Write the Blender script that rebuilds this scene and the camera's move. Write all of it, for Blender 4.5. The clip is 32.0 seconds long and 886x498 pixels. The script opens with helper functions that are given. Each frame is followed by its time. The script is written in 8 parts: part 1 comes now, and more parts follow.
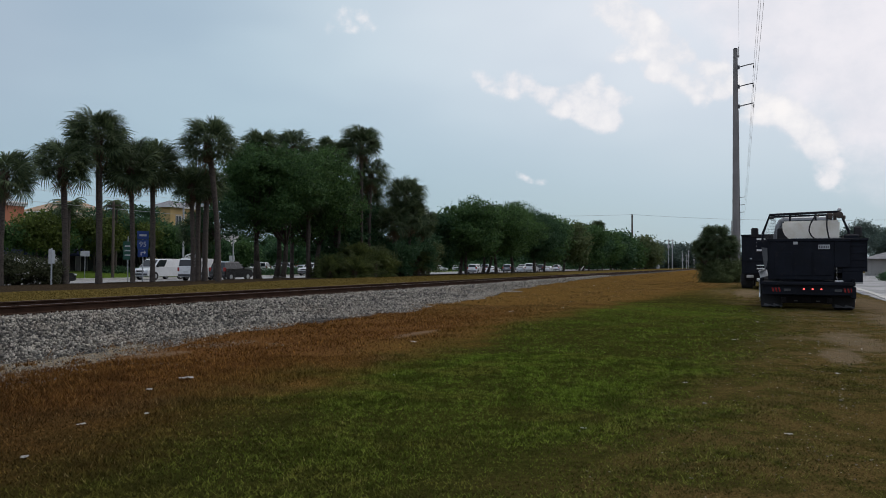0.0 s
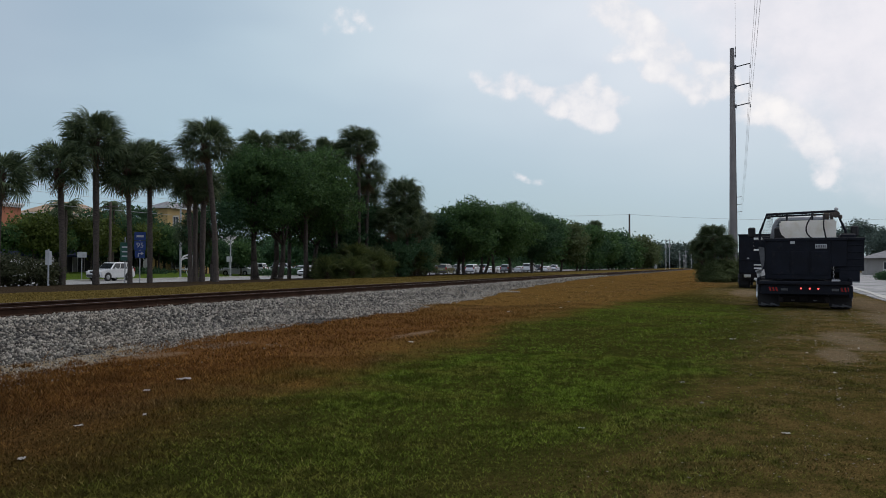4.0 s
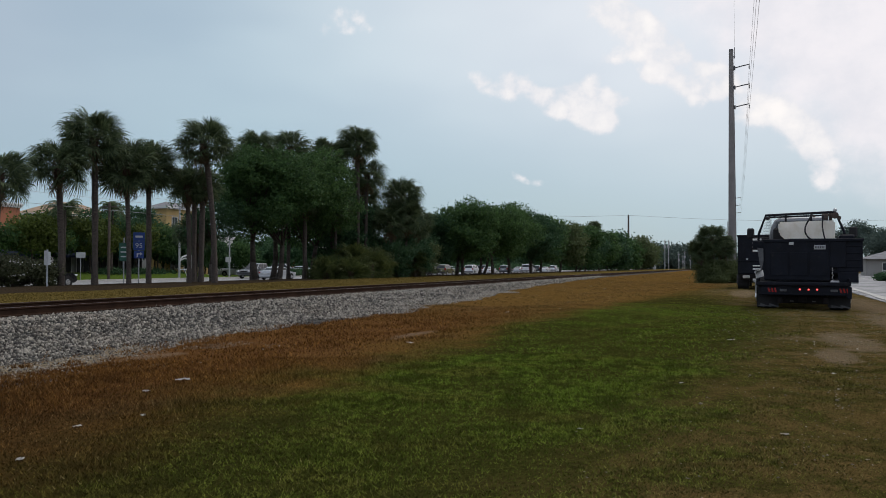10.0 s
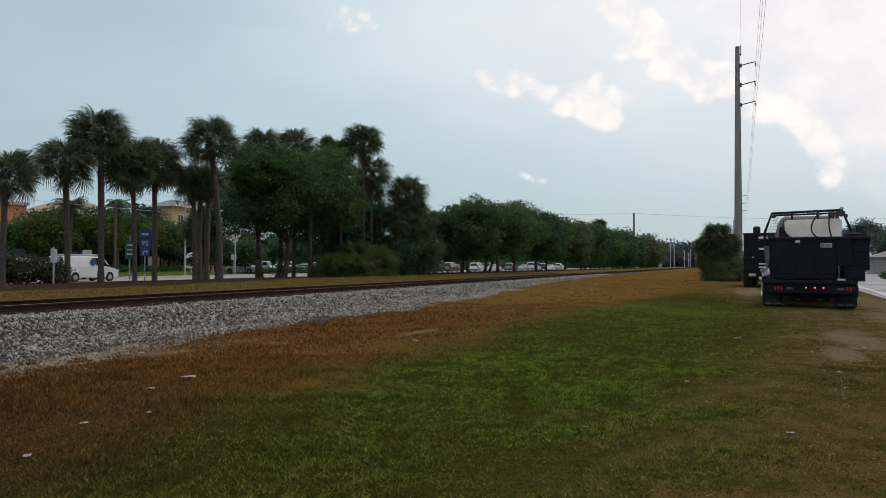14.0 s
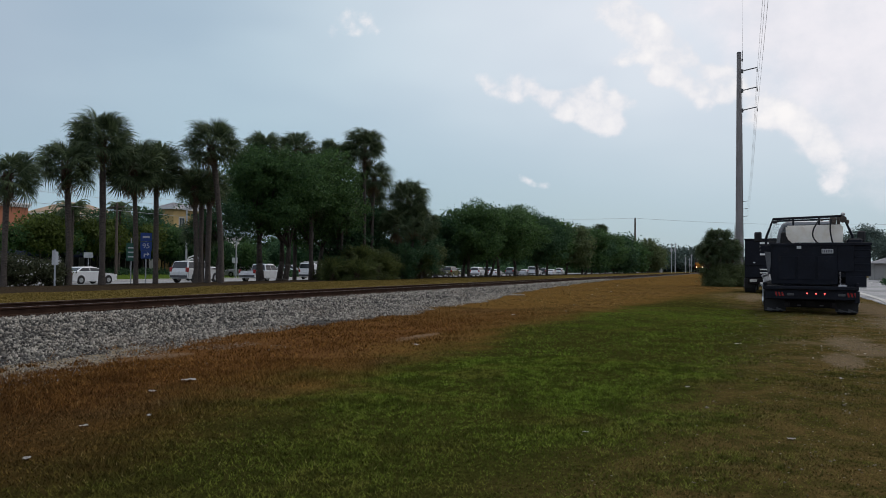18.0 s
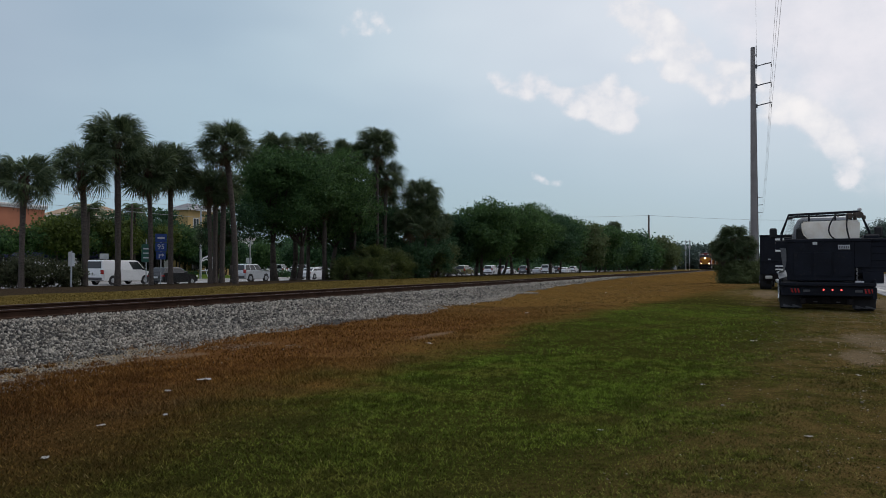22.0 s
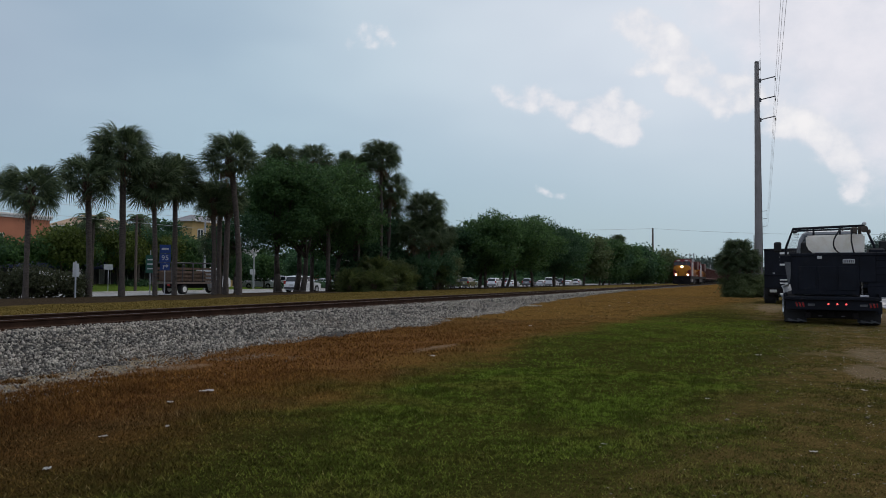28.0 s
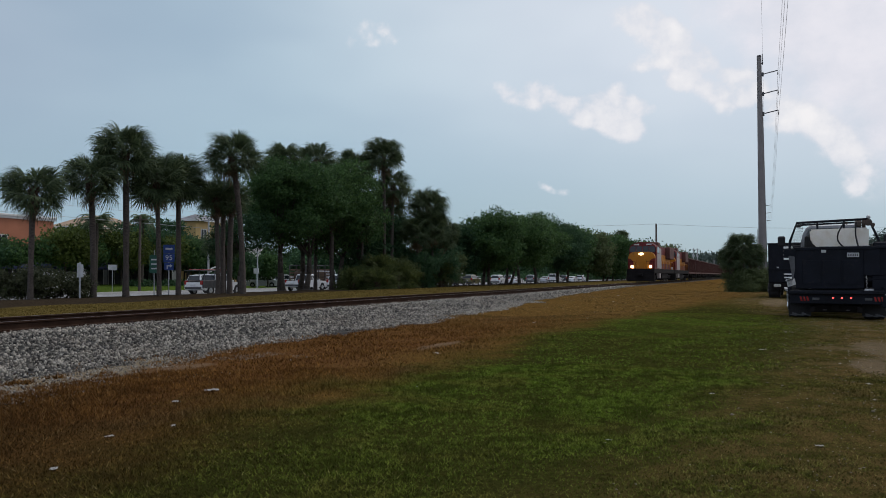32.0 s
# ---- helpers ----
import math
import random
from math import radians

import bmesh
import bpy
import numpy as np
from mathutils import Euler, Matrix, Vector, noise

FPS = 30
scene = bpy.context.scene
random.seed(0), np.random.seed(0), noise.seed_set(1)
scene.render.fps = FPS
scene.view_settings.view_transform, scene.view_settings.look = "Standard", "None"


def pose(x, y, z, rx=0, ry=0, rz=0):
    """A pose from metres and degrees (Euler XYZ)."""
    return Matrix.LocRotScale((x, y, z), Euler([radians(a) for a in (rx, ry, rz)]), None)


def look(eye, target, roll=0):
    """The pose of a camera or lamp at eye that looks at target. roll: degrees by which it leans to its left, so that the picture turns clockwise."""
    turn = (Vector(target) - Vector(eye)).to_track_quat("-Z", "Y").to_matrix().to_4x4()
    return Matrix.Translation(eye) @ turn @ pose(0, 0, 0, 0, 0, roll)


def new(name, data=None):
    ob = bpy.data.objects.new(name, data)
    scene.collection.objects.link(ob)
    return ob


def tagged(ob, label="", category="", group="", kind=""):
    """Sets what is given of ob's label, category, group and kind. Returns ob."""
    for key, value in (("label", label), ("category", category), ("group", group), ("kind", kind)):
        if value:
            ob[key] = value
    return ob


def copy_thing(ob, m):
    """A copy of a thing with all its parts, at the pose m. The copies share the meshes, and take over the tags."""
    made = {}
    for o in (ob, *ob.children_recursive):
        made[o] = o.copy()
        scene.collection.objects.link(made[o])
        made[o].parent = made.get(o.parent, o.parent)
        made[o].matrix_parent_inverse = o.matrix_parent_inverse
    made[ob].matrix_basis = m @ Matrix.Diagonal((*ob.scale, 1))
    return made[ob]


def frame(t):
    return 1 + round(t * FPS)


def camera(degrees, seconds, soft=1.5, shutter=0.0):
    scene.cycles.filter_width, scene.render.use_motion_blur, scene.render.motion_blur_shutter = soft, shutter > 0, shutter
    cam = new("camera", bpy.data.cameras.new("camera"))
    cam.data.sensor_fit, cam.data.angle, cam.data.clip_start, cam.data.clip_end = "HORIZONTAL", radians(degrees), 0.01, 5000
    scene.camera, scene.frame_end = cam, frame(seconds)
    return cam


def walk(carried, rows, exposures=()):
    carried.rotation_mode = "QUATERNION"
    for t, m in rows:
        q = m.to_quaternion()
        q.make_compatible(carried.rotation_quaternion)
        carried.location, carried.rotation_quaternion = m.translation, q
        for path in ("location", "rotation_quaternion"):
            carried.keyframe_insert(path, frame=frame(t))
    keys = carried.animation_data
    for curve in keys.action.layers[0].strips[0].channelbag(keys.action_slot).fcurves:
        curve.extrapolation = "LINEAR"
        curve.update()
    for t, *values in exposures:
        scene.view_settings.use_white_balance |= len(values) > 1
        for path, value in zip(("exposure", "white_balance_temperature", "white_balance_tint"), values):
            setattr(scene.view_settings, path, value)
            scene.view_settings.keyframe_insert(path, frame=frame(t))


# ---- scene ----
# One plan in track coordinates: u runs along the railway, v to its left, seen from the camera at the origin.
TURN = 68.5
TRACK = pose(0, 0, 0, 0, 0, TURN)
RAIL_TOP = 0.60


def at(u, v, z=0.0, turn=0.0):
    """A pose in track coordinates; +x of the thing runs along the railway for turn 0."""
    return TRACK @ pose(u, v, z, 0, 0, turn)


# ---- camera ----
cam = camera(61.2, 32.0, soft=0.92)
EYE = (0.0, 0.0, 1.40)
# seconds, pitch, roll, yaw in degrees: a hand-held camera that stands in one place
TURNS = [
    (0, 1.226, -0.275, -0.144), (0.5, 1.146, -0.147, -0.010), (1, 1.065, -0.132, -0.017), (1.5, 1.143, -0.055, -0.050),
    (2, 1.300, 0.005, -0.335), (2.5, 1.421, 0.013, -0.453), (3, 1.415, -0.068, -0.532), (3.5, 1.309, -0.112, -0.465),
    (5.5, 1.174, -0.110, -0.009), (6, 1.078, -0.055, -0.143), (6.5, 1.191, -0.099, -0.334), (7, 1.198, 0.026, -0.364),
    (7.5, 1.192, -0.064, -0.349), (8, 1.236, -0.176, -0.274), (8.5, 1.256, -0.154, -0.293), (9, 1.152, -0.096, -0.320),
    (9.5, 1.237, -0.173, -0.345), (10, 1.297, -0.183, -0.403), (10.5, 1.169, -0.180, -0.322), (11, 1.181, -0.201, -0.248),
    (11.5, 1.045, -0.176, -0.119), (12, 1.021, -0.209, -0.141), (12.5, 1.162, -0.258, -0.032), (13, 1.100, -0.300, 0.000),
    (13.5, 1.157, -0.308, 0.050), (14, 1.131, -0.233, -0.012), (14.5, 0.984, -0.202, 0.021), (16.5, 1.115, -0.492, 0.163),
    (17, 1.154, -0.488, 0.246), (17.5, 1.217, -0.473, 0.107), (18, 1.446, -0.504, 0.059), (18.5, 1.207, -0.436, 0.212),
    (19, 1.197, -0.354, 0.391), (19.5, 1.326, -0.171, 0.292), (20, 1.894, -0.779, 0.355), (20.5, 2.376, -0.817, 0.570),
    (21, 2.464, -0.622, 0.247), (21.5, 1.986, -0.502, 0.345), (22, 1.345, -0.113, 1.060), (22.5, 1.975, -0.506, 1.136),
    (23, 1.998, -0.153, 1.093), (23.5, 1.681, -0.385, 1.231), (24, 2.060, -0.591, 1.325), (24.5, 1.764, -0.340, 1.269),
    (25, 1.554, -0.147, 1.304), (25.5, 1.966, -0.441, 1.369), (27.5, 1.931, -0.440, 1.627), (28, 2.281, -0.385, 1.333),
    (28.5, 2.132, -0.338, 1.564), (29, 2.312, -0.251, 1.628), (29.5, 2.604, -0.144, 1.382), (30, 2.230, 0.130, 1.641),
    (30.5, 2.206, -0.114, 1.811), (31, 2.342, -0.097, 1.567), (31.5, 2.170, 0.328, 1.590), (32, 2.080, 0.135, 1.602),
]
# seconds, stops, kelvin, tint: thinner cloud warms and brightens the view for a while
EXPOSURES = [(0.0, 0.0, 6480, 10), (8.0, 0.0, 6500, 10), (9.5, 0.03, 6550, 10), (11.0, 0.10, 6700, 10), (13.0, 0.17, 6850, 10), (14.5, 0.16, 6820, 10), (17.0, 0.06, 6550, 10), (20.0, -0.05, 6450, 10), (32.0, -0.08, 6350, 10)]
walk(cam, [(t, pose(*EYE, 90 + p, r, w)) for t, p, r, w in TURNS], EXPOSURES)

# ---- world, sun ----
SUN_ELEVATION, SUN_AZIMUTH = 58.0, 52.0  # degrees; azimuth from +y towards +x


def direction(azimuth, elevation):
    a, e = radians(azimuth), radians(elevation)
    return Vector((math.sin(a) * math.cos(e), math.cos(a) * math.cos(e), math.sin(e)))


class Nodes:
    """A thin wrapper for building node trees."""

    def __init__(self, tree):
        self.tree = tree
        tree.nodes.clear()

    def add(self, kind, **settings):
        n = self.tree.nodes.new(kind)
        for key, value in settings.items():
            if key in ("operation", "blend_type", "data_type", "sky_type", "sun_disc", "sun_elevation", "sun_rotation", "interpolation_type", "feature", "noise_dimensions", "bands_direction", "distance"):
                setattr(n, key, value)
        return n

    def link(self, a, b):
        self.tree.links.new(a, b)

    def put(self, value, socket):
        if isinstance(value, bpy.types.NodeSocket):
            self.link(value, socket)
        elif isinstance(value, (tuple, list, Vector)):
            v = tuple(value)
            socket.default_value = v if len(v) == len(socket.default_value) else (*v, 1.0)
        else:
            socket.default_value = value

    def math(self, op, a, b=0.0, c=0.0):
        n = self.add("ShaderNodeMath", operation=op)
        for i, v in enumerate((a, b, c)):
            self.put(v, n.inputs[i])
        return n.outputs[0]

    def vec(self, op, a, b=(0, 0, 0)):
        n = self.add("ShaderNodeVectorMath", operation=op)
        self.put(a, n.inputs[0])
        if op == "SCALE":
            self.put(b, n.inputs["Scale"])
        else:
            self.put(b, n.inputs[1])
        return n.outputs["Value"] if op in ("DOT_PRODUCT", "LENGTH", "DISTANCE") else n.outputs["Vector"]

    def ramp(self, x, lo, hi, a=0.0, b=1.0):
        n = self.add("ShaderNodeMapRange", interpolation_type="SMOOTHSTEP")
        for i, v in enumerate((x, lo, hi, a, b)):
            self.put(v, n.inputs[i])
        return n.outputs[0]

    def mix(self, f, a, b, blend="MIX"):
        n = self.add("ShaderNodeMix", data_type="RGBA", blend_type=blend)
        self.put(f, n.inputs[0])
        self.put(a, n.inputs[6])
        self.put(b, n.inputs[7])
        return n.outputs[2]

    def noise(self, scale, detail=4.0, rough=0.55, vector=None, distortion=0.0):
        n = self.add("ShaderNodeTexNoise")
        n.inputs["Scale"].default_value, n.inputs["Detail"].default_value = scale, detail
        n.inputs["Roughness"].default_value, n.inputs["Distortion"].default_value = rough, distortion
        if vector is not None:
            self.link(vector, n.inputs["Vector"])
        return n.outputs["Fac"]

    def colour_noise(self, scale, detail, vector):
        n = self.add("ShaderNodeTexNoise")
        n.inputs["Scale"].default_value, n.inputs["Detail"].default_value = scale, detail
        self.link(vector, n.inputs["Vector"])
        return n.outputs["Color"]


def build_world():
    world = bpy.data.worlds.new("sky")
    scene.world = world
    world.use_nodes = True
    g = Nodes(world.node_tree)
    way = g.vec("NORMALIZE", g.add("ShaderNodeTexCoord").outputs["Generated"])
    sky = g.add("ShaderNodeTexSky", sky_type="NISHITA", sun_disc=False,
                sun_elevation=radians(SUN_ELEVATION), sun_rotation=radians(SUN_AZIMUTH))
    clear = g.vec("SCALE", sky.outputs[0], 0.085)
    up = g.add("ShaderNodeSeparateXYZ")
    g.link(way, up.inputs[0])
    # a thin veil of haze, whiter towards the sun and at the horizon
    glow = g.vec("DOT_PRODUCT", way, tuple(direction(SUN_AZIMUTH - 8, SUN_ELEVATION - 18)))
    veil = g.mix(g.ramp(glow, 0.42, 0.97), VEIL_FAR, VEIL_NEAR)
    dull = g.math("MULTIPLY", g.ramp(glow, 0.15, 0.72, 1.0, 0.0), g.ramp(up.outputs[2], -0.02, 0.42, 0.35, 1.0))
    veil = g.mix(dull, veil, VEIL_DULL)
    # duller cloud overhead and behind, never seen, added to set the fill light
    ahead = g.vec("DOT_PRODUCT", way, tuple(Vector((0.35, 0.94, 0.22)).normalized()))
    out_of_view = g.ramp(ahead, 0.56, -0.05)
    band = g.ramp(up.outputs[2], 0.27, 0.0, 0.0, 0.72)
    veil = g.mix(band, veil, HORIZON)
    broad = g.noise(2.3, 3.0, 0.5, g.vec("MULTIPLY", way, (1.0, 1.0, 2.4)))
    cover = g.ramp(broad, 0.32, 0.70, 0.66, 0.90)
    low = g.ramp(up.outputs[2], 0.0, 0.30, 0.06, 0.0)
    cover = g.math("MINIMUM", g.math("ADD", cover, low), 1.0)
    out = g.mix(cover, clear, veil)
    out = g.mix(out_of_view, out, g.mix(broad, BACK_CLOUD, tuple(c * 1.5 for c in BACK_CLOUD)))
    # a bright bank of cloud that fills the sky towards the sun, with a ragged edge
    fine = g.noise(15.0, 6.0, 0.58, g.vec("MULTIPLY", way, (1.0, 1.0, 1.25)))
    tear = g.noise(52.0, 5.0, 0.6, way)
    puff = g.add("ShaderNodeTexVoronoi")
    puff.inputs["Scale"].default_value = 30.0
    g.link(g.vec("ADD", way, g.vec("SCALE", g.vec("SUBTRACT", g.colour_noise(20.0, 4.0, way), (0.5, 0.5, 0.5)), 0.05)), puff.inputs["Vector"])
    billow = g.math("SUBTRACT", 0.42, puff.outputs["Distance"])
    wisp = g.math("ADD", g.math("MULTIPLY", g.math("SUBTRACT", fine, 0.5), 1.5), g.math("ADD", g.math("MULTIPLY", billow, 0.55), g.math("MULTIPLY", g.math("SUBTRACT", tear, 0.5), 0.7)))
    edge = direction(*BANK[1]).cross(direction(*BANK[0])).normalized()
    beyond = g.math("ADD", g.vec("DOT_PRODUCT", way, tuple(edge)), g.math("MULTIPLY", wisp, 0.05))
    bank = g.math("MULTIPLY", g.ramp(beyond, -0.035, 0.05, 0.0, 0.88), g.ramp(up.outputs[2], 0.02, 0.16))
    out = g.mix(g.math("MULTIPLY", bank, g.math("SUBTRACT", 1.0, out_of_view)), out, g.mix(g.ramp(fine, 0.3, 0.7), BANK_DARK, BANK_LIGHT))
    # heaps of cloud with billowing edges
    total = None
    for az, el, wide, tall, turn, force in CLOUDS:
        c = direction(az, el)
        side = Vector((c.y, -c.x, 0)).normalized()
        high = side.cross(c)
        s = (side * math.cos(radians(turn)) + high * math.sin(radians(turn))) / radians(wide)
        h = (high * math.cos(radians(turn)) - side * math.sin(radians(turn))) / radians(tall)
        a = g.vec("DOT_PRODUCT", g.vec("SUBTRACT", way, tuple(c)), tuple(s))
        b = g.vec("DOT_PRODUCT", g.vec("SUBTRACT", way, tuple(c)), tuple(h))
        r = g.math("SQRT", g.math("ADD", g.math("MULTIPLY", a, a), g.math("MULTIPLY", b, b)))
        front = g.ramp(g.vec("DOT_PRODUCT", way, tuple(c)), 0.2, 0.5)
        f = g.math("MULTIPLY", g.ramp(r, 2.1, 0.0, 0.0, force), front)
        total = f if total is None else g.math("ADD", total, f)
    heap = g.math("MINIMUM", total, 1.0)
    total = g.ramp(g.math("ADD", heap, g.math("MULTIPLY", wisp, g.ramp(heap, 0.0, 0.3, 0.0, 1.15))), 0.38, 0.98, 0.0, 0.92)
    shade = g.mix(g.ramp(g.math("ADD", wisp, g.math("MULTIPLY", heap, 0.5)), 0.1, 1.0), CLOUD_DARK, CLOUD_LIGHT)
    out = g.mix(g.math("MULTIPLY", total, g.math("SUBTRACT", 1.0, out_of_view)), out, shade)
    back = g.add("ShaderNodeBackground")
    g.link(out, back.inputs["Color"])
    back.inputs["Strength"].default_value = SKY_STRENGTH
    end = g.add("ShaderNodeOutputWorld")
    g.link(back.outputs[0], end.inputs[0])


SKY_STRENGTH = 1.0
VEIL_FAR, VEIL_NEAR, VEIL_DULL = (0.465, 0.63, 0.72), (0.86, 0.88, 0.93), (0.47, 0.52, 0.62)
HORIZON, BACK_CLOUD = (0.31, 0.46, 0.55), (0.40, 0.45, 0.55)
BANK = ((17.1, 18.9), (29.2, 5.5))  # two points on the edge of the bright bank
BANK_DARK, BANK_LIGHT = (0.77, 0.77, 0.83), (0.89, 0.86, 0.90)
CLOUD_DARK, CLOUD_LIGHT = (0.76, 0.77, 0.82), (0.97, 0.94, 0.93)
# azimuth, elevation, half-width, half-height, tilt, density
CLOUDS = [
    (2.9, 13.7, 1.19, 0.73, -25, 0.75), (5.7, 14.1, 1.50, 1.28, 0, 0.85), (8.2, 12.4, 2.51, 0.91, -15, 0.90), (10.6, 11.9, 2.66, 1.04, -10, 0.95), (11.1, 13.2, 1.50, 0.85, 0, 0.90), (12.4, 10.6, 1.57, 0.91, -30, 1.00),
    (13.3, 12.4, 1.57, 0.55, 0, 0.70), (12.9, 19.0, 1.88, 1.04, -15, 0.90), (14.7, 17.4, 1.45, 1.27, -30, 1.00), (16.7, 16.1, 1.39, 1.39, 0, 1.00), (18.2, 14.2, 2.32, 1.33, -20, 1.00), (19.3, 12.8, 1.22, 0.99, -45, 1.00),
    (16.0, 13.8, 1.04, 0.52, 0, 0.80), (12.6, 15.3, 1.45, 0.52, 0, 0.65), (9.5, 16.4, 0.75, 0.35, 0, 0.35), (11.4, 17.7, 1.04, 0.58, 0, 0.35), (21.1, 13.1, 1.16, 0.99, -20, 0.80), (23.4, 11.3, 1.59, 1.16, 0, 0.70),
    (24.8, 10.4, 1.88, 0.99, -25, 0.85), (26.2, 9.2, 1.10, 1.22, 0, 0.85), (26.6, 7.5, 0.99, 1.10, -20, 0.72), (27.6, 6.3, 0.81, 1.10, 0, 0.72), (28.5, 7.9, 1.45, 1.74, 0, 0.50), (6.3, 6.7, 0.64, 0.35, -20, 0.85),
    (7.6, 6.3, 0.46, 0.32, 0, 0.70), (10.4, 6.0, 0.70, 0.29, 0, 0.35), (-10.6, 17.4, 2.03, 0.67, 0, 0.22), (-8.7, 17.9, 1.69, 0.94, 0, 0.22), (-6.7, 18.8, 2.81, 1.34, -10, 0.22), (-5.5, 18.0, 1.23, 0.73, 0, 0.22),
    (48.0, 24.0, 14.00, 7.00, 0, 0.60), (-48.0, 26.0, 12.00, 5.00, 0, 0.40), (20.0, 42.0, 16.00, 8.00, 0, 0.50),
]
build_world()
lamp = bpy.data.lights.new("sun", "SUN")
lamp.energy, lamp.angle, lamp.color = 1.05, radians(10), (1.0, 0.95, 0.87)
sun = new("sun", lamp)
sun.matrix_world = look(direction(SUN_AZIMUTH, SUN_ELEVATION) * 200, (0, 0, 0))

# ---- materials ----
# sandy patches worn into the verge: u, v, half-length, half-width
PATCHES = [(14.9, -1.9, 1.9, 0.5), (12.6, -1.45, 1.0, 0.3), (38.5, -0.55, 6.0, 0.75), (13.9, 5.95, 1.2, 0.28), (19.0, -3.6, 5.0, 0.8), (9.0, 8.2, 0.8, 0.25), (28.0, -4.2, 8.0, 0.9)]
U_AXIS = tuple(TRACK.to_3x3() @ Vector((1, 0, 0)))
V_AXIS = tuple(TRACK.to_3x3() @ Vector((0, 1, 0)))


def finish(g, m, color, rough=0.8, metal=0.0, bump=None, strength=0.3, depth=0.01, through_light=0.0, coat=0.0, gloss=0.5):
    b = g.add("ShaderNodeBsdfPrincipled")
    g.put(color, b.inputs["Base Color"])
    g.put(rough, b.inputs["Roughness"])
    g.put(metal, b.inputs["Metallic"])
    b.inputs["Coat Weight"].default_value = coat
    b.inputs["Specular IOR Level"].default_value = gloss
    b.inputs["Coat Roughness"].default_value = 0.08
    if bump is not None:
        n = g.add("ShaderNodeBump")
        n.inputs["Strength"].default_value, n.inputs["Distance"].default_value = strength, depth
        g.link(bump, n.inputs["Height"])
        g.link(n.outputs[0], b.inputs["Normal"])
    shader = b.outputs[0]
    if through_light:
        t = g.add("ShaderNodeBsdfTranslucent")
        g.put(color, t.inputs[0])
        mixer = g.add("ShaderNodeMixShader")
        mixer.inputs[0].default_value = through_light
        g.link(shader, mixer.inputs[1])
        g.link(t.outputs[0], mixer.inputs[2])
        shader = mixer.outputs[0]
    out = g.add("ShaderNodeOutputMaterial")
    g.link(shader, out.inputs[0])
    return m


def blank(name):
    m = bpy.data.materials.new(name)
    m.use_nodes = True
    return m, Nodes(m.node_tree)


def plain(name, color, rough=0.6, metal=0.0, vary=0.25, scale=3.0, grain=40.0, strength=0.15, coat=0.0, dirt=None, random_tone=0.0, gloss=0.5):
    """A surface with variation at two scales and fine relief."""
    m, g = blank(name)
    where = g.add("ShaderNodeTexCoord").outputs["Object"]
    big, small = g.noise(scale, 4, 0.6, where), g.noise(grain, 3, 0.6, where)
    dark = tuple(c * (1 - vary) for c in color)
    light = tuple(min(1, c * (1 + vary * 0.6)) for c in color)
    col = g.mix(g.ramp(big, 0.3, 0.7), dark, light)
    col = g.mix(g.ramp(small, 0.35, 0.7, 0.0, 0.35), col, dark)
    if dirt:
        col = g.mix(g.ramp(g.noise(scale * 2.3, 6, 0.7, where), 0.55, 0.72, 0.0, 0.7), col, dirt)
    if random_tone:
        info = g.add("ShaderNodeObjectInfo").outputs["Random"]
        col = g.mix(g.math("MULTIPLY", info, random_tone), col, tuple(c * 0.35 for c in color))
    r = g.ramp(small, 0.2, 0.8, max(0.02, rough - 0.08), min(1, rough + 0.1))
    return finish(g, m, col, r, metal, small, strength, 0.004, coat=coat, gloss=gloss)


def glowing(name, color, power):
    m, g = blank(name)
    e = g.add("ShaderNodeEmission")
    g.put(color, e.inputs[0])
    e.inputs[1].default_value = power
    out = g.add("ShaderNodeOutputMaterial")
    g.link(e.outputs[0], out.inputs[0])
    return m


def leafy(name, dark, light, translucent=0.28, rough=0.55):
    m, g = blank(name)
    island = g.add("ShaderNodeNewGeometry").outputs["Random Per Island"]
    info = g.add("ShaderNodeObjectInfo").outputs["Random"]
    col = g.mix(island, dark, light)
    col = g.mix(g.math("MULTIPLY", info, 0.3), col, tuple(c * 1.3 for c in dark))
    return finish(g, m, col, rough, through_light=translucent, gloss=0.10)


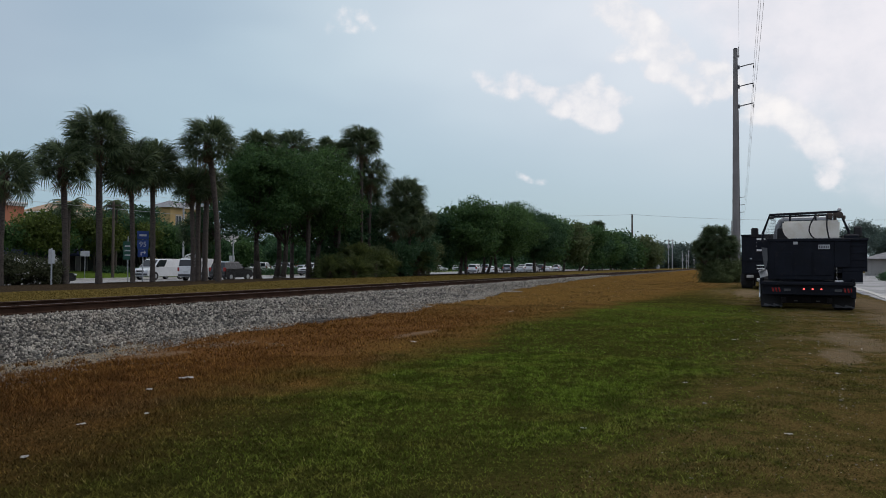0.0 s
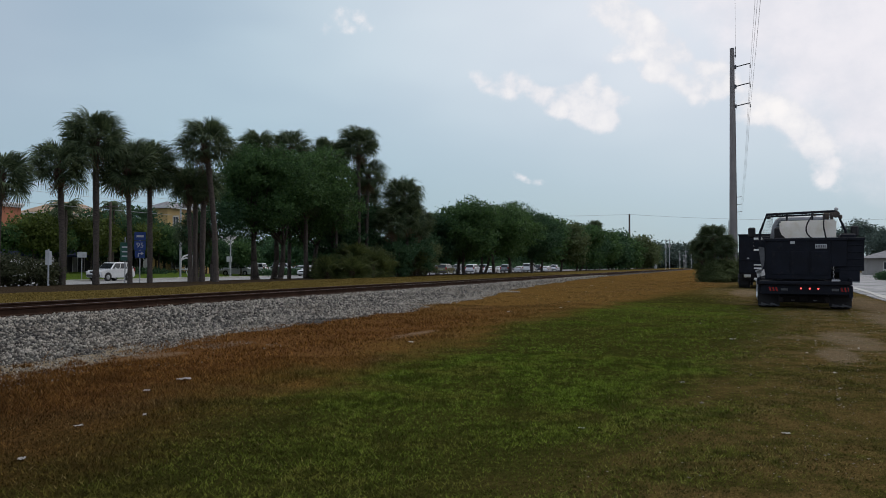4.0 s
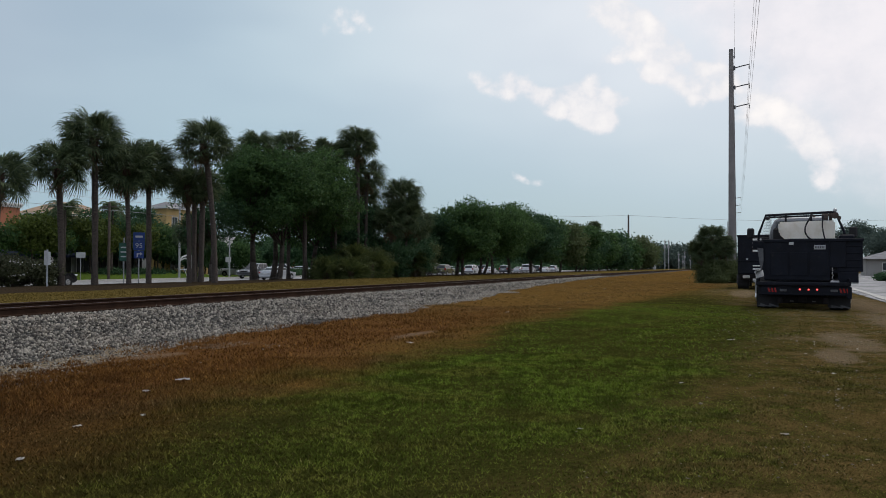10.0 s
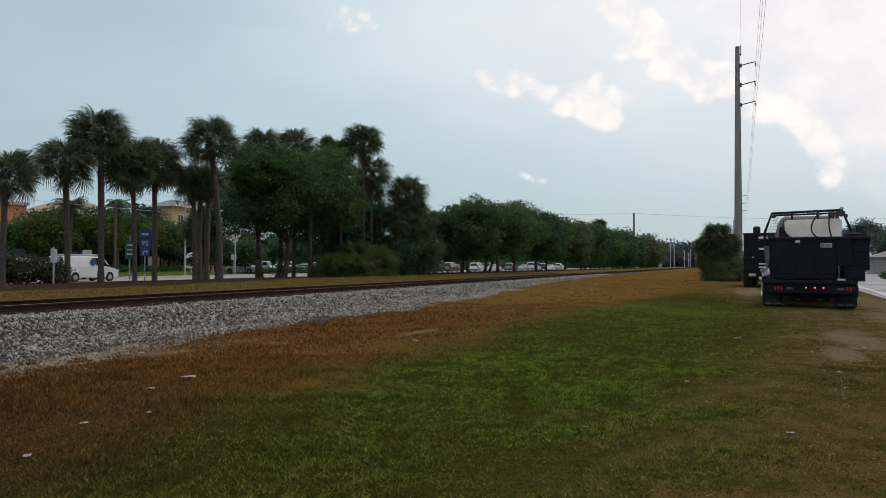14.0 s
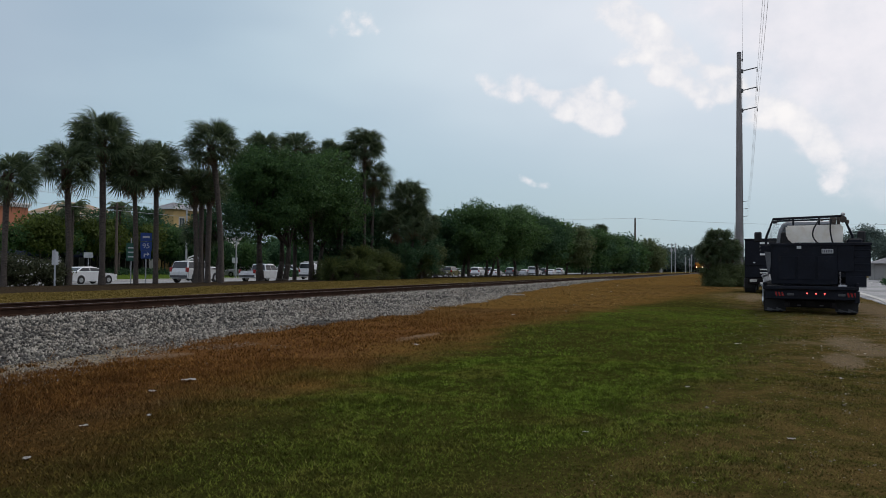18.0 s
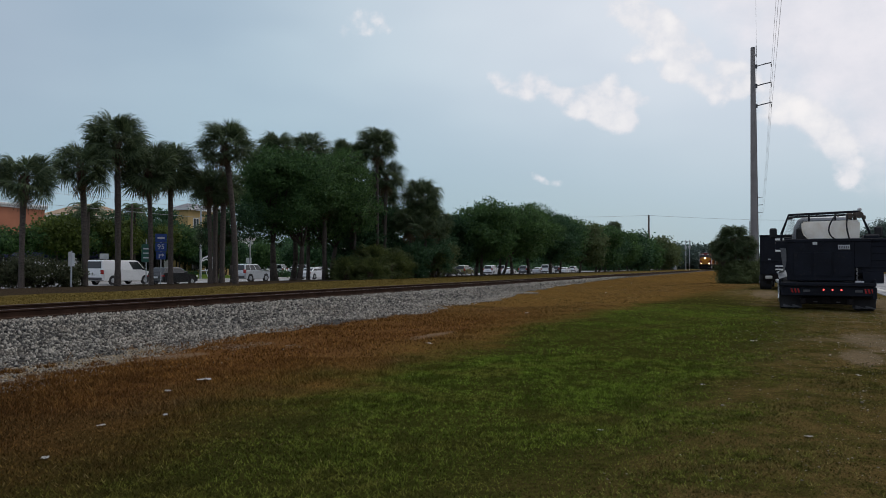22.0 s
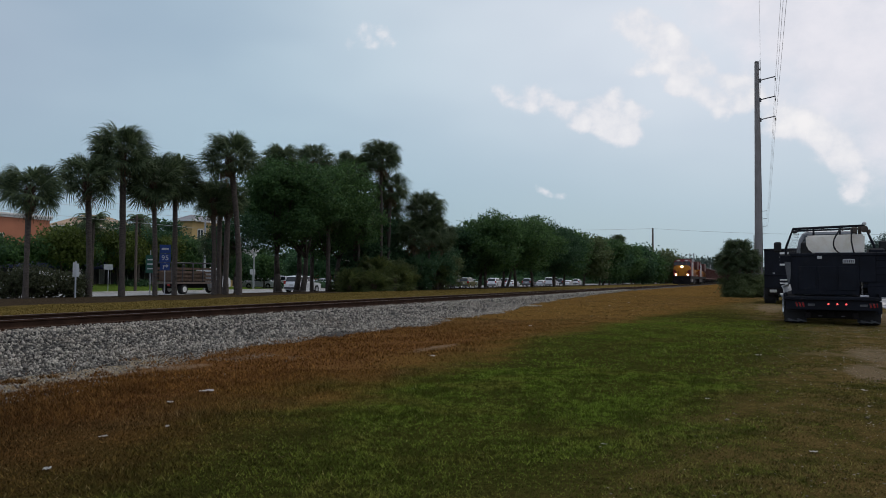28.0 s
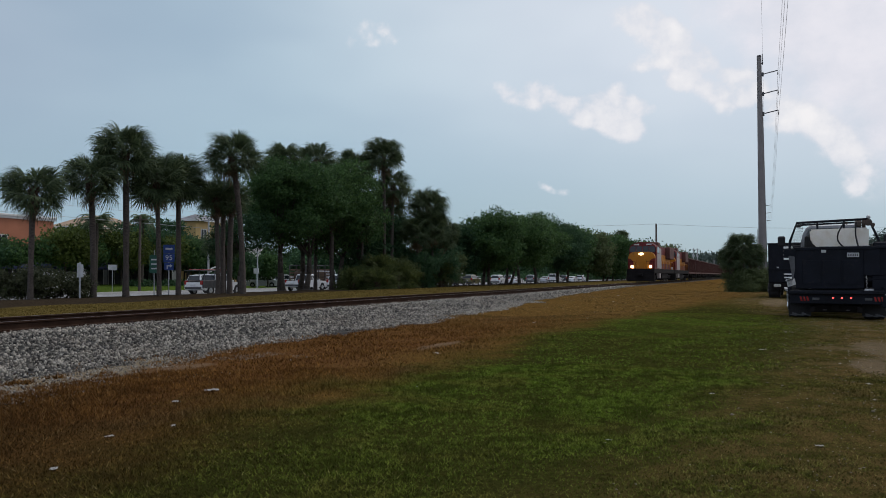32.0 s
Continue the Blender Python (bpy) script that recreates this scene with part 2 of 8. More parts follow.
def zones(g):
    """Masks of the verge: dry brown grass, bare dirt, gravel, and v and u."""
    pos = g.add("ShaderNodeNewGeometry").outputs["Position"]
    u, v = g.vec("DOT_PRODUCT", pos, U_AXIS), g.vec("DOT_PRODUCT", pos, V_AXIS)
    big = g.math("SUBTRACT", g.noise(0.23, 4, 0.6, pos), 0.5)
    mid = g.math("SUBTRACT", g.noise(1.1, 4, 0.6, pos), 0.5)
    wob = g.math("ADD", g.math("MULTIPLY", big, 3.2), g.math("MULTIPLY", mid, 2.2))
    lean = g.math("MULTIPLY", g.math("MAXIMUM", g.math("SUBTRACT", u, 17.0), -1.0), 0.11)
    w = g.math("ADD", g.math("ADD", v, lean), wob)
    dry = g.ramp(w, 3.5, 5.3)
    dry = g.math("MAXIMUM", dry, g.math("MULTIPLY", g.ramp(g.math("ADD", u, g.math("MULTIPLY", mid, 14)), 27, 40, 0.0, 0.85), g.ramp(v, 0.2, 3.2)))
    rust = g.math("MULTIPLY", g.ramp(g.math("ADD", v, g.math("MULTIPLY", wob, 0.7)), 4.5, 6.6), g.ramp(u, 30, 14))
    slope = g.math("SUBTRACT", g.math("MULTIPLY", g.math("SUBTRACT", g.math("MINIMUM", u, 19.0), 4.0), 0.14), 1.2)
    slope = g.math("SUBTRACT", slope, g.math("MULTIPLY", g.ramp(u, 19.0, 38.0), 2.4))
    bare = g.ramp(g.math("ADD", g.math("ADD", v, slope), g.math("MULTIPLY", wob, 0.6)), 0.8, -1.1)
    bare = g.math("MULTIPLY", bare, g.ramp(g.noise(2.4, 4, 0.62, pos), 0.38, 0.58, 0.30, 1.0))
    # mask of the near left corner, where soil and blades turn darker brown
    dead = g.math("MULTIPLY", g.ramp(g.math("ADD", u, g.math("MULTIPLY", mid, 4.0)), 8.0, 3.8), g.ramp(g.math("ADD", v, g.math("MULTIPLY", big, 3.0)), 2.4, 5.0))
    return pos, u, v, dry, rust, bare, mid, dead


def ground_material():
    m, g = blank("verge")
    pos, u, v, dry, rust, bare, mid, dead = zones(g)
    fine, grit = g.noise(22, 5, 0.7, pos), g.noise(70, 3, 0.7, pos)
    green = g.mix(g.ramp(fine, 0.3, 0.7), (0.018, 0.019, 0.005), (0.058, 0.058, 0.014))
    brown = g.mix(g.ramp(fine, 0.3, 0.7), (0.062, 0.035, 0.010), (0.195, 0.112, 0.032))
    red = g.mix(g.ramp(fine, 0.3, 0.7), (0.062, 0.030, 0.012), (0.185, 0.090, 0.032))
    dirt = g.mix(g.ramp(grit, 0.3, 0.72), (0.055, 0.034, 0.012), (0.215, 0.140, 0.055))
    gravel = g.mix(g.ramp(grit, 0.3, 0.7), (0.080, 0.062, 0.040), (0.37, 0.30, 0.205))
    col = g.mix(dry, green, brown)
    col = g.mix(rust, col, red)
    col = g.mix(g.math("MULTIPLY", bare, 0.7), col, dirt)
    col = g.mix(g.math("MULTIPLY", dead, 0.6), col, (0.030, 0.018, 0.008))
    toe = g.math("MULTIPLY", g.ramp(g.math("ADD", g.math("ADD", g.math("ADD", v, g.ramp(u, 11.5, 7.5, 0.0, 1.0)), g.ramp(u, 20, 46, 0.0, -1.9)), g.math("MULTIPLY", mid, 1.6)), 9.1, 9.6), g.ramp(v, 12, 11))
    col = g.mix(toe, col, gravel)
    # beyond the railway: mown verge, then lawns
    lawn = g.mix(g.ramp(fine, 0.3, 0.7), (0.070, 0.052, 0.017), (0.165, 0.122, 0.040))
    col = g.mix(g.ramp(v, 15.5, 16.5), col, lawn)
    mulch = g.mix(g.ramp(fine, 0.3, 0.7), (0.020, 0.015, 0.010), (0.060, 0.045, 0.030))
    col = g.mix(g.ramp(g.math("SUBTRACT", g.math("ADD", v, g.math("MULTIPLY", mid, 1.2)), g.ramp(u, 20, 44, 0.0, 3.6)), 21.4, 22.2), col, mulch)
    turf = g.mix(g.ramp(fine, 0.3, 0.7), (0.045, 0.078, 0.014), (0.100, 0.148, 0.028))
    col = g.mix(g.ramp(v, 57, 58), col, turf)
    # pale sandy patches by the road and near the lorry
    sand = g.math("MULTIPLY", g.math("MULTIPLY", g.ramp(g.noise(0.55, 5, 0.65, pos), 0.49, 0.60), bare), g.ramp(u, 10, 16, 0.0, 0.7))
    rough_edge = g.math("MULTIPLY", g.math("SUBTRACT", g.noise(2.1, 5, 0.65, pos), 0.5), 3.0)
    for a, b, ru, rv in PATCHES:
        p, q = g.math("DIVIDE", g.math("SUBTRACT", u, a), ru), g.math("DIVIDE", g.math("SUBTRACT", v, b), rv)
        d = g.math("ADD", g.math("ADD", g.math("MULTIPLY", p, p), g.math("MULTIPLY", q, q)), rough_edge)
        sand = g.math("MAXIMUM", sand, g.ramp(d, 1.4, 0.2))
    col = g.mix(g.math("MULTIPLY", sand, 0.52), col, g.mix(g.ramp(grit, 0.3, 0.7), (0.12, 0.090, 0.060), (0.28, 0.215, 0.155)))
    return finish(g, m, col, 0.92, bump=g.math("ADD", fine, grit), strength=0.7, depth=0.03, gloss=0.0)


def blade_material():
    m, g = blank("grass_blades")
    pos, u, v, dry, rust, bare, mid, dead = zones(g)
    island = g.add("ShaderNodeNewGeometry").outputs["Random Per Island"]
    patch = g.noise(0.8, 3, 0.6, pos)
    tone = g.math("POWER", island, 1.7)
    green = g.mix(tone, (0.056, 0.062, 0.012), (0.190, 0.200, 0.038))
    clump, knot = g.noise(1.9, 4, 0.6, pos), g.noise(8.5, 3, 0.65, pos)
    # shade between the clumps is put into the blade colour, fading with distance
    hollow_shade = g.math("MAXIMUM", g.ramp(clump, 0.52, 0.38, 0.0, 0.70), g.ramp(knot, 0.50, 0.40, 0.0, 0.78))
    hollow_shade = g.math("MULTIPLY", hollow_shade, g.ramp(u, 13, 26, 1.0, 0.08))
    lush = g.math("MULTIPLY", g.math("MULTIPLY", g.ramp(u, 4.0, 8.5, 0.35, 1.0), g.ramp(u, 28, 22)), g.math("MULTIPLY", g.ramp(g.math("ADD", v, g.math("MULTIPLY", mid, 3.0)), -1.4, 0.7), g.ramp(v, 5.2, 3.4)))
    green = g.mix(g.math("MULTIPLY", lush, 0.9), green, g.mix(tone, (0.082, 0.128, 0.015), (0.222, 0.320, 0.041)))
    green = g.mix(g.ramp(patch, 0.48, 0.64, 0.0, 0.5), green, (0.170, 0.140, 0.034))
    green = g.mix(hollow_shade, green, (0.026, 0.033, 0.006))
    brown = g.mix(tone, (0.085, 0.050, 0.013), (0.31, 0.185, 0.050))
    brown = g.mix(g.ramp(u, 15, 30, 0.0, 0.7), brown, g.mix(tone, (0.125, 0.082, 0.032), (0.300, 0.198, 0.080)))
    brown = g.mix(g.ramp(patch, 0.50, 0.64, 0.0, 0.6), brown, g.mix(tone, (0.060, 0.058, 0.014), (0.200, 0.170, 0.050)))
    brown = g.mix(g.ramp(g.noise(0.33, 4, 0.6, pos), 0.50, 0.66, 0.0, 0.55), brown, g.mix(tone, (0.11, 0.070, 0.034), (0.30, 0.20, 0.11)))
    brown = g.mix(g.math("MULTIPLY", hollow_shade, 0.6), brown, (0.060, 0.033, 0.010))
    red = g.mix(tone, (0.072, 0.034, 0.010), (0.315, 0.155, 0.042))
    red = g.mix(g.math("MULTIPLY", hollow_shade, 0.8), red, (0.055, 0.024, 0.009))
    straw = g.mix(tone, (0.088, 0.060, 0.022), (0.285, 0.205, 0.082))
    straw = g.mix(g.math("MULTIPLY", hollow_shade, 0.75), straw, (0.040, 0.036, 0.014))
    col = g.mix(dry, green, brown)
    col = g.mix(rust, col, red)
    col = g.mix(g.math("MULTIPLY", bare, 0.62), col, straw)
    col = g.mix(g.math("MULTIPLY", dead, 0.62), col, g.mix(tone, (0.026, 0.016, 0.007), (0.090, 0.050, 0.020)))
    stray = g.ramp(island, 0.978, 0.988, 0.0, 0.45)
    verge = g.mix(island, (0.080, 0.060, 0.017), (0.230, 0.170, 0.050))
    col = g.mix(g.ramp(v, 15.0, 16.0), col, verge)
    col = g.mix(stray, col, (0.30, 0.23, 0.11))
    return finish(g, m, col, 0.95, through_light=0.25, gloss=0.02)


def ballast_material():
    m, g = blank("ballast_bed")
    pos = g.add("ShaderNodeNewGeometry").outputs["Position"]
    cell = g.add("ShaderNodeTexVoronoi")
    cell.inputs["Scale"].default_value = 17.0
    g.link(pos, cell.inputs["Vector"])
    tone = g.add("ShaderNodeSeparateColor")
    g.link(cell.outputs["Color"], tone.inputs[0])
    # bed tone and cell rims kept dark: shade between stones painted in
    col = g.mix(tone.outputs[0], (0.022, 0.020, 0.018), (0.15, 0.138, 0.12))
    col = g.mix(g.ramp(cell.outputs["Distance"], 0.25, 0.6, 0.0, 0.85), col, (0.02, 0.02, 0.02))
    col = g.mix(g.ramp(g.noise(0.6, 4, 0.6, pos), 0.5, 0.75, 0.0, 0.5), col, (0.16, 0.12, 0.085))
    high = g.math("SUBTRACT", 1.0, cell.outputs["Distance"])
    return finish(g, m, col, 0.9, bump=high, strength=0.9, depth=0.05, gloss=0.2)


def stone_material():
    m, g = blank("crushed_stone")
    island = g.add("ShaderNodeNewGeometry").outputs["Random Per Island"]
    pos = g.add("ShaderNodeNewGeometry").outputs["Position"]
    col = g.mix(g.math("POWER", island, 1.3), (0.028, 0.025, 0.022), (0.40, 0.365, 0.305))
    col = g.mix(g.ramp(g.noise(0.5, 4, 0.6, pos), 0.5, 0.75, 0.0, 0.45), col, (0.20, 0.16, 0.12))
    return finish(g, m, col, 0.85, bump=g.noise(60, 3, 0.6, pos), strength=0.3, depth=0.004)


def asphalt_material(name, a, b, wet=0.0):
    m, g = blank(name)
    pos = g.add("ShaderNodeNewGeometry").outputs["Position"]
    grit, big = g.noise(55, 4, 0.7, pos), g.noise(0.35, 5, 0.65, pos)
    col = g.mix(g.ramp(grit, 0.3, 0.7), a, b)
    col = g.mix(g.ramp(big, 0.45, 0.7, 0.0, 0.5), col, tuple(c * 0.6 for c in a))
    r = g.ramp(big, 0.4, 0.65, 0.9 - wet, 0.9)
    return finish(g, m, col, r, gloss=0.5 if wet else 0.08, bump=grit, strength=0.4, depth=0.006)


def trunk_material(name, dark, light):
    m, g = blank(name)
    where = g.add("ShaderNodeTexCoord").outputs["Object"]
    rings = g.noise(5.0, 5, 0.7, g.vec("MULTIPLY", where, (1.5, 1.5, 6.0)))
    fine = g.noise(30.0, 3, 0.7, where)
    col = g.mix(g.ramp(rings, 0.32, 0.68), dark, light)
    return finish(g, m, col, 0.9, bump=g.math("ADD", rings, fine), strength=0.7, depth=0.03)


def glass_material(name, color, rough=0.05):
    m, g = blank(name)
    return finish(g, m, color, rough, coat=0.0)


MAT = {
    "verge": ground_material(), "blades": blade_material(), "bed": ballast_material(), "stone": stone_material(),
    "road": asphalt_material("wet_asphalt", (0.13, 0.135, 0.14), (0.24, 0.245, 0.25), 0.45),
    "street": asphalt_material("sunlit_asphalt", (0.21, 0.21, 0.212), (0.32, 0.32, 0.315)),
    "lot": asphalt_material("car_park_asphalt", (0.07, 0.07, 0.072), (0.13, 0.13, 0.13)),
    "concrete": plain("concrete", (0.46, 0.45, 0.42), 0.85, vary=0.2, scale=1.2, grain=50),
    "pole_concrete": plain("pole_concrete", (0.235, 0.220, 0.215), 0.85, vary=0.2, scale=0.6, grain=30),
    "old_wood": plain("weathered_wood", (0.13, 0.10, 0.08), 0.9, vary=0.4, scale=5, grain=60, random_tone=0.5),
    "tie": plain("tarred_tie", (0.055, 0.043, 0.034), 0.92, vary=0.4, scale=4, grain=60, strength=0.5, random_tone=0.6),
    "rail": plain("rusty_rail", (0.042, 0.023, 0.015), 0.9, 0.0, vary=0.4, scale=2, grain=30, gloss=0.08),
    "railhead": plain("polished_railhead", (0.17, 0.13, 0.115), 0.5, 0.6, vary=0.25, scale=0.5, grain=20, strength=0.05),
    "galvanised": plain("galvanised_steel", (0.42, 0.43, 0.44), 0.5, 0.7, vary=0.15, scale=2, grain=40),
    "steel": plain("dark_steel", (0.09, 0.09, 0.095), 0.55, 0.6, vary=0.3, scale=4, grain=50),
    "wire": plain("aluminium_wire", (0.36, 0.37, 0.39), 0.6, 0.3, vary=0.1),
    "palm_trunk": trunk_material("palm_trunk", (0.034, 0.026, 0.021), (0.100, 0.080, 0.066)),
    "palm_boots": trunk_material("palm_boots", (0.035, 0.022, 0.014), (0.12, 0.075, 0.05)),
    "bark": trunk_material("bark", (0.025, 0.020, 0.016), (0.085, 0.068, 0.052)),
    "frond": leafy("palm_frond", (0.034, 0.054, 0.028), (0.120, 0.158, 0.074), 0.34, 0.45),
    "frond_young": leafy("young_frond", (0.034, 0.050, 0.017), (0.112, 0.135, 0.044), 0.45, 0.5),
    "frond_dry": leafy("dry_frond", (0.075, 0.052, 0.03), (0.16, 0.115, 0.065), 0.2, 0.7),
    "leaf": leafy("oak_leaf", (0.032, 0.070, 0.028), (0.100, 0.180, 0.055), 0.38),
    "leaf_bright": leafy("sunlit_leaf", (0.042, 0.062, 0.016), (0.130, 0.168, 0.038), 0.36),
    "leaf_dark": leafy("dense_leaf", (0.026, 0.060, 0.033), (0.076, 0.145, 0.062), 0.38),
    "leaf_olive": leafy("olive_leaf", (0.058, 0.080, 0.036), (0.150, 0.185, 0.078), 0.42),
    # distance haze is mixed into this leaf colour, paler and bluer
    "leaf_hazed": leafy("hazed_needles", (0.0618, 0.0937, 0.0826), (0.1172, 0.1585, 0.1310), 0.25),
    "shrub": leafy("shrub_leaf", (0.0358, 0.0449, 0.0224), (0.1122, 0.1174, 0.0632)),
    "blossom": plain("pale_blossom", (0.74, 0.72, 0.70), 0.8, vary=0.1),
    "black_paint": plain("black_truck_paint", (0.006, 0.008, 0.014), 0.65, vary=0.35, scale=2.5, grain=40, dirt=(0.022, 0.021, 0.022), gloss=0.2),
    "white_paint": plain("white_paint", (0.78, 0.78, 0.77), 0.35, vary=0.06, scale=1.5, coat=0.4),
    "rubber": plain("tyre_rubber", (0.016, 0.016, 0.017), 0.85, vary=0.3),
    "chrome": plain("brushed_metal", (0.55, 0.55, 0.56), 0.3, 1.0, vary=0.1),
    "glass": glass_material("dark_glass", (0.018, 0.022, 0.025)),
    "red_lens": plain("red_lens", (0.30, 0.014, 0.014), 0.2, vary=0.15, coat=0.5),
    "red_glow": glowing("red_lamp", (1.0, 0.10, 0.09), 2.2),
    "head_glow": glowing("headlight", (1.0, 0.84, 0.50), 10.0),
    "ditch_glow": glowing("ditch_light", (1.0, 0.72, 0.42), 6.0),
    "clear_lens": plain("clear_lens", (0.75, 0.76, 0.76), 0.15, vary=0.08, coat=0.5),
    "mirror": plain("mirror_steel", (0.7, 0.7, 0.72), 0.12, 1.0, vary=0.05),
    "blue_sign": plain("blue_sign_sheet", (0.012, 0.05, 0.22), 0.5, vary=0.1, scale=1),
    "green_sign": plain("green_sign_sheet", (0.012, 0.085, 0.055), 0.5, vary=0.1, scale=1),
    "sign_white": plain("white_sign_sheet", (0.52, 0.53, 0.53), 0.5, vary=0.1, scale=2),
    "sign_back": plain("bare_aluminium", (0.45, 0.46, 0.46), 0.5, 0.5, vary=0.15),
    "stucco_red": plain("terracotta_stucco", (0.40, 0.155, 0.085), 0.9, vary=0.12, scale=0.5, grain=14),
    "stucco_yellow": plain("ochre_stucco", (0.52, 0.36, 0.15), 0.9, vary=0.12, scale=0.5, grain=14),
    "stucco_tan": plain("tan_stucco", (0.55, 0.43, 0.27), 0.9, vary=0.12, scale=0.5, grain=14),
    "stucco_white": plain("white_stucco", (0.62, 0.61, 0.58), 0.85, vary=0.1, scale=0.6, grain=14),
    "stucco_grey": plain("grey_stucco", (0.30, 0.29, 0.27), 0.9, vary=0.15, scale=0.6, grain=14),
    "roof_grey": plain("grey_shingle", (0.20, 0.20, 0.21), 0.85, vary=0.25, scale=1.2, grain=16),
    "roof_tan": plain("tan_tile", (0.36, 0.25, 0.16), 0.85, vary=0.25, scale=1.2, grain=12),
    "awning_blue": plain("navy_awning", (0.02, 0.03, 0.085), 0.8, vary=0.15),
    "dark_void": plain("dark_shopfront", (0.022, 0.022, 0.024), 0.3, vary=0.3, scale=0.7),
    "paper": plain("paper_litter", (0.52, 0.50, 0.47), 0.85, vary=0.15, scale=20),
    "loco_red": plain("locomotive_red", (0.14, 0.016, 0.015), 0.6, vary=0.15, scale=0.8, gloss=0.25, dirt=(0.06, 0.025, 0.02)),
    "loco_yellow": plain("locomotive_yellow", (0.46, 0.180, 0.015), 0.6, vary=0.12, scale=0.8, gloss=0.25, dirt=(0.20, 0.09, 0.03)),
    "loco_silver": plain("silver_grey", (0.38, 0.34, 0.33), 0.6, 0.1, vary=0.15, scale=1.0, dirt=(0.22, 0.20, 0.19)),
    "underframe": plain("grimy_underframe", (0.014, 0.012, 0.012), 0.9, vary=0.4, scale=2, gloss=0.15),
    "wagon_red": plain("oxide_red_wagon", (0.105, 0.040, 0.032), 0.8, vary=0.3, scale=0.7, grain=10, dirt=(0.06, 0.03, 0.022)),
}


def paint(name, color, rough=0.3):
    key = "car_" + name
    if key not in MAT:
        MAT[key] = plain(name + "_car_paint", color, rough, 0.1, vary=0.06, scale=1.0, grain=30, strength=0.02, coat=0.7)
    return MAT[key]


# ---- mesh tools ----
def mesh_of(bm, material, smooth=False, name="mesh"):
    me = bpy.data.meshes.new(name)
    bm.normal_update()
    bm.to_mesh(me)
    bm.free()
    for m in material if isinstance(material, (list, tuple)) else [material]:
        me.materials.append(MAT[m] if isinstance(m, str) else m)
    if smooth:
        for p in me.polygons:
            p.use_smooth = True
    return me


def part(name, bm, material, parent, label="", smooth=False):
    """Links a bmesh, or a finished mesh, as one mesh object under a thing or a part."""
    me = mesh_of(bm, material, smooth, name) if isinstance(bm, bmesh.types.BMesh) else bm
    ob = new(name, me)
    ob.parent = parent
    if label:
        tagged(ob, label)
    return ob


def thing(name, label, category, m=None, group="", kind=""):
    ob = new(name)
    ob.empty_display_size = 0.2
    if m is not None:
        ob.matrix_basis = m
    return tagged(ob, label, category, group, kind)


def whole(name, bm, material, label, category, m=None, group="", kind="", smooth=False):
    me = mesh_of(bm, material, smooth, name) if isinstance(bm, bmesh.types.BMesh) else bm
    ob = new(name, me)
    if m is not None:
        ob.matrix_basis = m
    return tagged(ob, label, category, group, kind)


def box(bm, lo, hi, bevel=0.0, m=None):
    """A box from corner to corner, with its edges rounded off."""
    c = [(a + b) / 2 for a, b in zip(lo, hi)]
    s = [abs(b - a) for a, b in zip(lo, hi)]
    mm = Matrix.Translation(c) @ Matrix.Diagonal((*s, 1))
    r = bmesh.ops.create_cube(bm, size=1.0, matrix=(m @ mm) if m is not None else mm)
    if bevel:
        edges = list({e for v in r["verts"] for e in v.link_edges})
        bmesh.ops.bevel(bm, geom=edges, offset=min(bevel, min(s) * 0.45), segments=1, affect="EDGES")
    return bm


def tube(bm, a, b, r0, r1=None, n=8, caps=True):
    a, b = Vector(a), Vector(b)
    r1 = r0 if r1 is None else r1
    q = (b - a).to_track_quat("Z", "Y").to_matrix().to_4x4()
    mm = Matrix.Translation((a + b) / 2) @ q
    bmesh.ops.create_cone(bm, cap_ends=caps, segments=n, radius1=r0, radius2=r1, depth=(b - a).length, matrix=mm)
    return bm


def path_tube(bm, points, r, n=6):
    """One connected tube along the points."""
    pts = [Vector(p) for p in points]
    rings = []
    for i, p in enumerate(pts):
        way = (pts[min(i + 1, len(pts) - 1)] - pts[max(i - 1, 0)]).normalized()
        q = way.to_track_quat("Z", "Y").to_matrix()
        rings.append([bm.verts.new(p + q @ Vector((math.cos(k * 6.2832 / n) * r, math.sin(k * 6.2832 / n) * r, 0))) for k in range(n)])
    for a, b in zip(rings, rings[1:]):
        off = min(range(n), key=lambda o: sum((a[k].co - b[(k + o) % n].co).length for k in range(n)))
        for k in range(n):
            bm.faces.new((a[k], a[(k + 1) % n], b[(k + 1 + off) % n], b[(k + off) % n]))
    bm.faces.new(list(reversed(rings[0]))), bm.faces.new(rings[-1])
    return bm


def prism(bm, outline, y0, y1, taper=0.0):
    """An outline in x and z, extruded across y; the +y and -y faces shrink towards its middle by taper."""
    cx = sum(p[0] for p in outline) / len(outline)
    cz = sum(p[1] for p in outline) / len(outline)
    f = 1 - taper
    sides = []
    for y in (y0, y1):
        sides.append([bm.verts.new((cx + (x - cx) * f, y, cz + (z - cz) * f)) for x, z in outline])
    n = len(outline)
    for i in range(n):
        bm.faces.new((sides[0][i], sides[0][(i + 1) % n], sides[1][(i + 1) % n], sides[1][i]))
    bm.faces.new(list(reversed(sides[0])))
    bm.faces.new(sides[1])
    bmesh.ops.recalc_face_normals(bm, faces=bm.faces)
    return bm


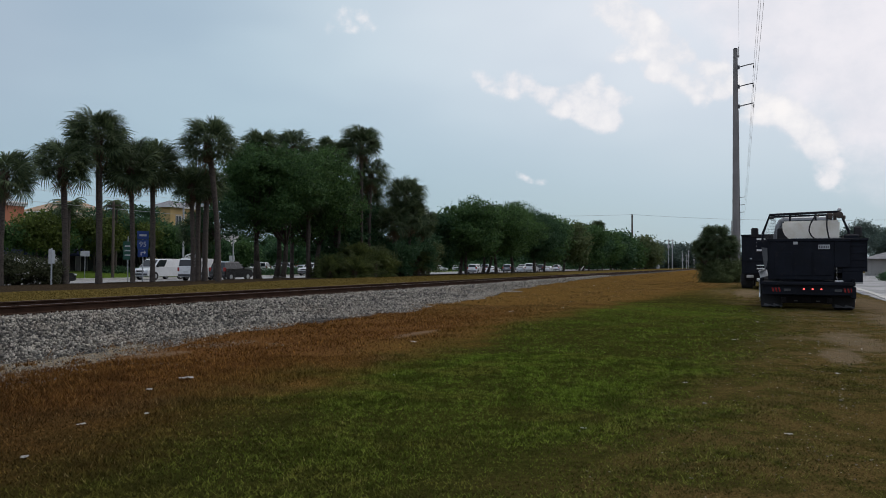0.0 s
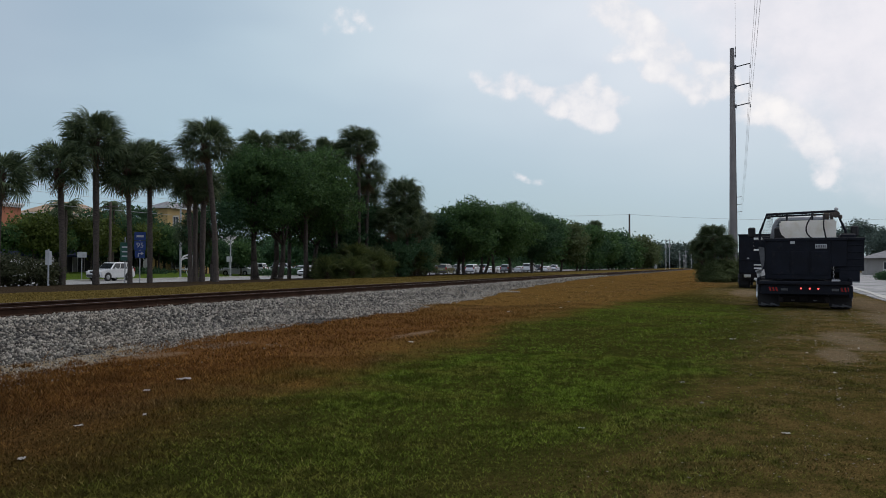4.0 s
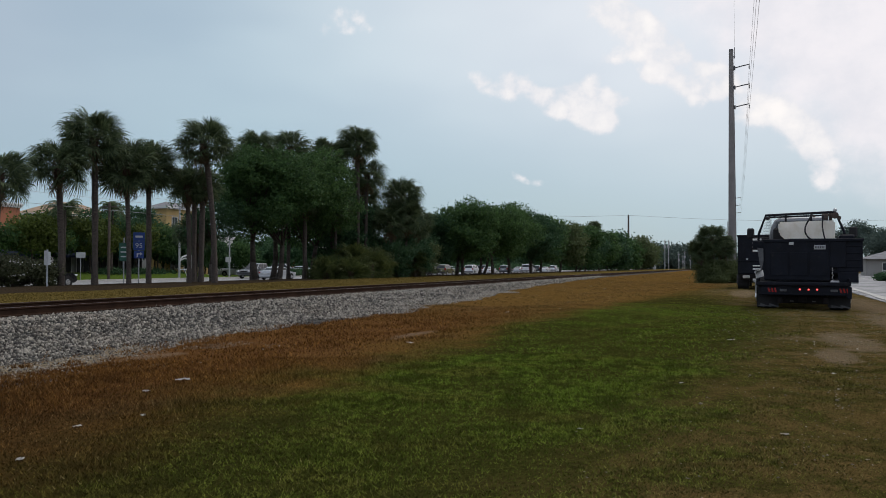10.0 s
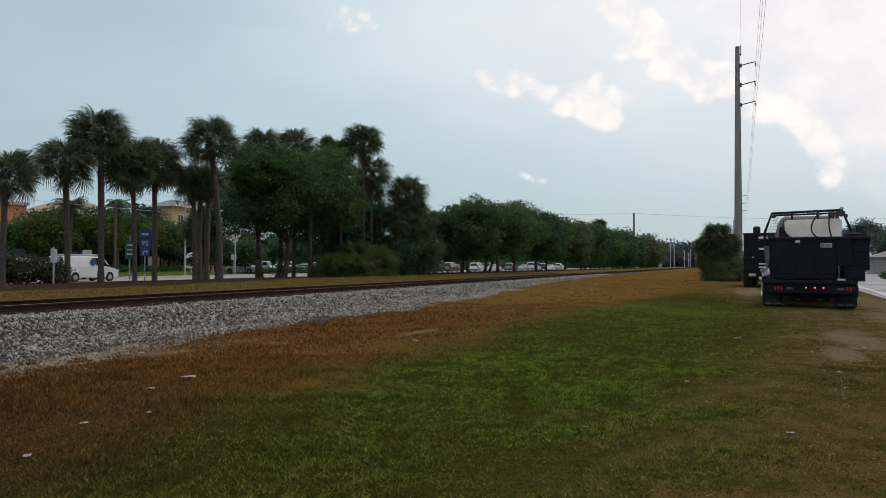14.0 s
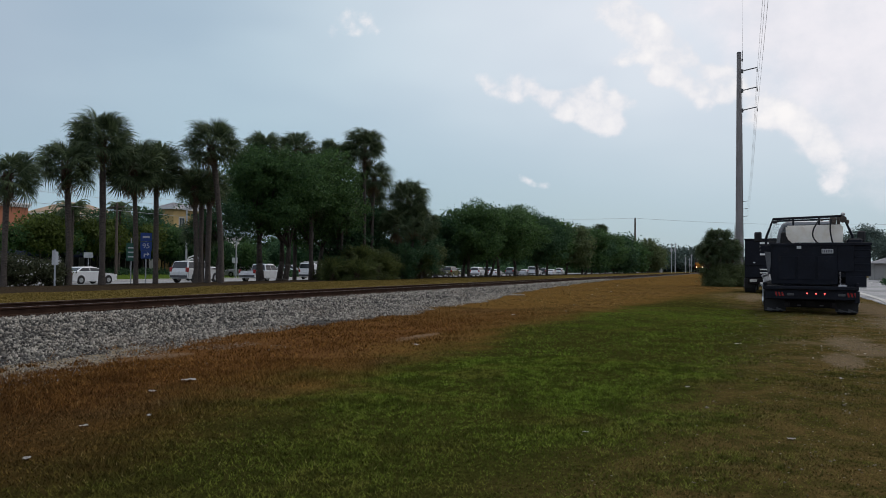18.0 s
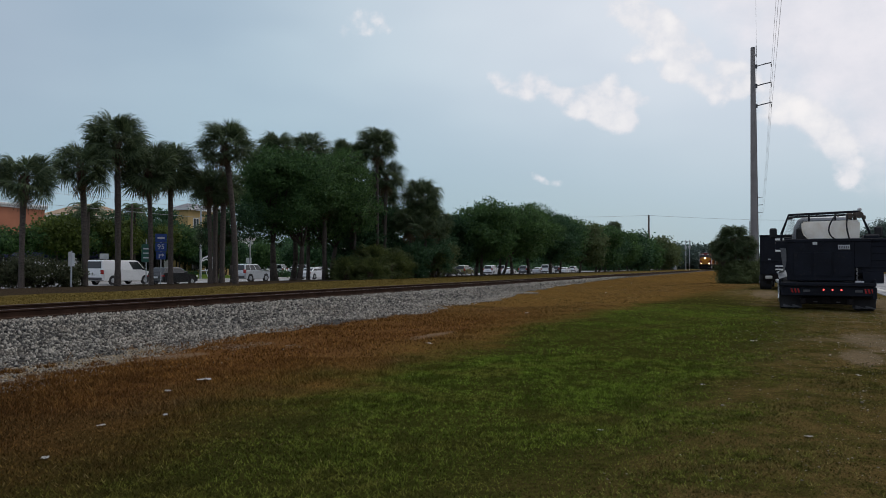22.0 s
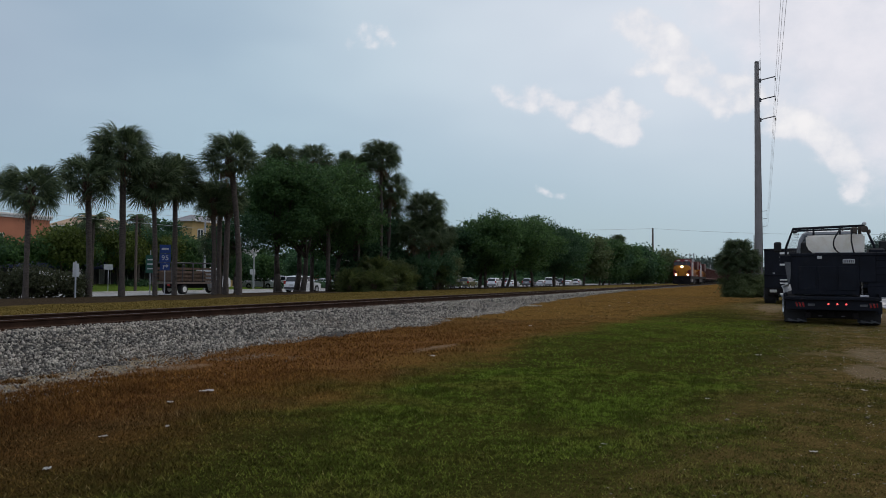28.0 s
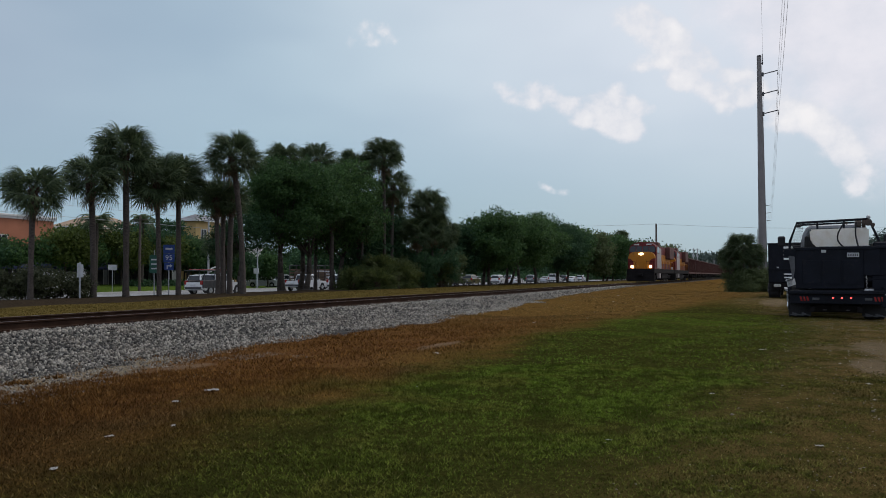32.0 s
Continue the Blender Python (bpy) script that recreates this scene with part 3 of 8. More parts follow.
def arrays(name, verts, faces, material):
    """A mesh from numpy arrays: verts (n, 3), faces (m, 3) or (m, 4)."""
    me = bpy.data.meshes.new(name)
    verts, faces = np.asarray(verts, np.float32), np.asarray(faces, np.int32)
    k = faces.shape[1]
    me.vertices.add(len(verts))
    me.vertices.foreach_set("co", verts.ravel())
    me.loops.add(faces.size)
    me.loops.foreach_set("vertex_index", faces.ravel())
    me.polygons.add(len(faces))
    me.polygons.foreach_set("loop_start", np.arange(0, faces.size, k, dtype=np.int32))
    me.polygons.foreach_set("loop_total", np.full(len(faces), k, dtype=np.int32))
    me.materials.append(MAT[material])
    me.update(calc_edges=True)
    me.validate()
    return me


def sandy(u, v):
    """How far the grass is worn away, 0 to 1."""
    out = np.zeros_like(np.asarray(u, float))
    for a, b, ru, rv in PATCHES:
        ragged = 0.35 * np.sin(u * 3.1 + b) * np.sin(v * 5.7 + a) + 0.2 * np.sin(u * 9.0) * np.sin(v * 11.0)
        out = np.maximum(out, smoothstep(((u - a) / ru) ** 2 + ((v - b) / rv) ** 2 + ragged, 1.3, 0.3))
    return out


def smoothstep(x, a, b):
    t = np.clip((np.asarray(x, float) - a) / (b - a), 0, 1)
    return t * t * (3 - 2 * t)


def terrain(u, v):
    """Height of the ground at track coordinates."""
    u, v = np.asarray(u, float), np.asarray(v, float)
    z = np.interp(v, [-60, -12, 7.5, 9.0, 10.6, 16.0, 17.2, 24, 30, 37, 42, 60, 62, 400], [0.1, 0.0, 0.0, 0.03, 0.10, 0.20, 0.44, 0.45, 0.42, 0.15, -0.27, -0.27, -0.12, 0.0])
    z = z + 0.15 * smoothstep(u, 6, 20) * smoothstep(v, 7.5, 3.0)
    z = z + 0.62 * smoothstep(v, 59.2, 66.0) * smoothstep(v, 120, 100) * smoothstep(u, 83, 78)
    near = smoothstep(np.abs(v), 40, 20) * smoothstep(np.abs(u), 120, 60)
    z = z + (0.10 * smoothstep(u, 18, 46) + 0.20 * smoothstep(u, 34, 75)) * smoothstep(v, 3.0, 8.5) * smoothstep(v, 11.9, 11.0)
    z = z + near * (0.025 * np.sin(u * 0.9 + v * 0.6) * np.sin(v * 1.1 - u * 0.4) + 0.012 * np.sin(u * 2.7 + 1.3) * np.sin(v * 2.3))
    return z



def tank_material():
    m, g = blank("translucent_tank")
    where = g.add("ShaderNodeTexCoord").outputs["Object"]
    stain = g.noise(2.2, 5, 0.65, where)
    col = g.mix(g.ramp(stain, 0.4, 0.75), (0.88, 0.87, 0.83), (0.76, 0.72, 0.64))
    return finish(g, m, col, 0.45, bump=g.noise(30, 3, 0.6, where), strength=0.1, depth=0.004, through_light=0.55)


MAT["cream_tank"] = tank_material()


def pane_material():
    m, g = blank("clear_pane")
    t, r = g.add("ShaderNodeBsdfTransparent"), g.add("ShaderNodeBsdfGlossy")
    t.inputs[0].default_value = (0.72, 0.76, 0.77, 1.0)
    r.inputs["Roughness"].default_value = 0.04
    mixer = g.add("ShaderNodeMixShader")
    fresnel = g.add("ShaderNodeFresnel")
    g.link(fresnel.outputs[0], mixer.inputs[0])
    g.link(t.outputs[0], mixer.inputs[1])
    g.link(r.outputs[0], mixer.inputs[2])
    out = g.add("ShaderNodeOutputMaterial")
    g.link(mixer.outputs[0], out.inputs[0])
    return m


MAT["clear_glass"] = pane_material()
MAT["flap_dust"] = plain("dusty_flap_metal", (0.10, 0.103, 0.108), 0.75, 0.2, vary=0.3, scale=6)
MAT["chips"] = leafy("pale_chips", (0.12, 0.10, 0.075), (0.42, 0.37, 0.30), 0.0, 0.85)

# ---- the large structure ----
def sheet(us, vs, material, name, height=terrain):
    U, V = np.meshgrid(us, vs, indexing="ij")
    pts = np.stack([U, V, height(U, V)], -1).reshape(-1, 3)
    n, k = len(us), len(vs)
    i, j = np.meshgrid(np.arange(n - 1), np.arange(k - 1), indexing="ij")
    a = (i * k + j).ravel()
    me = arrays(name, pts, np.stack([a, a + k, a + k + 1, a + 1], 1), material)
    for p in me.polygons:
        p.use_smooth = True
    return me


def spread(*spans):
    out = []
    for a, b, step in spans:
        out.extend(np.arange(a, b, step).tolist())
    return np.array(out + [spans[-1][1]])


ground = new("ground", sheet(spread((-2500, -300, 550), (-300, -30, 30), (-30, 60, 0.4), (60, 90, 1.0), (90, 200, 5), (200, 2500, 230)),
                             spread((-2500, -300, 550), (-300, -40, 26), (-40, -12, 2), (-12, 18, 0.4), (18, 70, 1.0), (70, 300, 23.0), (300, 2500, 550)), "verge", "ground"))
ground.matrix_basis = TRACK
tagged(ground, "verge of patchy green and dry brown grass with bare dirt", "ground", kind="structure")


def ballast_height(u, v):
    z = np.interp(v, [8.4, 9.3, 10.4, 11.35, 14.95, 16.6, 17.6], [-0.06, 0.05, 0.22, 0.41, 0.41, 0.30, 0.2])
    z = z - (0.16 * smoothstep(u, 18, 46) + 0.2 * smoothstep(u, 34, 75)) * smoothstep(v, 11.5, 10.0)
    return z + 0.018 * np.sin(u * 3.1 + v * 2.0) * np.sin(v * 5.3 - u * 1.7)


bed = new("ballast", sheet(spread((-40, 70, 0.25), (70, 700, 5)), spread((8.4, 17.6, 0.2)), "bed", "ballast", ballast_height))
bed.matrix_basis = TRACK
tagged(bed, "grey crushed stone ballast bed under the railway", "ballast", kind="structure")


def scatter_stones():
    rng = np.random.default_rng(4)
    base = np.array([(1, 0, 0), (-0.9, 0.1, 0), (0.1, 1, 0.1), (0, -1, 0), (0.1, 0.1, 0.75), (0, 0, -0.6)])
    tri = np.array([(0, 2, 4), (2, 1, 4), (1, 3, 4), (3, 0, 4), (2, 0, 5), (1, 2, 5), (3, 1, 5), (0, 3, 5)])
    n = 88000
    u = -1 + 75 * rng.random(n) ** 1.9
    v = np.where(rng.random(n) < 0.93, 8.2 + 4.05 * rng.random(n) ** 0.75, 13.0 + 0.75 * (rng.random(n) - 0.5) * 1.6)
    edge = smoothstep(v + 0.25 * np.sin(u * 1.7) * np.sin(u * 0.63 + 1), 9.05, 9.6)
    keep = rng.random(n) < 0.02 + 0.98 * edge * (1 - 0.95 * smoothstep(u, 18, 46) * smoothstep(v, 10.8, 9.8)) * (1 - 0.9 * smoothstep(u, 40, 70) * smoothstep(v, 11.6, 11.0))
    u, v = u[keep], v[keep]
    n = len(u)
    size = (0.014 + 0.027 * rng.random(n) ** 1.5) * (1 + 0.012 * np.maximum(u, 0))
    turn = rng.random((n, 3)) * 6.28
    pts = np.repeat(base[None], n, 0) * rng.uniform(0.65, 1.25, (n, 6, 3))
    for ax in range(3):
        c, s = np.cos(turn[:, ax])[:, None], np.sin(turn[:, ax])[:, None]
        i, j = (ax + 1) % 3, (ax + 2) % 3
        x, y = pts[..., i].copy(), pts[..., j].copy()
        pts[..., i], pts[..., j] = x * c - y * s, x * s + y * c
    pts *= size[:, None, None]
    z = ballast_height(u, v) + size * 0.35
    pts += np.stack([u, v, z], 1)[:, None, :]
    # finer stones that have rolled down to the toe of the bed
    k = 30000
    u2 = 1.5 + 34 * rng.random(k) ** 1.5
    v2 = 9.9 - (0.7 + 1.5 * smoothstep(u2, 11.5, 7)) * rng.random(k) ** 1.6 + 0.35 * np.sin(u2 * 1.3) * np.sin(u2 * 0.47 + 1) + 1.2 * smoothstep(u2, 20, 46)
    s2 = rng.uniform(0.006, 0.019, k) * (1 + 0.02 * u2)
    z2 = np.maximum(terrain(u2, v2), np.where(v2 > 8.4, ballast_height(u2, v2), -1)) + s2 * 0.3
    p2 = np.repeat(base[None], k, 0) * rng.uniform(0.6, 1.4, (k, 6, 3)) * s2[:, None, None] + np.stack([u2, v2, z2], 1)[:, None, :]
    pts = np.concatenate([pts, p2])
    n += k
    faces = tri[None] + (np.arange(n) * 6)[:, None, None]
    return arrays("ballast_stones", pts.reshape(-1, 3), faces.reshape(-1, 3), "stone")


stones = new("ballast_stones", scatter_stones())
stones.matrix_basis = TRACK
tagged(stones, "loose grey and white crushed stones along the rails", "stones", kind="stuff")


def railway():
    track = thing("railway_track", "single railway track with rusty rails on dark timber ties", "railway track", TRACK, kind="structure")
    for side in (-1, 1):
        c = 13.33 + side * 0.75
        bm = bmesh.new()
        web = [(-0.07, 0.0), (0.07, 0.0), (0.07, 0.015), (0.016, 0.035), (0.012, 0.12), (0.034, 0.135), (0.034, 0.160), (0.028, 0.166), (-0.028, 0.166), (-0.034, 0.160), (-0.034, 0.135), (-0.012, 0.12), (-0.016, 0.035), (-0.07, 0.015)]
        us = [-120 + 40 * i for i in range(21)]
        rings = [[bm.verts.new((u, c + y, RAIL_TOP - 0.17 + z)) for y, z in web] for u in us]
        for a, b in zip(rings, rings[1:]):
            for i in range(len(web)):
                f = bm.faces.new((a[i], a[(i + 1) % len(web)], b[(i + 1) % len(web)], b[i]))
                f.material_index = 1 if i in (7,) else 0
        bm.faces.new(rings[0]), bm.faces.new(rings[-1])
        bmesh.ops.recalc_face_normals(bm, faces=bm.faces)
        part("rail", bm, ["rail", "railhead"], track, "rusty steel rail with a polished running surface")
    rng = random.Random(8)
    bm = bmesh.new()
    box(bm, (-0.115, -1.3, -0.09), (0.115, 1.3, 0.09), 0.015)
    tie = mesh_of(bm, "tie", name="tie")
    bm = bmesh.new()
    box(bm, (-0.09, -0.17, 0), (0.09, 0.17, 0.022), 0.004)
    for y in (-0.11, 0.11):
        for x in (-0.05, 0.05):
            box(bm, (x - 0.014, y - 0.014, 0.02), (x + 0.014, y + 0.014, 0.05))
    plate = mesh_of(bm, "rail", name="tie_plate")
    for i in range(190):
        t = part("tie", tie, None, track)
        t.matrix_basis = pose(-6 + i * 0.53 + rng.uniform(-0.03, 0.03), 13.33 + rng.uniform(-0.05, 0.05), RAIL_TOP - 0.17 - 0.105 + rng.uniform(-0.012, 0.01), 0, 0, rng.uniform(-1.5, 1.5))
        if i < 110:
            p = part("tie_plate", plate, None, t)
            p.matrix_basis = pose(0, -0.75, 0.085)
    bm = bmesh.new()
    for i in range(190, 900):
        box(bm, (-6 + i * 0.53 - 0.115, 12.03, 0.24), (-6 + i * 0.53 + 0.115, 14.63, 0.42))
    tagged(part("distant_ties", bm, "tie", track), kind="stuff")


railway()


def ribbon(name, lo, hi, v0, v1, z0, z1, material, label, category):
    bm = bmesh.new()
    n = 40
    prev = None
    for i in range(n + 1):
        u = lo + (hi - lo) * i / n
        row = [bm.verts.new((u, v, z)) for v, z in ((v0, z0), (v0, z1), (v1, z1), (v1, z0))]
        if prev:
            for k in range(3):
                bm.faces.new((prev[k], row[k], row[k + 1], prev[k + 1]))
        prev = row
    bmesh.ops.recalc_face_normals(bm, faces=bm.faces)
    return whole(name, bm, material, label, category, TRACK, kind="structure")


street = ribbon("street", -400, 900, 43.2, 58.6, -0.3, -0.20, "street", "pale sunlit asphalt street beyond the trees", "road")
ribbon("kerb", -400, 900, 42.75, 43.2, -0.3, -0.07, "concrete", "low concrete kerb of the far street", "kerb")
ribbon("kerb", -400, 900, 58.6, 59.05, -0.3, -0.06, "concrete", "low concrete kerb of the far street", "kerb")


def street_marks():
    bm = bmesh.new()
    for k in range(70):
        u = -60 + k * 6.0
        for v in (46.8, 49.6, 55.6):
            box(bm, (u, v - 0.06, -0.2), (u + 2.2, v + 0.06, -0.194))
    box(bm, (-200, 52.55, -0.2), (500, 52.68, -0.194))
    return part("lane_marks", bm, "sign_white", street)


street_marks()
ROAD = pose(14.56, 24.64, 0.0, 0, 0, 90 - 24.5)  # +x along the road's near edge, -y across it


def near_road():
    road = thing("road", "wet grey asphalt road beside the grass verge", "road", ROAD, kind="structure")
    bm = bmesh.new()
    n = 90
    prev = None
    for i in range(n + 1):
        x = -60 + i * 8.0
        z = 0.165 + 0.02 * math.sin(x * 0.05)
        y0 = -0.5 + 0.25 * math.sin(x * 0.11) if x < 40 else -0.5
        row = [bm.verts.new(p) for p in ((x, y0, z - 0.12), (x, y0, z), (x, -5.5, z + 0.05), (x, -11.5, z), (x, -11.5, z - 0.12))]
        if prev:
            for k in range(4):
                bm.faces.new((prev[k], row[k], row[k + 1], prev[k + 1]))
        prev = row
    bmesh.ops.recalc_face_normals(bm, faces=bm.faces)
    part("carriageway", bm, "road", road)
    bm = bmesh.new()
    for i in range(150):
        x = -60 + i * 4.0
        box(bm, (x, -0.95, 0.1), (x + 3.995, -0.62 + 0.05 * math.sin(i * 1.7), 0.19 + 0.02 * math.sin((x + 2) * 0.05)))
    part("edge_line", bm, "concrete", road, "pale concrete edge of the road")
    bm = bmesh.new()
    for i in range(60):
        x = -55 + i * 10
        box(bm, (x, -5.62, 0.2), (x + 3, -5.5, 0.222 + 0.02 * math.sin((x + 1.5) * 0.05)))
    part("centre_line", bm, "sign_white", road)


near_road()


# ---- grass ----
def grass_blades():
    rng = np.random.default_rng(11)
    out = []
    for n, d0, d1, w, tall in ((360000, 3.6, 11.5, 0.0052, 0.022), (230000, 11.0, 26.0, 0.009, 0.023), (90000, 25.0, 62.0, 0.026, 0.020), (40000, 60.0, 130.0, 0.05, 0.03)):
        d = np.sqrt(rng.random(n) * (d1 * d1 - d0 * d0) + d0 * d0)
        a = np.radians(rng.uniform(-35, 37, n))
        x, y = d * np.sin(a), d * np.cos(a)
        U0, U1 = Vector(U_AXIS), Vector(V_AXIS)
        u, v = x * U0.x + y * U0.y, x * U1.x + y * U1.y
        lump = np.sin(u * 1.9 + 2 * np.sin(v * 0.7)) * np.sin(v * 2.3 + 1.7 * np.sin(u * 0.9))
        keep = (v < 9.9 + 1.2 * smoothstep(u, 18, 46)) & (v > -12)
        road_x = (x - 14.56) * math.cos(radians(65.5)) + (y - 24.64) * math.sin(radians(65.5))
        road_y = -(x - 14.56) * math.sin(radians(65.5)) + (y - 24.64) * math.cos(radians(65.5))
        keep &= road_y > 0.1
        dry = smoothstep(v + 0.11 * np.maximum(u - 17, -1) + lump * 0.7, 3.6, 6.2)
        bare = smoothstep(-(v + 0.14 * (u - 4) - 1.2 + lump * 0.8), -0.8, 1.4)
        toe = smoothstep(v + lump * 0.45 + 1.0 * smoothstep(u, 11.5, 7.5) - 1.7 * smoothstep(u, 20, 46), 9.1, 9.6)
        tuft = np.sin(u * 5.1 + 2.3 * np.sin(v * 3.1)) * np.sin(v * 6.3 + 2.1 * np.sin(u * 2.7)) > 0.35
        keep &= rng.random(n) < (1 - 0.85 * sandy(u, v)) * (1 - 0.22 * bare) * (1 - 0.96 * toe * ~tuft) * (0.75 + 0.25 * lump)
        u, v, dry, lump, bare = u[keep], v[keep], dry[keep], lump[keep], bare[keep]
        k = len(u)
        h = tall * rng.uniform(0.5, 1.5, k) * (1 + 1.3 * dry * rng.random(k)) * (1 - 0.4 * bare) * (1 + 0.25 * lump)
        ww = w * rng.uniform(0.7, 1.5, k)
        turn, lean = rng.random(k) * 6.28, rng.uniform(0.4, 1.9, k)
        z = terrain(u, v) - 0.004
        dx, dy = np.cos(turn), np.sin(turn)
        p0 = np.stack([u - dy * ww, v + dx * ww, z], 1)
        p1 = np.stack([u + dy * ww, v - dx * ww, z], 1)
        p2 = np.stack([u + dx * h * lean, v + dy * h * lean, z + h], 1)
        out.append(np.stack([p0, p1, p2], 1).reshape(-1, 3))
    # the mown strip between the railway and the palms
    n = 90000
    u = 4 + 76 * rng.random(n) ** 1.4
    v = 16.9 + (4.7 + 3.6 * smoothstep(u, 20, 44)) * rng.random(n)
    h, ww = rng.uniform(0.012, 0.045, n), rng.uniform(0.010, 0.020, n) * (1 + u / 60)
    turn, lean = rng.random(n) * 6.28, rng.uniform(0.2, 1.3, n)
    z, dx, dy = terrain(u, v) - 0.004, np.cos(turn), np.sin(turn)
    out.append(np.stack([np.stack([u - dy * ww, v + dx * ww, z], 1), np.stack([u + dy * ww, v - dx * ww, z], 1), np.stack([u + dx * h * lean, v + dy * h * lean, z + h], 1)], 1).reshape(-1, 3))
    pts = np.concatenate(out)
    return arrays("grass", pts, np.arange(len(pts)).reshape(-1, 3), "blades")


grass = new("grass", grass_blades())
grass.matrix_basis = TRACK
tagged(grass, "short green grass turning dry and rust-brown near the railway", "grass", kind="stuff")


def pebbles():
    """Pale chips and pebbles on the bare ground by the road and at the foot of the ballast."""
    rng = np.random.default_rng(31)
    n = 9000
    d = np.sqrt(rng.random(n) * (24 ** 2 - 16) + 16)
    a = np.radians(rng.uniform(2, 38, n))
    x, y = d * np.sin(a), d * np.cos(a)
    u, v = x * U_AXIS[0] + y * U_AXIS[1], x * V_AXIS[0] + y * V_AXIS[1]
    keep = rng.random(n) < smoothstep(-v, -1.5, 2.5)
    u, v = u[keep], v[keep]
    # chips strewn in drifts along the foot of the ballast
    k = 16000
    u2, v2 = 3.5 + 8.0 * rng.random(k), 9.3 - 2.4 * rng.random(k) ** 1.3
    drift = np.sin(u2 * 2.3 + 1.5 * np.sin(v2 * 2.9)) * np.sin(v2 * 3.7 + 1.2 * np.sin(u2 * 1.6))
    stay = rng.random(k) < smoothstep(drift, -0.1, 0.55) * smoothstep(v2, 6.8, 8.4)
    u, v = np.concatenate([u, u2[stay]]), np.concatenate([v, v2[stay]])
    n = len(u)
    base = np.array([(1, 0, 0), (-0.9, 0.1, 0), (0.1, 1, 0.05), (0, -1, 0), (0.1, 0.1, 0.5), (0, 0, -0.4)])
    tri = np.array([(0, 2, 4), (2, 1, 4), (1, 3, 4), (3, 0, 4), (2, 0, 5), (1, 2, 5), (3, 1, 5), (0, 3, 5)])
    size = rng.uniform(0.004, 0.011, n) * (1 + (rng.random(n) > 0.97) * 1.2)
    pts = np.repeat(base[None], n, 0) * rng.uniform(0.6, 1.4, (n, 6, 3)) * size[:, None, None]
    pts += np.stack([u, v, terrain(u, v) + size * 0.4 + 0.006], 1)[:, None, :]
    return arrays("pebbles", pts.reshape(-1, 3), (tri[None] + (np.arange(n) * 6)[:, None, None]).reshape(-1, 3), "chips")


chips = new("pebbles", pebbles())
chips.matrix_basis = TRACK
tagged(chips, "pale chips and pebbles on trodden ground and by the ballast", "pebbles", kind="stuff")


# ---- trees ----
def leaf_cloud(seed, lobes, count, size, material, spread_in=0.55, flat=0.8):
    """A crown of small bent leaves in sprays round many lobes: (x, y, z, radius)."""
    rng = np.random.default_rng(seed)
    lobes = np.array(lobes, float)
    share = lobes[:, 3] ** 2
    sprays = max(8, count // 34)
    which = rng.choice(len(lobes), sprays, p=share / share.sum())
    d = rng.normal(size=(sprays, 3))
    d /= np.linalg.norm(d, axis=1)[:, None]
    r = lobes[which, 3] * (spread_in + (1.08 - spread_in) * rng.random(sprays) ** 0.5)
    r = r * np.where(rng.random(sprays) < 0.16, rng.uniform(1.05, 1.35, sprays), 1.0)
    centre = lobes[which, :3] + d * r[:, None] * np.array([1, 1, flat])
    pick = rng.integers(0, sprays, count)
    d = d[pick]
    c = centre[pick] + rng.normal(size=(count, 3)) * np.array([1.0, 1.0, 0.55]) * size * 3.0
    s = size * rng.uniform(0.6, 1.4, count)
    t1 = rng.normal(size=(count, 3))
    t1 /= np.linalg.norm(t1, axis=1)[:, None]
    t2 = np.cross(t1, d + 0.6 * rng.normal(size=(count, 3)))
    t2 /= np.linalg.norm(t2, axis=1)[:, None] + 1e-9
    a, b = t1 * s[:, None], t2 * (s * 0.55)[:, None]
    nrm = np.cross(t1, t2) * (s * 0.25)[:, None]
    pts = np.stack([c - a, c + b + nrm, c + a, c - b + nrm], 1).reshape(-1, 3)
    return arrays("crown", pts, np.arange(count * 4).reshape(-1, 4), material)


def crown_lobes(seed, wide, low, high, n, r0, r1, top=0.75):
    rng = np.random.default_rng(seed)
    out = []
    while len(out) < n:
        x, y, z = rng.uniform(-1, 1, 3)
        edge = math.sqrt(max(0.02, 1 - abs(z - (top - 0.75)) ** 2.2))
        if math.hypot(x, y) > edge:
            continue
        if math.hypot(x, y) < 0.35 * edge and abs(z) < 0.5:
            continue
        r = rng.uniform(r0, r1)
        out.append((x * (wide - r * 0.6), y * (wide - r * 0.6), (low + high) / 2 + z * ((high - low) / 2 - r * 0.6), r))
    return out


def branches(bm, seed, trunks, lobes, r):
    """Tapered trunks that fork into limbs reaching into the crown."""
    rng = random.Random(seed)
    for x, y, lean_x, lean_y, fork in trunks:
        base, top = Vector((x, y, -0.1)), Vector((x + lean_x, y + lean_y, fork))
        mid = base.lerp(top, 0.5) + Vector((rng.uniform(-0.1, 0.1), rng.uniform(-0.1, 0.1), 0))
        tube(bm, base, base + Vector((0, 0, 0.25)), r * 1.5, r * 1.08, 9)
        tube(bm, base, mid, r * 1.12, r * 0.92, 9)
        tube(bm, mid, top, r * 0.92, r * 0.75, 9)
        near = sorted(lobes, key=lambda q: (q[0] - top.x) ** 2 + (q[1] - top.y) ** 2 + 0.4 * (q[2] - top.z) ** 2)
        for q in rng.sample(near[: max(6, len(near) * 2 // 3)], 6):
            end = Vector(q[:3])
            knee = top.lerp(end, 0.5) + Vector((rng.uniform(-0.2, 0.2), rng.uniform(-0.2, 0.2), 0.2))
            tube(bm, top, knee, r * 0.5, r * 0.34, 7)
            tube(bm, knee, end, r * 0.34, r * 0.1, 6)
    return bm


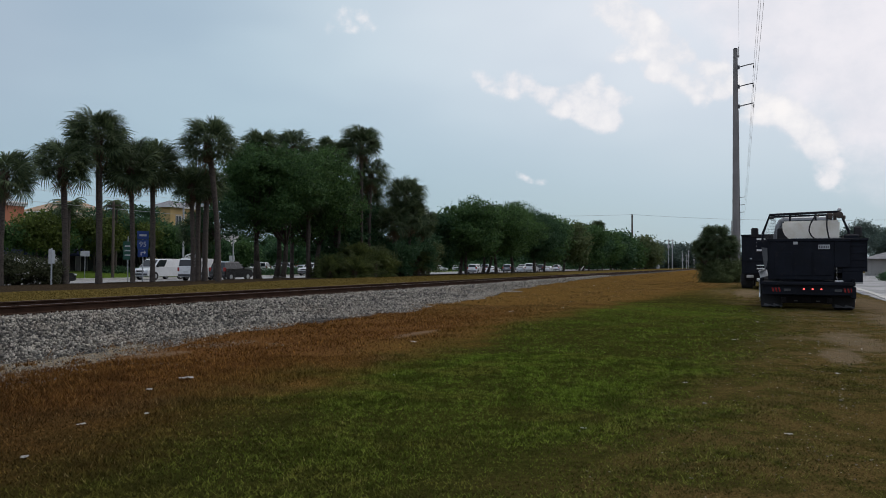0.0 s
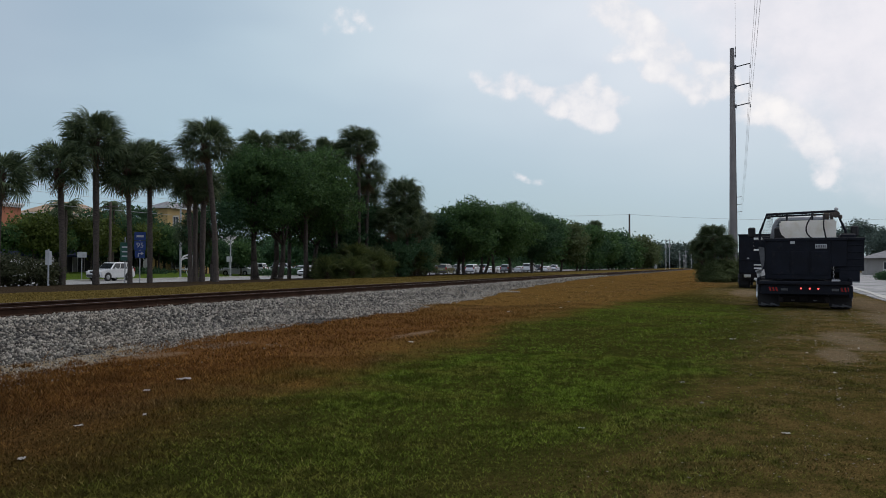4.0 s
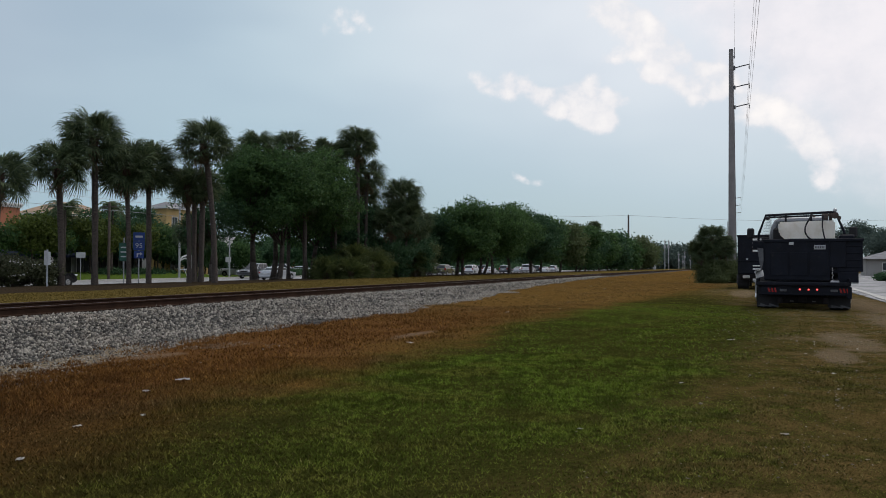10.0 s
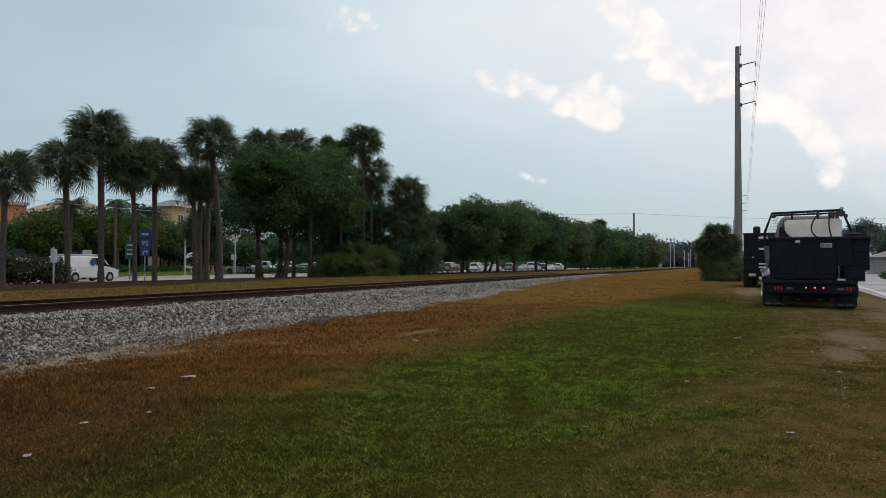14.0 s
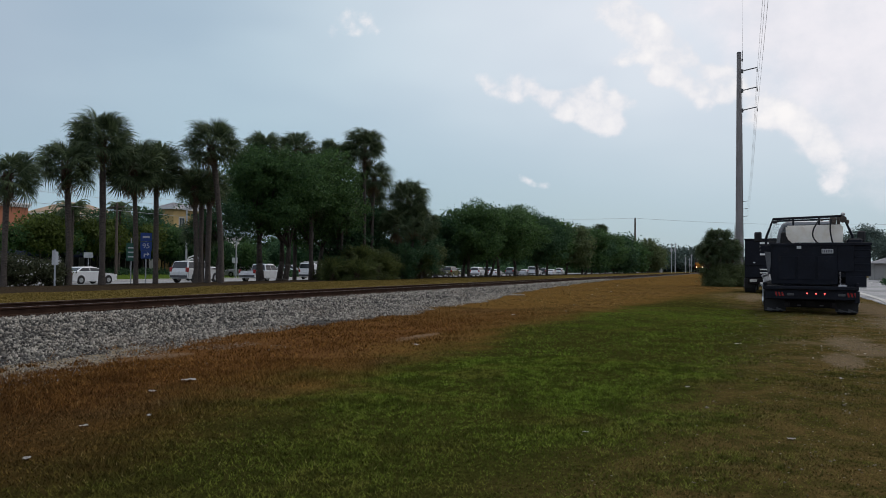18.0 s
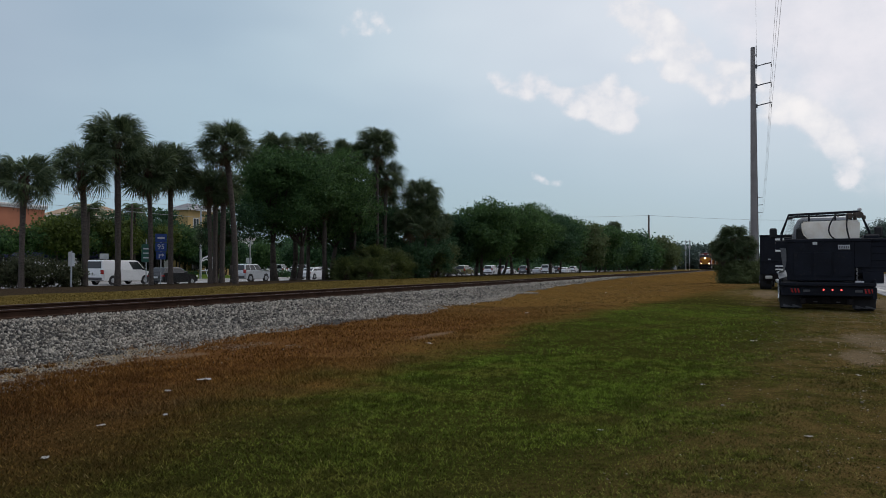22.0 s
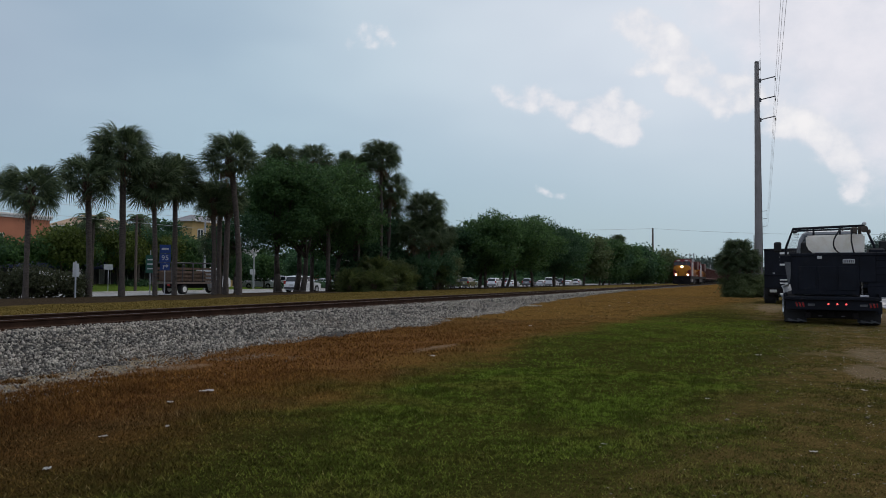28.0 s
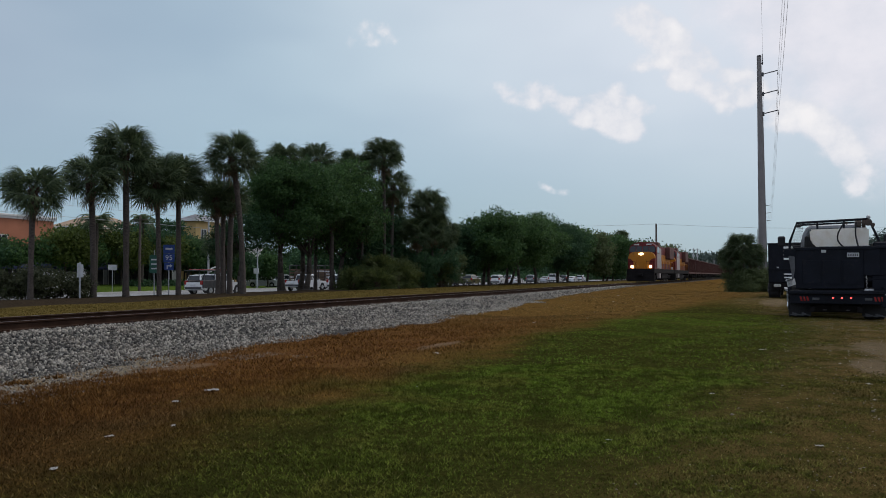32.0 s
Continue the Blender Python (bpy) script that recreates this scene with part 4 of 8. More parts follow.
def tree(name, label, m, seed, wide, low, high, lobes, leaves, leaf, leaf_mat, trunks, r, flat=0.8):
    t = thing(name, label, "tree", m)
    lo = crown_lobes(seed, wide, low, high, lobes, wide * 0.17, wide * 0.40)
    bm = branches(bmesh.new(), seed, trunks, lo, r)
    part("trunk", bm, "bark", t, smooth=True)
    part("crown", leaf_cloud(seed, lo, leaves, leaf, leaf_mat, flat=flat), None, t)
    return t


def frond_mesh(seed, petiole, fan, n, droop, material):
    """A palm's fan leaf: a stalk along +x and pleated blades that part and droop at their tips."""
    rng = random.Random(seed)
    pts, faces = [], []

    def quad(a, b, c, d):
        i = len(pts)
        pts.extend([a, b, c, d])
        faces.append((i, i + 1, i + 2, i + 3))

    def stalk(t):
        return Vector((petiole * t, 0, -0.10 * petiole * t * t))

    for a, b in ((0, 0.5), (0.5, 1.0)):
        p, q = stalk(a), stalk(b)
        quad(p + Vector((0, 0.03, 0)), p - Vector((0, 0.03, 0)), q - Vector((0, 0.02, 0)), q + Vector((0, 0.02, 0)))
        quad(p + Vector((0, 0, 0.02)), p - Vector((0, 0, 0.03)), q - Vector((0, 0, 0.02)), q + Vector((0, 0, 0.02)))
    hub = stalk(1.0)
    for i in range(n):
        k = i / (n - 1) * 2 - 1
        ang = radians(k * 148 + rng.uniform(-4, 4))
        reach = fan * (1.0 - 0.24 * abs(k)) * rng.uniform(0.82, 1.12)
        way = Vector((math.cos(ang), math.sin(ang), 0.16 * math.cos(k * 2) + rng.uniform(-0.07, 0.07)))
        side = Vector((-math.sin(ang), math.cos(ang), 0)) * fan * 0.034
        fall = droop * reach * rng.uniform(0.6, 1.4)
        mid = hub + way * reach * 0.50 + Vector((0, 0, -0.03))
        bend = hub + way * reach * 0.80 + Vector((0, 0, -0.30 * fall))
        tip = hub + way * reach * 0.98 + Vector((0, 0, -fall))
        quad(hub, mid - side, mid + Vector((0, 0, 0.02)), mid + side)
        quad(mid - side, bend - side * 0.6, bend + side * 0.6, mid + side)
        quad(bend - side * 0.6, tip - side * 0.1, tip + side * 0.1, bend + side * 0.6)
    return arrays("frond", [tuple(p) for p in pts], faces, material)


FRONDS = [frond_mesh(i, 0.90 + 0.09 * i, 0.98, 37, 0.34 + 0.16 * i, "frond") for i in range(3)]
YOUNG = [frond_mesh(i, 0.85 + 0.08 * i, 1.05, 29, 0.24 + 0.12 * i, "frond_young") for i in range(3)]
DRY_FROND = frond_mesh(9, 0.8, 0.8, 15, 0.55, "frond_dry")


def palm(label, m, height, lean, spread_r, seed, count=46, skirt=6, trunk_r=0.15, name="palm_tree", lowest=-40, young=False):
    """A cabbage palm: trunk with leaf scars, a collar of old boots, and a round head of fan leaves."""
    rng = random.Random(seed)
    t = thing(name, label, "palm tree", m)
    bm = bmesh.new()
    n = 12
    def axis(f):
        return Vector((lean[0] * f * f, lean[1] * f * f, height * f - 0.1 * (1 - f)))
    rings = []
    steps = max(8, int(height * 2.2))
    for i in range(steps + 1):
        f = i / steps
        r = trunk_r * (1.25 - 0.25 * min(1, f * 8)) * (1 + 0.05 * math.sin(f * 9 + seed)) * (1.05 if i % 2 else 0.96)
        c = axis(f)
        rings.append([bm.verts.new(c + Vector((math.cos(k * 6.283 / n) * r * rng.uniform(0.95, 1.05), math.sin(k * 6.283 / n) * r * rng.uniform(0.95, 1.05), 0))) for k in range(n)])
    for a, b in zip(rings, rings[1:]):
        for k in range(n):
            bm.faces.new((a[k], a[(k + 1) % n], b[(k + 1) % n], b[k]))
    part("trunk", bm, "palm_trunk", t, smooth=True)
    top = axis(1.0)
    bm = bmesh.new()
    for i in range(42):
        a, z = i * 2.4, -1.0 + 1.15 * (i / 42)
        base = top + Vector((math.cos(a) * trunk_r * 0.8, math.sin(a) * trunk_r * 0.8, z))
        tube(bm, base, base + Vector((math.cos(a) * 0.16, math.sin(a) * 0.16, 0.28)), 0.055, 0.02, 5)
    tube(bm, top - Vector((0, 0, 0.5)), top + Vector((0, 0, 0.25)), trunk_r * 1.15, trunk_r * 0.6, 9)
    crown = part("crown", bm, "palm_boots", t, "collar of brown leaf boots")
    scale = spread_r / 1.90
    for i in range(count):
        f = (i + 0.5) / count
        el = 66 - (66 - lowest) * f ** 0.9 + rng.uniform(-8, 8)
        az = i * 137.5 + rng.uniform(-14, 14)
        p = part("frond", (YOUNG if young or height < 2 else FRONDS)[rng.randrange(3)], None, crown)
        s = scale * rng.uniform(0.94, 1.06) * (1.0 - 0.20 * max(0.0, el - 25) / 47)
        p.matrix_basis = Matrix.Translation(top + Vector((0, 0, 0.30 - 0.25 * f))) @ pose(0, 0, 0, 0, 0, az) @ pose(0, 0, 0, rng.uniform(-70, 70), -el, 0) @ Matrix.Scale(s, 4)
    for i in range(skirt):
        p = part("dry_frond", DRY_FROND, None, crown, "dead brown hanging frond" if i == 0 else "")
        p.matrix_basis = Matrix.Translation(top + Vector((0, 0, -0.2))) @ pose(0, 0, 0, 0, 0, i * 360 / skirt + rng.uniform(-20, 20)) @ pose(0, 0, 0, 0, 62 + rng.uniform(-8, 14), 0) @ Matrix.Scale(scale, 4)
    return t


# u, v, height of the trunk, lean along the railway, radius of the head, fronds, dead fronds
PALMS = [
    (23.5, 30.0, 4.75, 0.15, 1.55, 46, 3), (26.47, 29.5, 5.5, -0.15, 1.6, 46, 4), (28.18, 29.2, 7.15, -0.05, 1.75, 52, 3),
    (29.89, 28.7, 5.9, -0.2, 1.8, 58, 8), (31.5, 28.9, 6.1, 0.0, 1.75, 60, 3), (33.87, 26.5, 7.4, -0.85, 1.75, 50, 2),
    (33.83, 28.2, 5.2, -0.1, 1.35, 36, 2), (35.18, 29.0, 5.6, 0.15, 1.45, 36, 2), (34.34, 27.8, 5.3, 0.25, 1.3, 34, 2),
    (43.57, 31.0, 9.0, 0.6, 1.8, 44, 2), (48.18, 31.0, 9.7, 0.3, 1.8, 44, 2), (52.98, 30.0, 9.6, -0.4, 1.9, 46, 3),
    (53.64, 28.0, 10.6, 0.05, 1.9, 52, 4), (54.93, 28.0, 8.3, 0.4, 1.8, 46, 5), (59.48, 26.2, 6.75, -1.1, 2.1, 60, 10), (58.3, 25.8, 4.9, -0.2, 1.9, 54, 12), (60.8, 26.2, 4.6, 0.2, 1.9, 54, 12),
    (57.0, 26.5, 4.4, -0.4, 1.8, 44, 8), (62.0, 26.8, 4.2, 0.3, 1.7, 40, 8), (152.0, 26.0, 8.8, 0.6, 1.7, 36, 0),
    (47.2, 29.0, 5.6, 0.2, 1.6, 40, 4), (57.6, 29.6, 7.0, 0.2, 1.7, 44, 4), (49.6, 26.0, 0.5, 0.0, 1.6, 40, 0), (47.4, 27.2, 0.4, 0.0, 1.6, 40, 0), (48.4, 25.8, 0.3, 0.1, 1.4, 36, 0), (50.6, 27.0, 1.3, 0.1, 1.7, 40, 2), (51.6, 25.8, 0.9, 0.1, 1.6, 34, 0), (53.4, 25.8, 0.6, 0.0, 1.5, 34, 0), (58.6, 25.2, 1.2, 0.1, 1.6, 36, 2), (40.8, 33.5, 3.2, 0.1, 1.6, 40, 3), (51.0, 28.6, 5.0, 0.2, 1.7, 40, 6),
]
for i, (u, v, h, du, r, c, dead) in enumerate(PALMS):
    tall = "low" if h < 2 else "tall" if h > 7 else "mid-height" if h > 5 else "short"
    what = "leaning trunk" if abs(du) > 0.5 else "straight grey trunk"
    hang = " and hanging dead fronds" if dead > 5 else ""
    palm(f"{tall} cabbage palm with a {what}{hang}", at(u, v, float(terrain(u, v)), 0), h, (du, 0.1), r, 20 + i, int(c * 0.75), dead, 0.118 + 0.015 * (i % 3), lowest=-48 if c > 55 else -36)

# broad, dark trees between the palms, and the row of street trees along the railway
tree("broadleaf_tree", "large dense dark green broadleaf tree with forked trunks", at(44.3, 30.2, 0.4), 3, 3.9, 2.7, 9.9, 70, 60000, 0.085, "leaf", [(-1.0, 0.3, -0.3, 0, 2.6), (0.8, -0.4, 0.6, 0.1, 2.4), (1.4, 0.5, 0.3, 0, 2.8)], 0.2)
tree("broadleaf_tree", "large dense green broadleaf tree beside tall palms", at(49.4, 29.9, 0.4), 5, 4.0, 2.4, 9.9, 68, 58000, 0.085, "leaf", [(-0.4, 0, -0.4, 0, 2.6), (0.9, 0.3, 0.5, 0, 2.5)], 0.19)
tree("broadleaf_tree", "thin-leaved dark green tree with low open branches", at(40.6, 32.0, 0.4), 8, 2.6, 2.4, 6.6, 24, 5200, 0.075, "leaf_dark", [(0, 0, 0.2, 0, 2.2)], 0.14)
tree("broadleaf_tree", "shaded green tree filling the gap between palms", at(54.6, 30.5, 0.4), 12, 3.2, 0.9, 7.0, 32, 13000, 0.13, "leaf_dark", [(0, 0, 0.2, 0, 2.0)], 0.16)
tree("broadleaf_tree", "green tree behind a cluster of palms", at(60.3, 31.5, 0.4), 14, 2.8, 0.8, 7.6, 30, 12000, 0.12, "leaf_dark", [(0, 0, 0.2, 0, 1.8)], 0.15)
OAKS = [
    (70.9, 25.2, 3.8, 1.6, 7.7, "leaf", 0), (67.5, 28.0, 2.8, 1.2, 6.3, "leaf_dark", 1), (80.4, 25.0, 4.2, 1.7, 8.1, "leaf", 2), (88.2, 25.4, 4.0, 1.7, 8.6, "leaf", 3), (75.6, 27.6, 3.2, 1.5, 6.6, "leaf", 15), (84.5, 28.0, 3.2, 1.5, 7.0, "leaf_dark", 16),
    (97.5, 25.0, 4.4, 1.5, 8.8, "leaf_dark", 4), (106.0, 25.8, 4.4, 1.2, 8.0, "leaf", 5), (115.2, 25.0, 4.0, 1.0, 8.5, "leaf_olive", 6), (128.0, 25.0, 4.3, 0.6, 8.8, "leaf", 7),
    (140.0, 25.6, 4.3, 0.5, 8.8, "leaf_dark", 8), (152.0, 25.0, 4.4, 0.5, 9.2, "leaf", 9), (168.0, 25.0, 4.8, 0.4, 9.2, "leaf_dark", 10), (186.0, 25.4, 4.8, 0.4, 9.0, "leaf", 11),
    (206.0, 24.0, 5.4, 0.8, 8.6, "leaf_olive", 12), (226.0, 25.0, 5.5, 0.8, 8.0, "leaf_olive", 13), (250.0, 27.0, 5.5, 0.8, 7.0, "leaf_dark", 14),
]
for u, v, wide, low, high, leaf, seed in OAKS:
    count = 25000 if u < 100 else 14000 if u < 160 else 7000
    size = 0.11 if u < 100 else 0.19 if u < 160 else 0.32
    shade = {"leaf": "green", "leaf_dark": "dark green", "leaf_olive": "olive green"}[leaf]
    tree("street_tree", f"{shade} spreading street tree in the row along the railway", at(u, v, float(terrain(u, v)), seed * 40), 40 + seed, wide, low, high, 34, count, size, leaf,
         [(0, 0, 0.2, 0.1, low + 0.5)] + ([(0.5, 0.3, 0.5, 0.2, low + 0.3)] if seed % 3 == 1 else []), 0.17 + 0.01 * (seed % 4))

# ---- poles and wires ----
def power_pole():
    t = thing("power_pole", "tall grey concrete power pole with three short arms", "power pole", pose(23.65, 60.0, 0.0, 0, 0, 64))
    bm = bmesh.new()
    tube(bm, (0, 0, -0.3), (0, 0, 18.9), 0.315, 0.17, 14)
    part("shaft", bm, "pole_concrete", t, smooth=False)
    bm = bmesh.new()
    tube(bm, (0, 0, 18.88), (0, 0, 18.98), 0.18, 0.15, 12)
    tube(bm, (0, -0.25, 18.2), (0, -0.25, 19.1), 0.03, 0.03, 6)
    box(bm, (-0.04, -0.3, 18.3), (0.04, 0, 18.38))
    part("cap", bm, "steel", t)
    for z in (17.55, 15.98, 14.38):
        bm = bmesh.new()
        path_tube(bm, [(0, -0.15, z - 0.14), (0, -0.8, z - 0.02), (0, -1.35, z + 0.06)], 0.045, 7)
        box(bm, (-0.09, -0.32, z - 0.28), (0.09, -0.12, z + 0.02), 0.01)
        arm = part("arm", bm, "steel", t)
        bm = bmesh.new()
        for k in range(5):
            tube(bm, (0, -1.35, z - 0.06 - k * 0.05), (0, -1.35, z - 0.1 - k * 0.05), 0.055, 0.03, 8)
        part("insulator", bm, "galvanised", arm)
    bm = bmesh.new()
    tube(bm, (0.0, -0.33, 0), (0.0, -0.20, 14.0), 0.035, 0.03, 6)
    part("conduit", bm, "steel", t)
    return t


power_pole()
NEXT_POLES = [(63.5, 160.0, 17.6), (101.0, 260.0, 17.2)]
for x, y, h in NEXT_POLES:
    t = thing("power_pole", "distant grey concrete power pole with short arms", "power pole", pose(x, y, 0, 0, 0, 64))
    bm = bmesh.new()
    tube(bm, (0, 0, -0.3), (0, 0, h), 0.22, 0.13, 10)
    part("shaft", bm, "pole_concrete", t)
    for z in (h - 1.4, h - 3.0, h - 4.6):
        bm = bmesh.new()
        tube(bm, (0, 0, z - 0.1), (0, -1.35, z + 0.05), 0.05, 0.05, 6)
        part("arm", bm, "steel", t)


def wire(a, b, sag, r, label, n=26):
    a, b = Vector(a), Vector(b)
    bm = bmesh.new()
    pts = [a.lerp(b, i / n) - Vector((0, 0, sag * 4 * (i / n) * (1 - i / n))) for i in range(n + 1)]
    path_tube(bm, pts, r, 5)
    return whole("power_line", bm, "wire", label, "cable", group="power lines")


side = pose(0, 0, 0, 0, 0, 64).to_3x3() @ Vector((0, -1.35, 0))
for dz, out, r in ((18.9, 0.2, 0.006), (17.3, 1.0, 0.009), (15.75, 1.0, 0.009), (14.15, 1.0, 0.009)):
    here = Vector((23.65, 60, dz)) + side * out
    wire(here, Vector((-16.4, -40, dz - 0.4)) + side * out, 1.0, r, "thin overhead power line running between tall poles")
    wire(here, Vector((63.5, 160, dz - 1.3)) + side * out, 1.2, r, "thin overhead power line running between tall poles")
    wire(Vector((63.5, 160, dz - 1.3)) + side * out, Vector((101, 260, dz - 1.7)) + side * out, 1.2, r, "thin overhead power line running between tall poles")
t = thing("utility_pole", "plain wooden utility pole above distant trees", "utility pole", at(235.5, 29.7, 0))
bm = bmesh.new()
tube(bm, (0, 0, -0.2), (0, 0, 17.3), 0.36, 0.24, 9)
part("shaft", bm, "old_wood", t)
bm = bmesh.new()
box(bm, (-0.5, -0.1, 16.9), (0.5, 0.1, 17.1), 0.02)
part("crossarm", bm, "old_wood", t)
far = at(235.5, 29.7, 17.2).translation
wire(far, at(150, 110, 16.0).translation, 1.5, 0.035, "distribution line crossing the sky behind the trees", 16)
wire(far, (150, 225, 16.2), 1.2, 0.035, "distribution line crossing the sky behind the trees", 16)


def crossing_gantry():
    """The far level crossing's masts and signal cabin."""
    for u, v, h, r in ((269.5, 25.2, 7.2, 0.55), (270.9, 21.8, 10.8, 0.16), (271.3, 20.6, 10.8, 0.16), (300, 19.0, 6.5, 0.16), (305, 17.8, 6.0, 0.14), (330, 18.5, 8.0, 0.16), (340, 16.8, 6.8, 0.14)):
        t = thing("signal_mast", "slim grey metal mast beside the distant crossing", "mast", at(u, v, 0), "distant masts")
        bm = bmesh.new()
        tube(bm, (0, 0, -0.2), (0, 0, h), r, r * 0.85, 9)
        part("post", bm, "galvanised", t)
        bm = bmesh.new()
        if r > 0.4:
            box(bm, (-0.6, -0.6, h), (0.6, 0.6, h + 0.4), 0.05)
        else:
            box(bm, (-0.12, -0.7, h - 0.6), (0.12, 0.7, h - 0.45), 0.02)
            box(bm, (-0.12, -0.35, h - 3.0), (0.12, 0.35, h - 2.2), 0.03)
        part("head", bm, "galvanised", t)


crossing_gantry()


# ---- signs ----
def letters(text, size, parent, m, material, name="lettering"):
    curve = bpy.data.curves.new(name, "FONT")
    curve.body, curve.size, curve.extrude = text, size, 0.004
    curve.align_x, curve.align_y = "CENTER", "CENTER"
    ob = bpy.data.objects.new(name, curve)
    scene.collection.objects.link(ob)
    me = bpy.data.meshes.new_from_object(ob.evaluated_get(bpy.context.evaluated_depsgraph_get()))
    bpy.data.objects.remove(ob)
    me.materials.clear()
    me.materials.append(MAT[material])
    p = part(name, me, None, parent)
    p.matrix_basis = m
    return p


def facing(u, v, z=None, turn=0.0):
    """A pose whose -y side looks back to the camera's side of the railway."""
    p = at(u, v, float(terrain(u, v)) if z is None else z).translation
    a = math.degrees(math.atan2(p.y, p.x)) - 90 + turn
    return pose(p.x, p.y, p.z, 0, 0, a)


def post_sign(label, m, height, plates, name="road_sign", r=0.035):
    """plates: (material, x0, x1, z0, z1)."""
    t = thing(name, label, "sign", m)
    bm = bmesh.new()
    box(bm, (-r, -r, -0.2), (r, r, height), 0.006)
    part("post", bm, "galvanised", t)
    made = []
    for mat, x0, x1, z0, z1 in plates:
        bm = bmesh.new()
        box(bm, (x0, -r - 0.02, z0), (x1, -r - 0.004, z1), 0.004)
        box(bm, (x0 + 0.05, -r - 0.004, (z0 + z1) / 2 - 0.03), (x1 - 0.05, -r + 0.004, (z0 + z1) / 2 + 0.03))
        made.append(part("panel", bm, mat, t))
    return t, made


t, (a, b, c) = post_sign("blue route sign assembly with a white arrow on a steel post", facing(35.3, 33.15), 3.0,
                         [("blue_sign", -0.32, 0.32, 2.55, 3.05), ("blue_sign", -0.32, 0.32, 1.98, 2.52), ("blue_sign", -0.28, 0.28, 1.5, 1.95)])
letters("95", 0.42, b, pose(0, -0.06, 2.25, 90, 0, 0), "sign_white")
bm = bmesh.new()
box(bm, (-0.2, -0.065, 2.74), (0.2, -0.056, 2.86))
part("text_bar", bm, "sign_white", a)
bm = bmesh.new()
box(bm, (-0.12, -0.065, 1.58), (-0.06, -0.056, 1.80))
box(bm, (-0.12, -0.065, 1.74), (0.08, -0.056, 1.80))
prism(bm, [(0.08, 1.66), (0.2, 1.77), (0.08, 1.88)], -0.065, -0.056)
part("arrow", bm, "sign_white", c)
t, (a,) = post_sign("green street guide sign with pale lettering", facing(38.6, 37.5), 3.1, [("green_sign", -0.30, 0.32, 1.55, 2.75)])
bm = bmesh.new()
for z in (2.4, 2.1, 1.8):
    box(bm, (-0.2, -0.065, z), (0.22, -0.056, z + 0.09))
part("text_bar", bm, "sign_white", a)
post_sign("small pale trackside sign on a thin post", facing(25.0, 28.7), 1.65, [("sign_back", -0.13, -0.01, 0.95, 1.6), ("sign_white", 0.01, 0.13, 0.95, 1.55)], "trackside_sign")
post_sign("white street sign on a post in the lawn", facing(56.7, 60.6), 2.75, [("sign_back", -0.42, 0.42, 2.25, 2.8)])
post_sign("round-backed sign in the far car park island", facing(82.0, 62.0), 2.6, [("sign_white", -0.35, 0.35, 1.9, 2.6)])

# ---- shrubs and hedges ----
def shrub(label, m, seed, wide, high, count, size, material, name="shrub", blossoms=0, long=1.0):
    rng = np.random.default_rng(seed)
    lobes = []
    for _ in range(16):
        a, r = rng.random() * 6.28, rng.random() ** 0.6
        q = wide * rng.uniform(0.25, 0.42)
        lobes.append((math.cos(a) * r * (wide - q * 0.5) * long, math.sin(a) * r * (wide - q * 0.5), q * 0.6 + rng.random() * max(0.05, high - q * 1.4), q))
    t = thing(name, label, "shrub", m)
    bm = bmesh.new()
    for x, y, z, q in lobes[:9]:
        tube(bm, (x * 0.2, y * 0.2, -0.1), (x, y, z), 0.03, 0.012, 5)
    part("woody_stem", bm, "bark", t)
    part("foliage", leaf_cloud(seed, lobes, count, size, material, 0.3, 0.85), None, t)
    if blossoms:
        part("blossoms", leaf_cloud(seed + 1, lobes, blossoms, size * 0.8, "blossom", 0.9, 0.9), None, t, "small pale blossoms")
    return t


for i, (u, v, w, h) in enumerate([(24.4, 31.4, 1.3, 1.5), (25.0, 30.7, 1.2, 1.3), (25.8, 30.1, 1.0, 1.15), (26.6, 30.5, 1.0, 1.25), (23.6, 32.6, 1.4, 1.8), (25.6, 32.2, 1.2, 1.6)]):
    shrub("straggly grey-green shrub dotted with pale blossoms", at(u, v, float(terrain(u, v))), 60 + i, w, h, 3600, 0.06, "shrub", blossoms=170)
for i, (u, v, w, h, mat) in enumerate([(49.6, 28.2, 1.3, 1.9, "leaf_dark"), (51.8, 27.6, 1.7, 2.8, "leaf_dark"), (54.2, 27.2, 1.7, 2.8, "leaf_olive"), (56.4, 26.0, 1.6, 3.0, "leaf_dark"), (59.0, 25.4, 1.5, 3.6, "leaf_dark"), (61.2, 25.6, 1.6, 3.4, "leaf_olive"), (57.8, 27.2, 2.0, 4.4, "leaf_dark"), (60.8, 27.4, 2.2, 4.6, "leaf_dark")]):
    shrub("dense untrimmed shrub under the palms", at(u, v, float(terrain(u, v))), 80 + i, w, h, 6500, 0.07, mat)
for i, (u, v, w, h) in enumerate([(62.0, 2.0, 1.0, 1.7), (62.4, 1.3, 1.3, 2.4), (63.0, 0.4, 1.2, 1.9), (64.4, -0.7, 1.0, 1.1), (65.5, -2.0, 1.0, 0.6), (61.4, 1.2, 0.8, 0.7)]):
    shrub("tangled grey-green bush at the foot of the power pole", at(u, v, 0.1), 100 + i, w, h, 8000, 0.06, "leaf_olive")
for i, (u, v, h, r) in enumerate([(62.7, 1.5, 3.35, 1.45), (62.2, 2.3, 2.5, 1.15), (63.3, 0.7, 2.7, 1.2)]):
    palm("squat cabbage palm rising out of a bush by the power pole", at(u, v, 0.1), h, (0.1, 0), r, 77 + i, 54, 2, 0.2, lowest=-50)


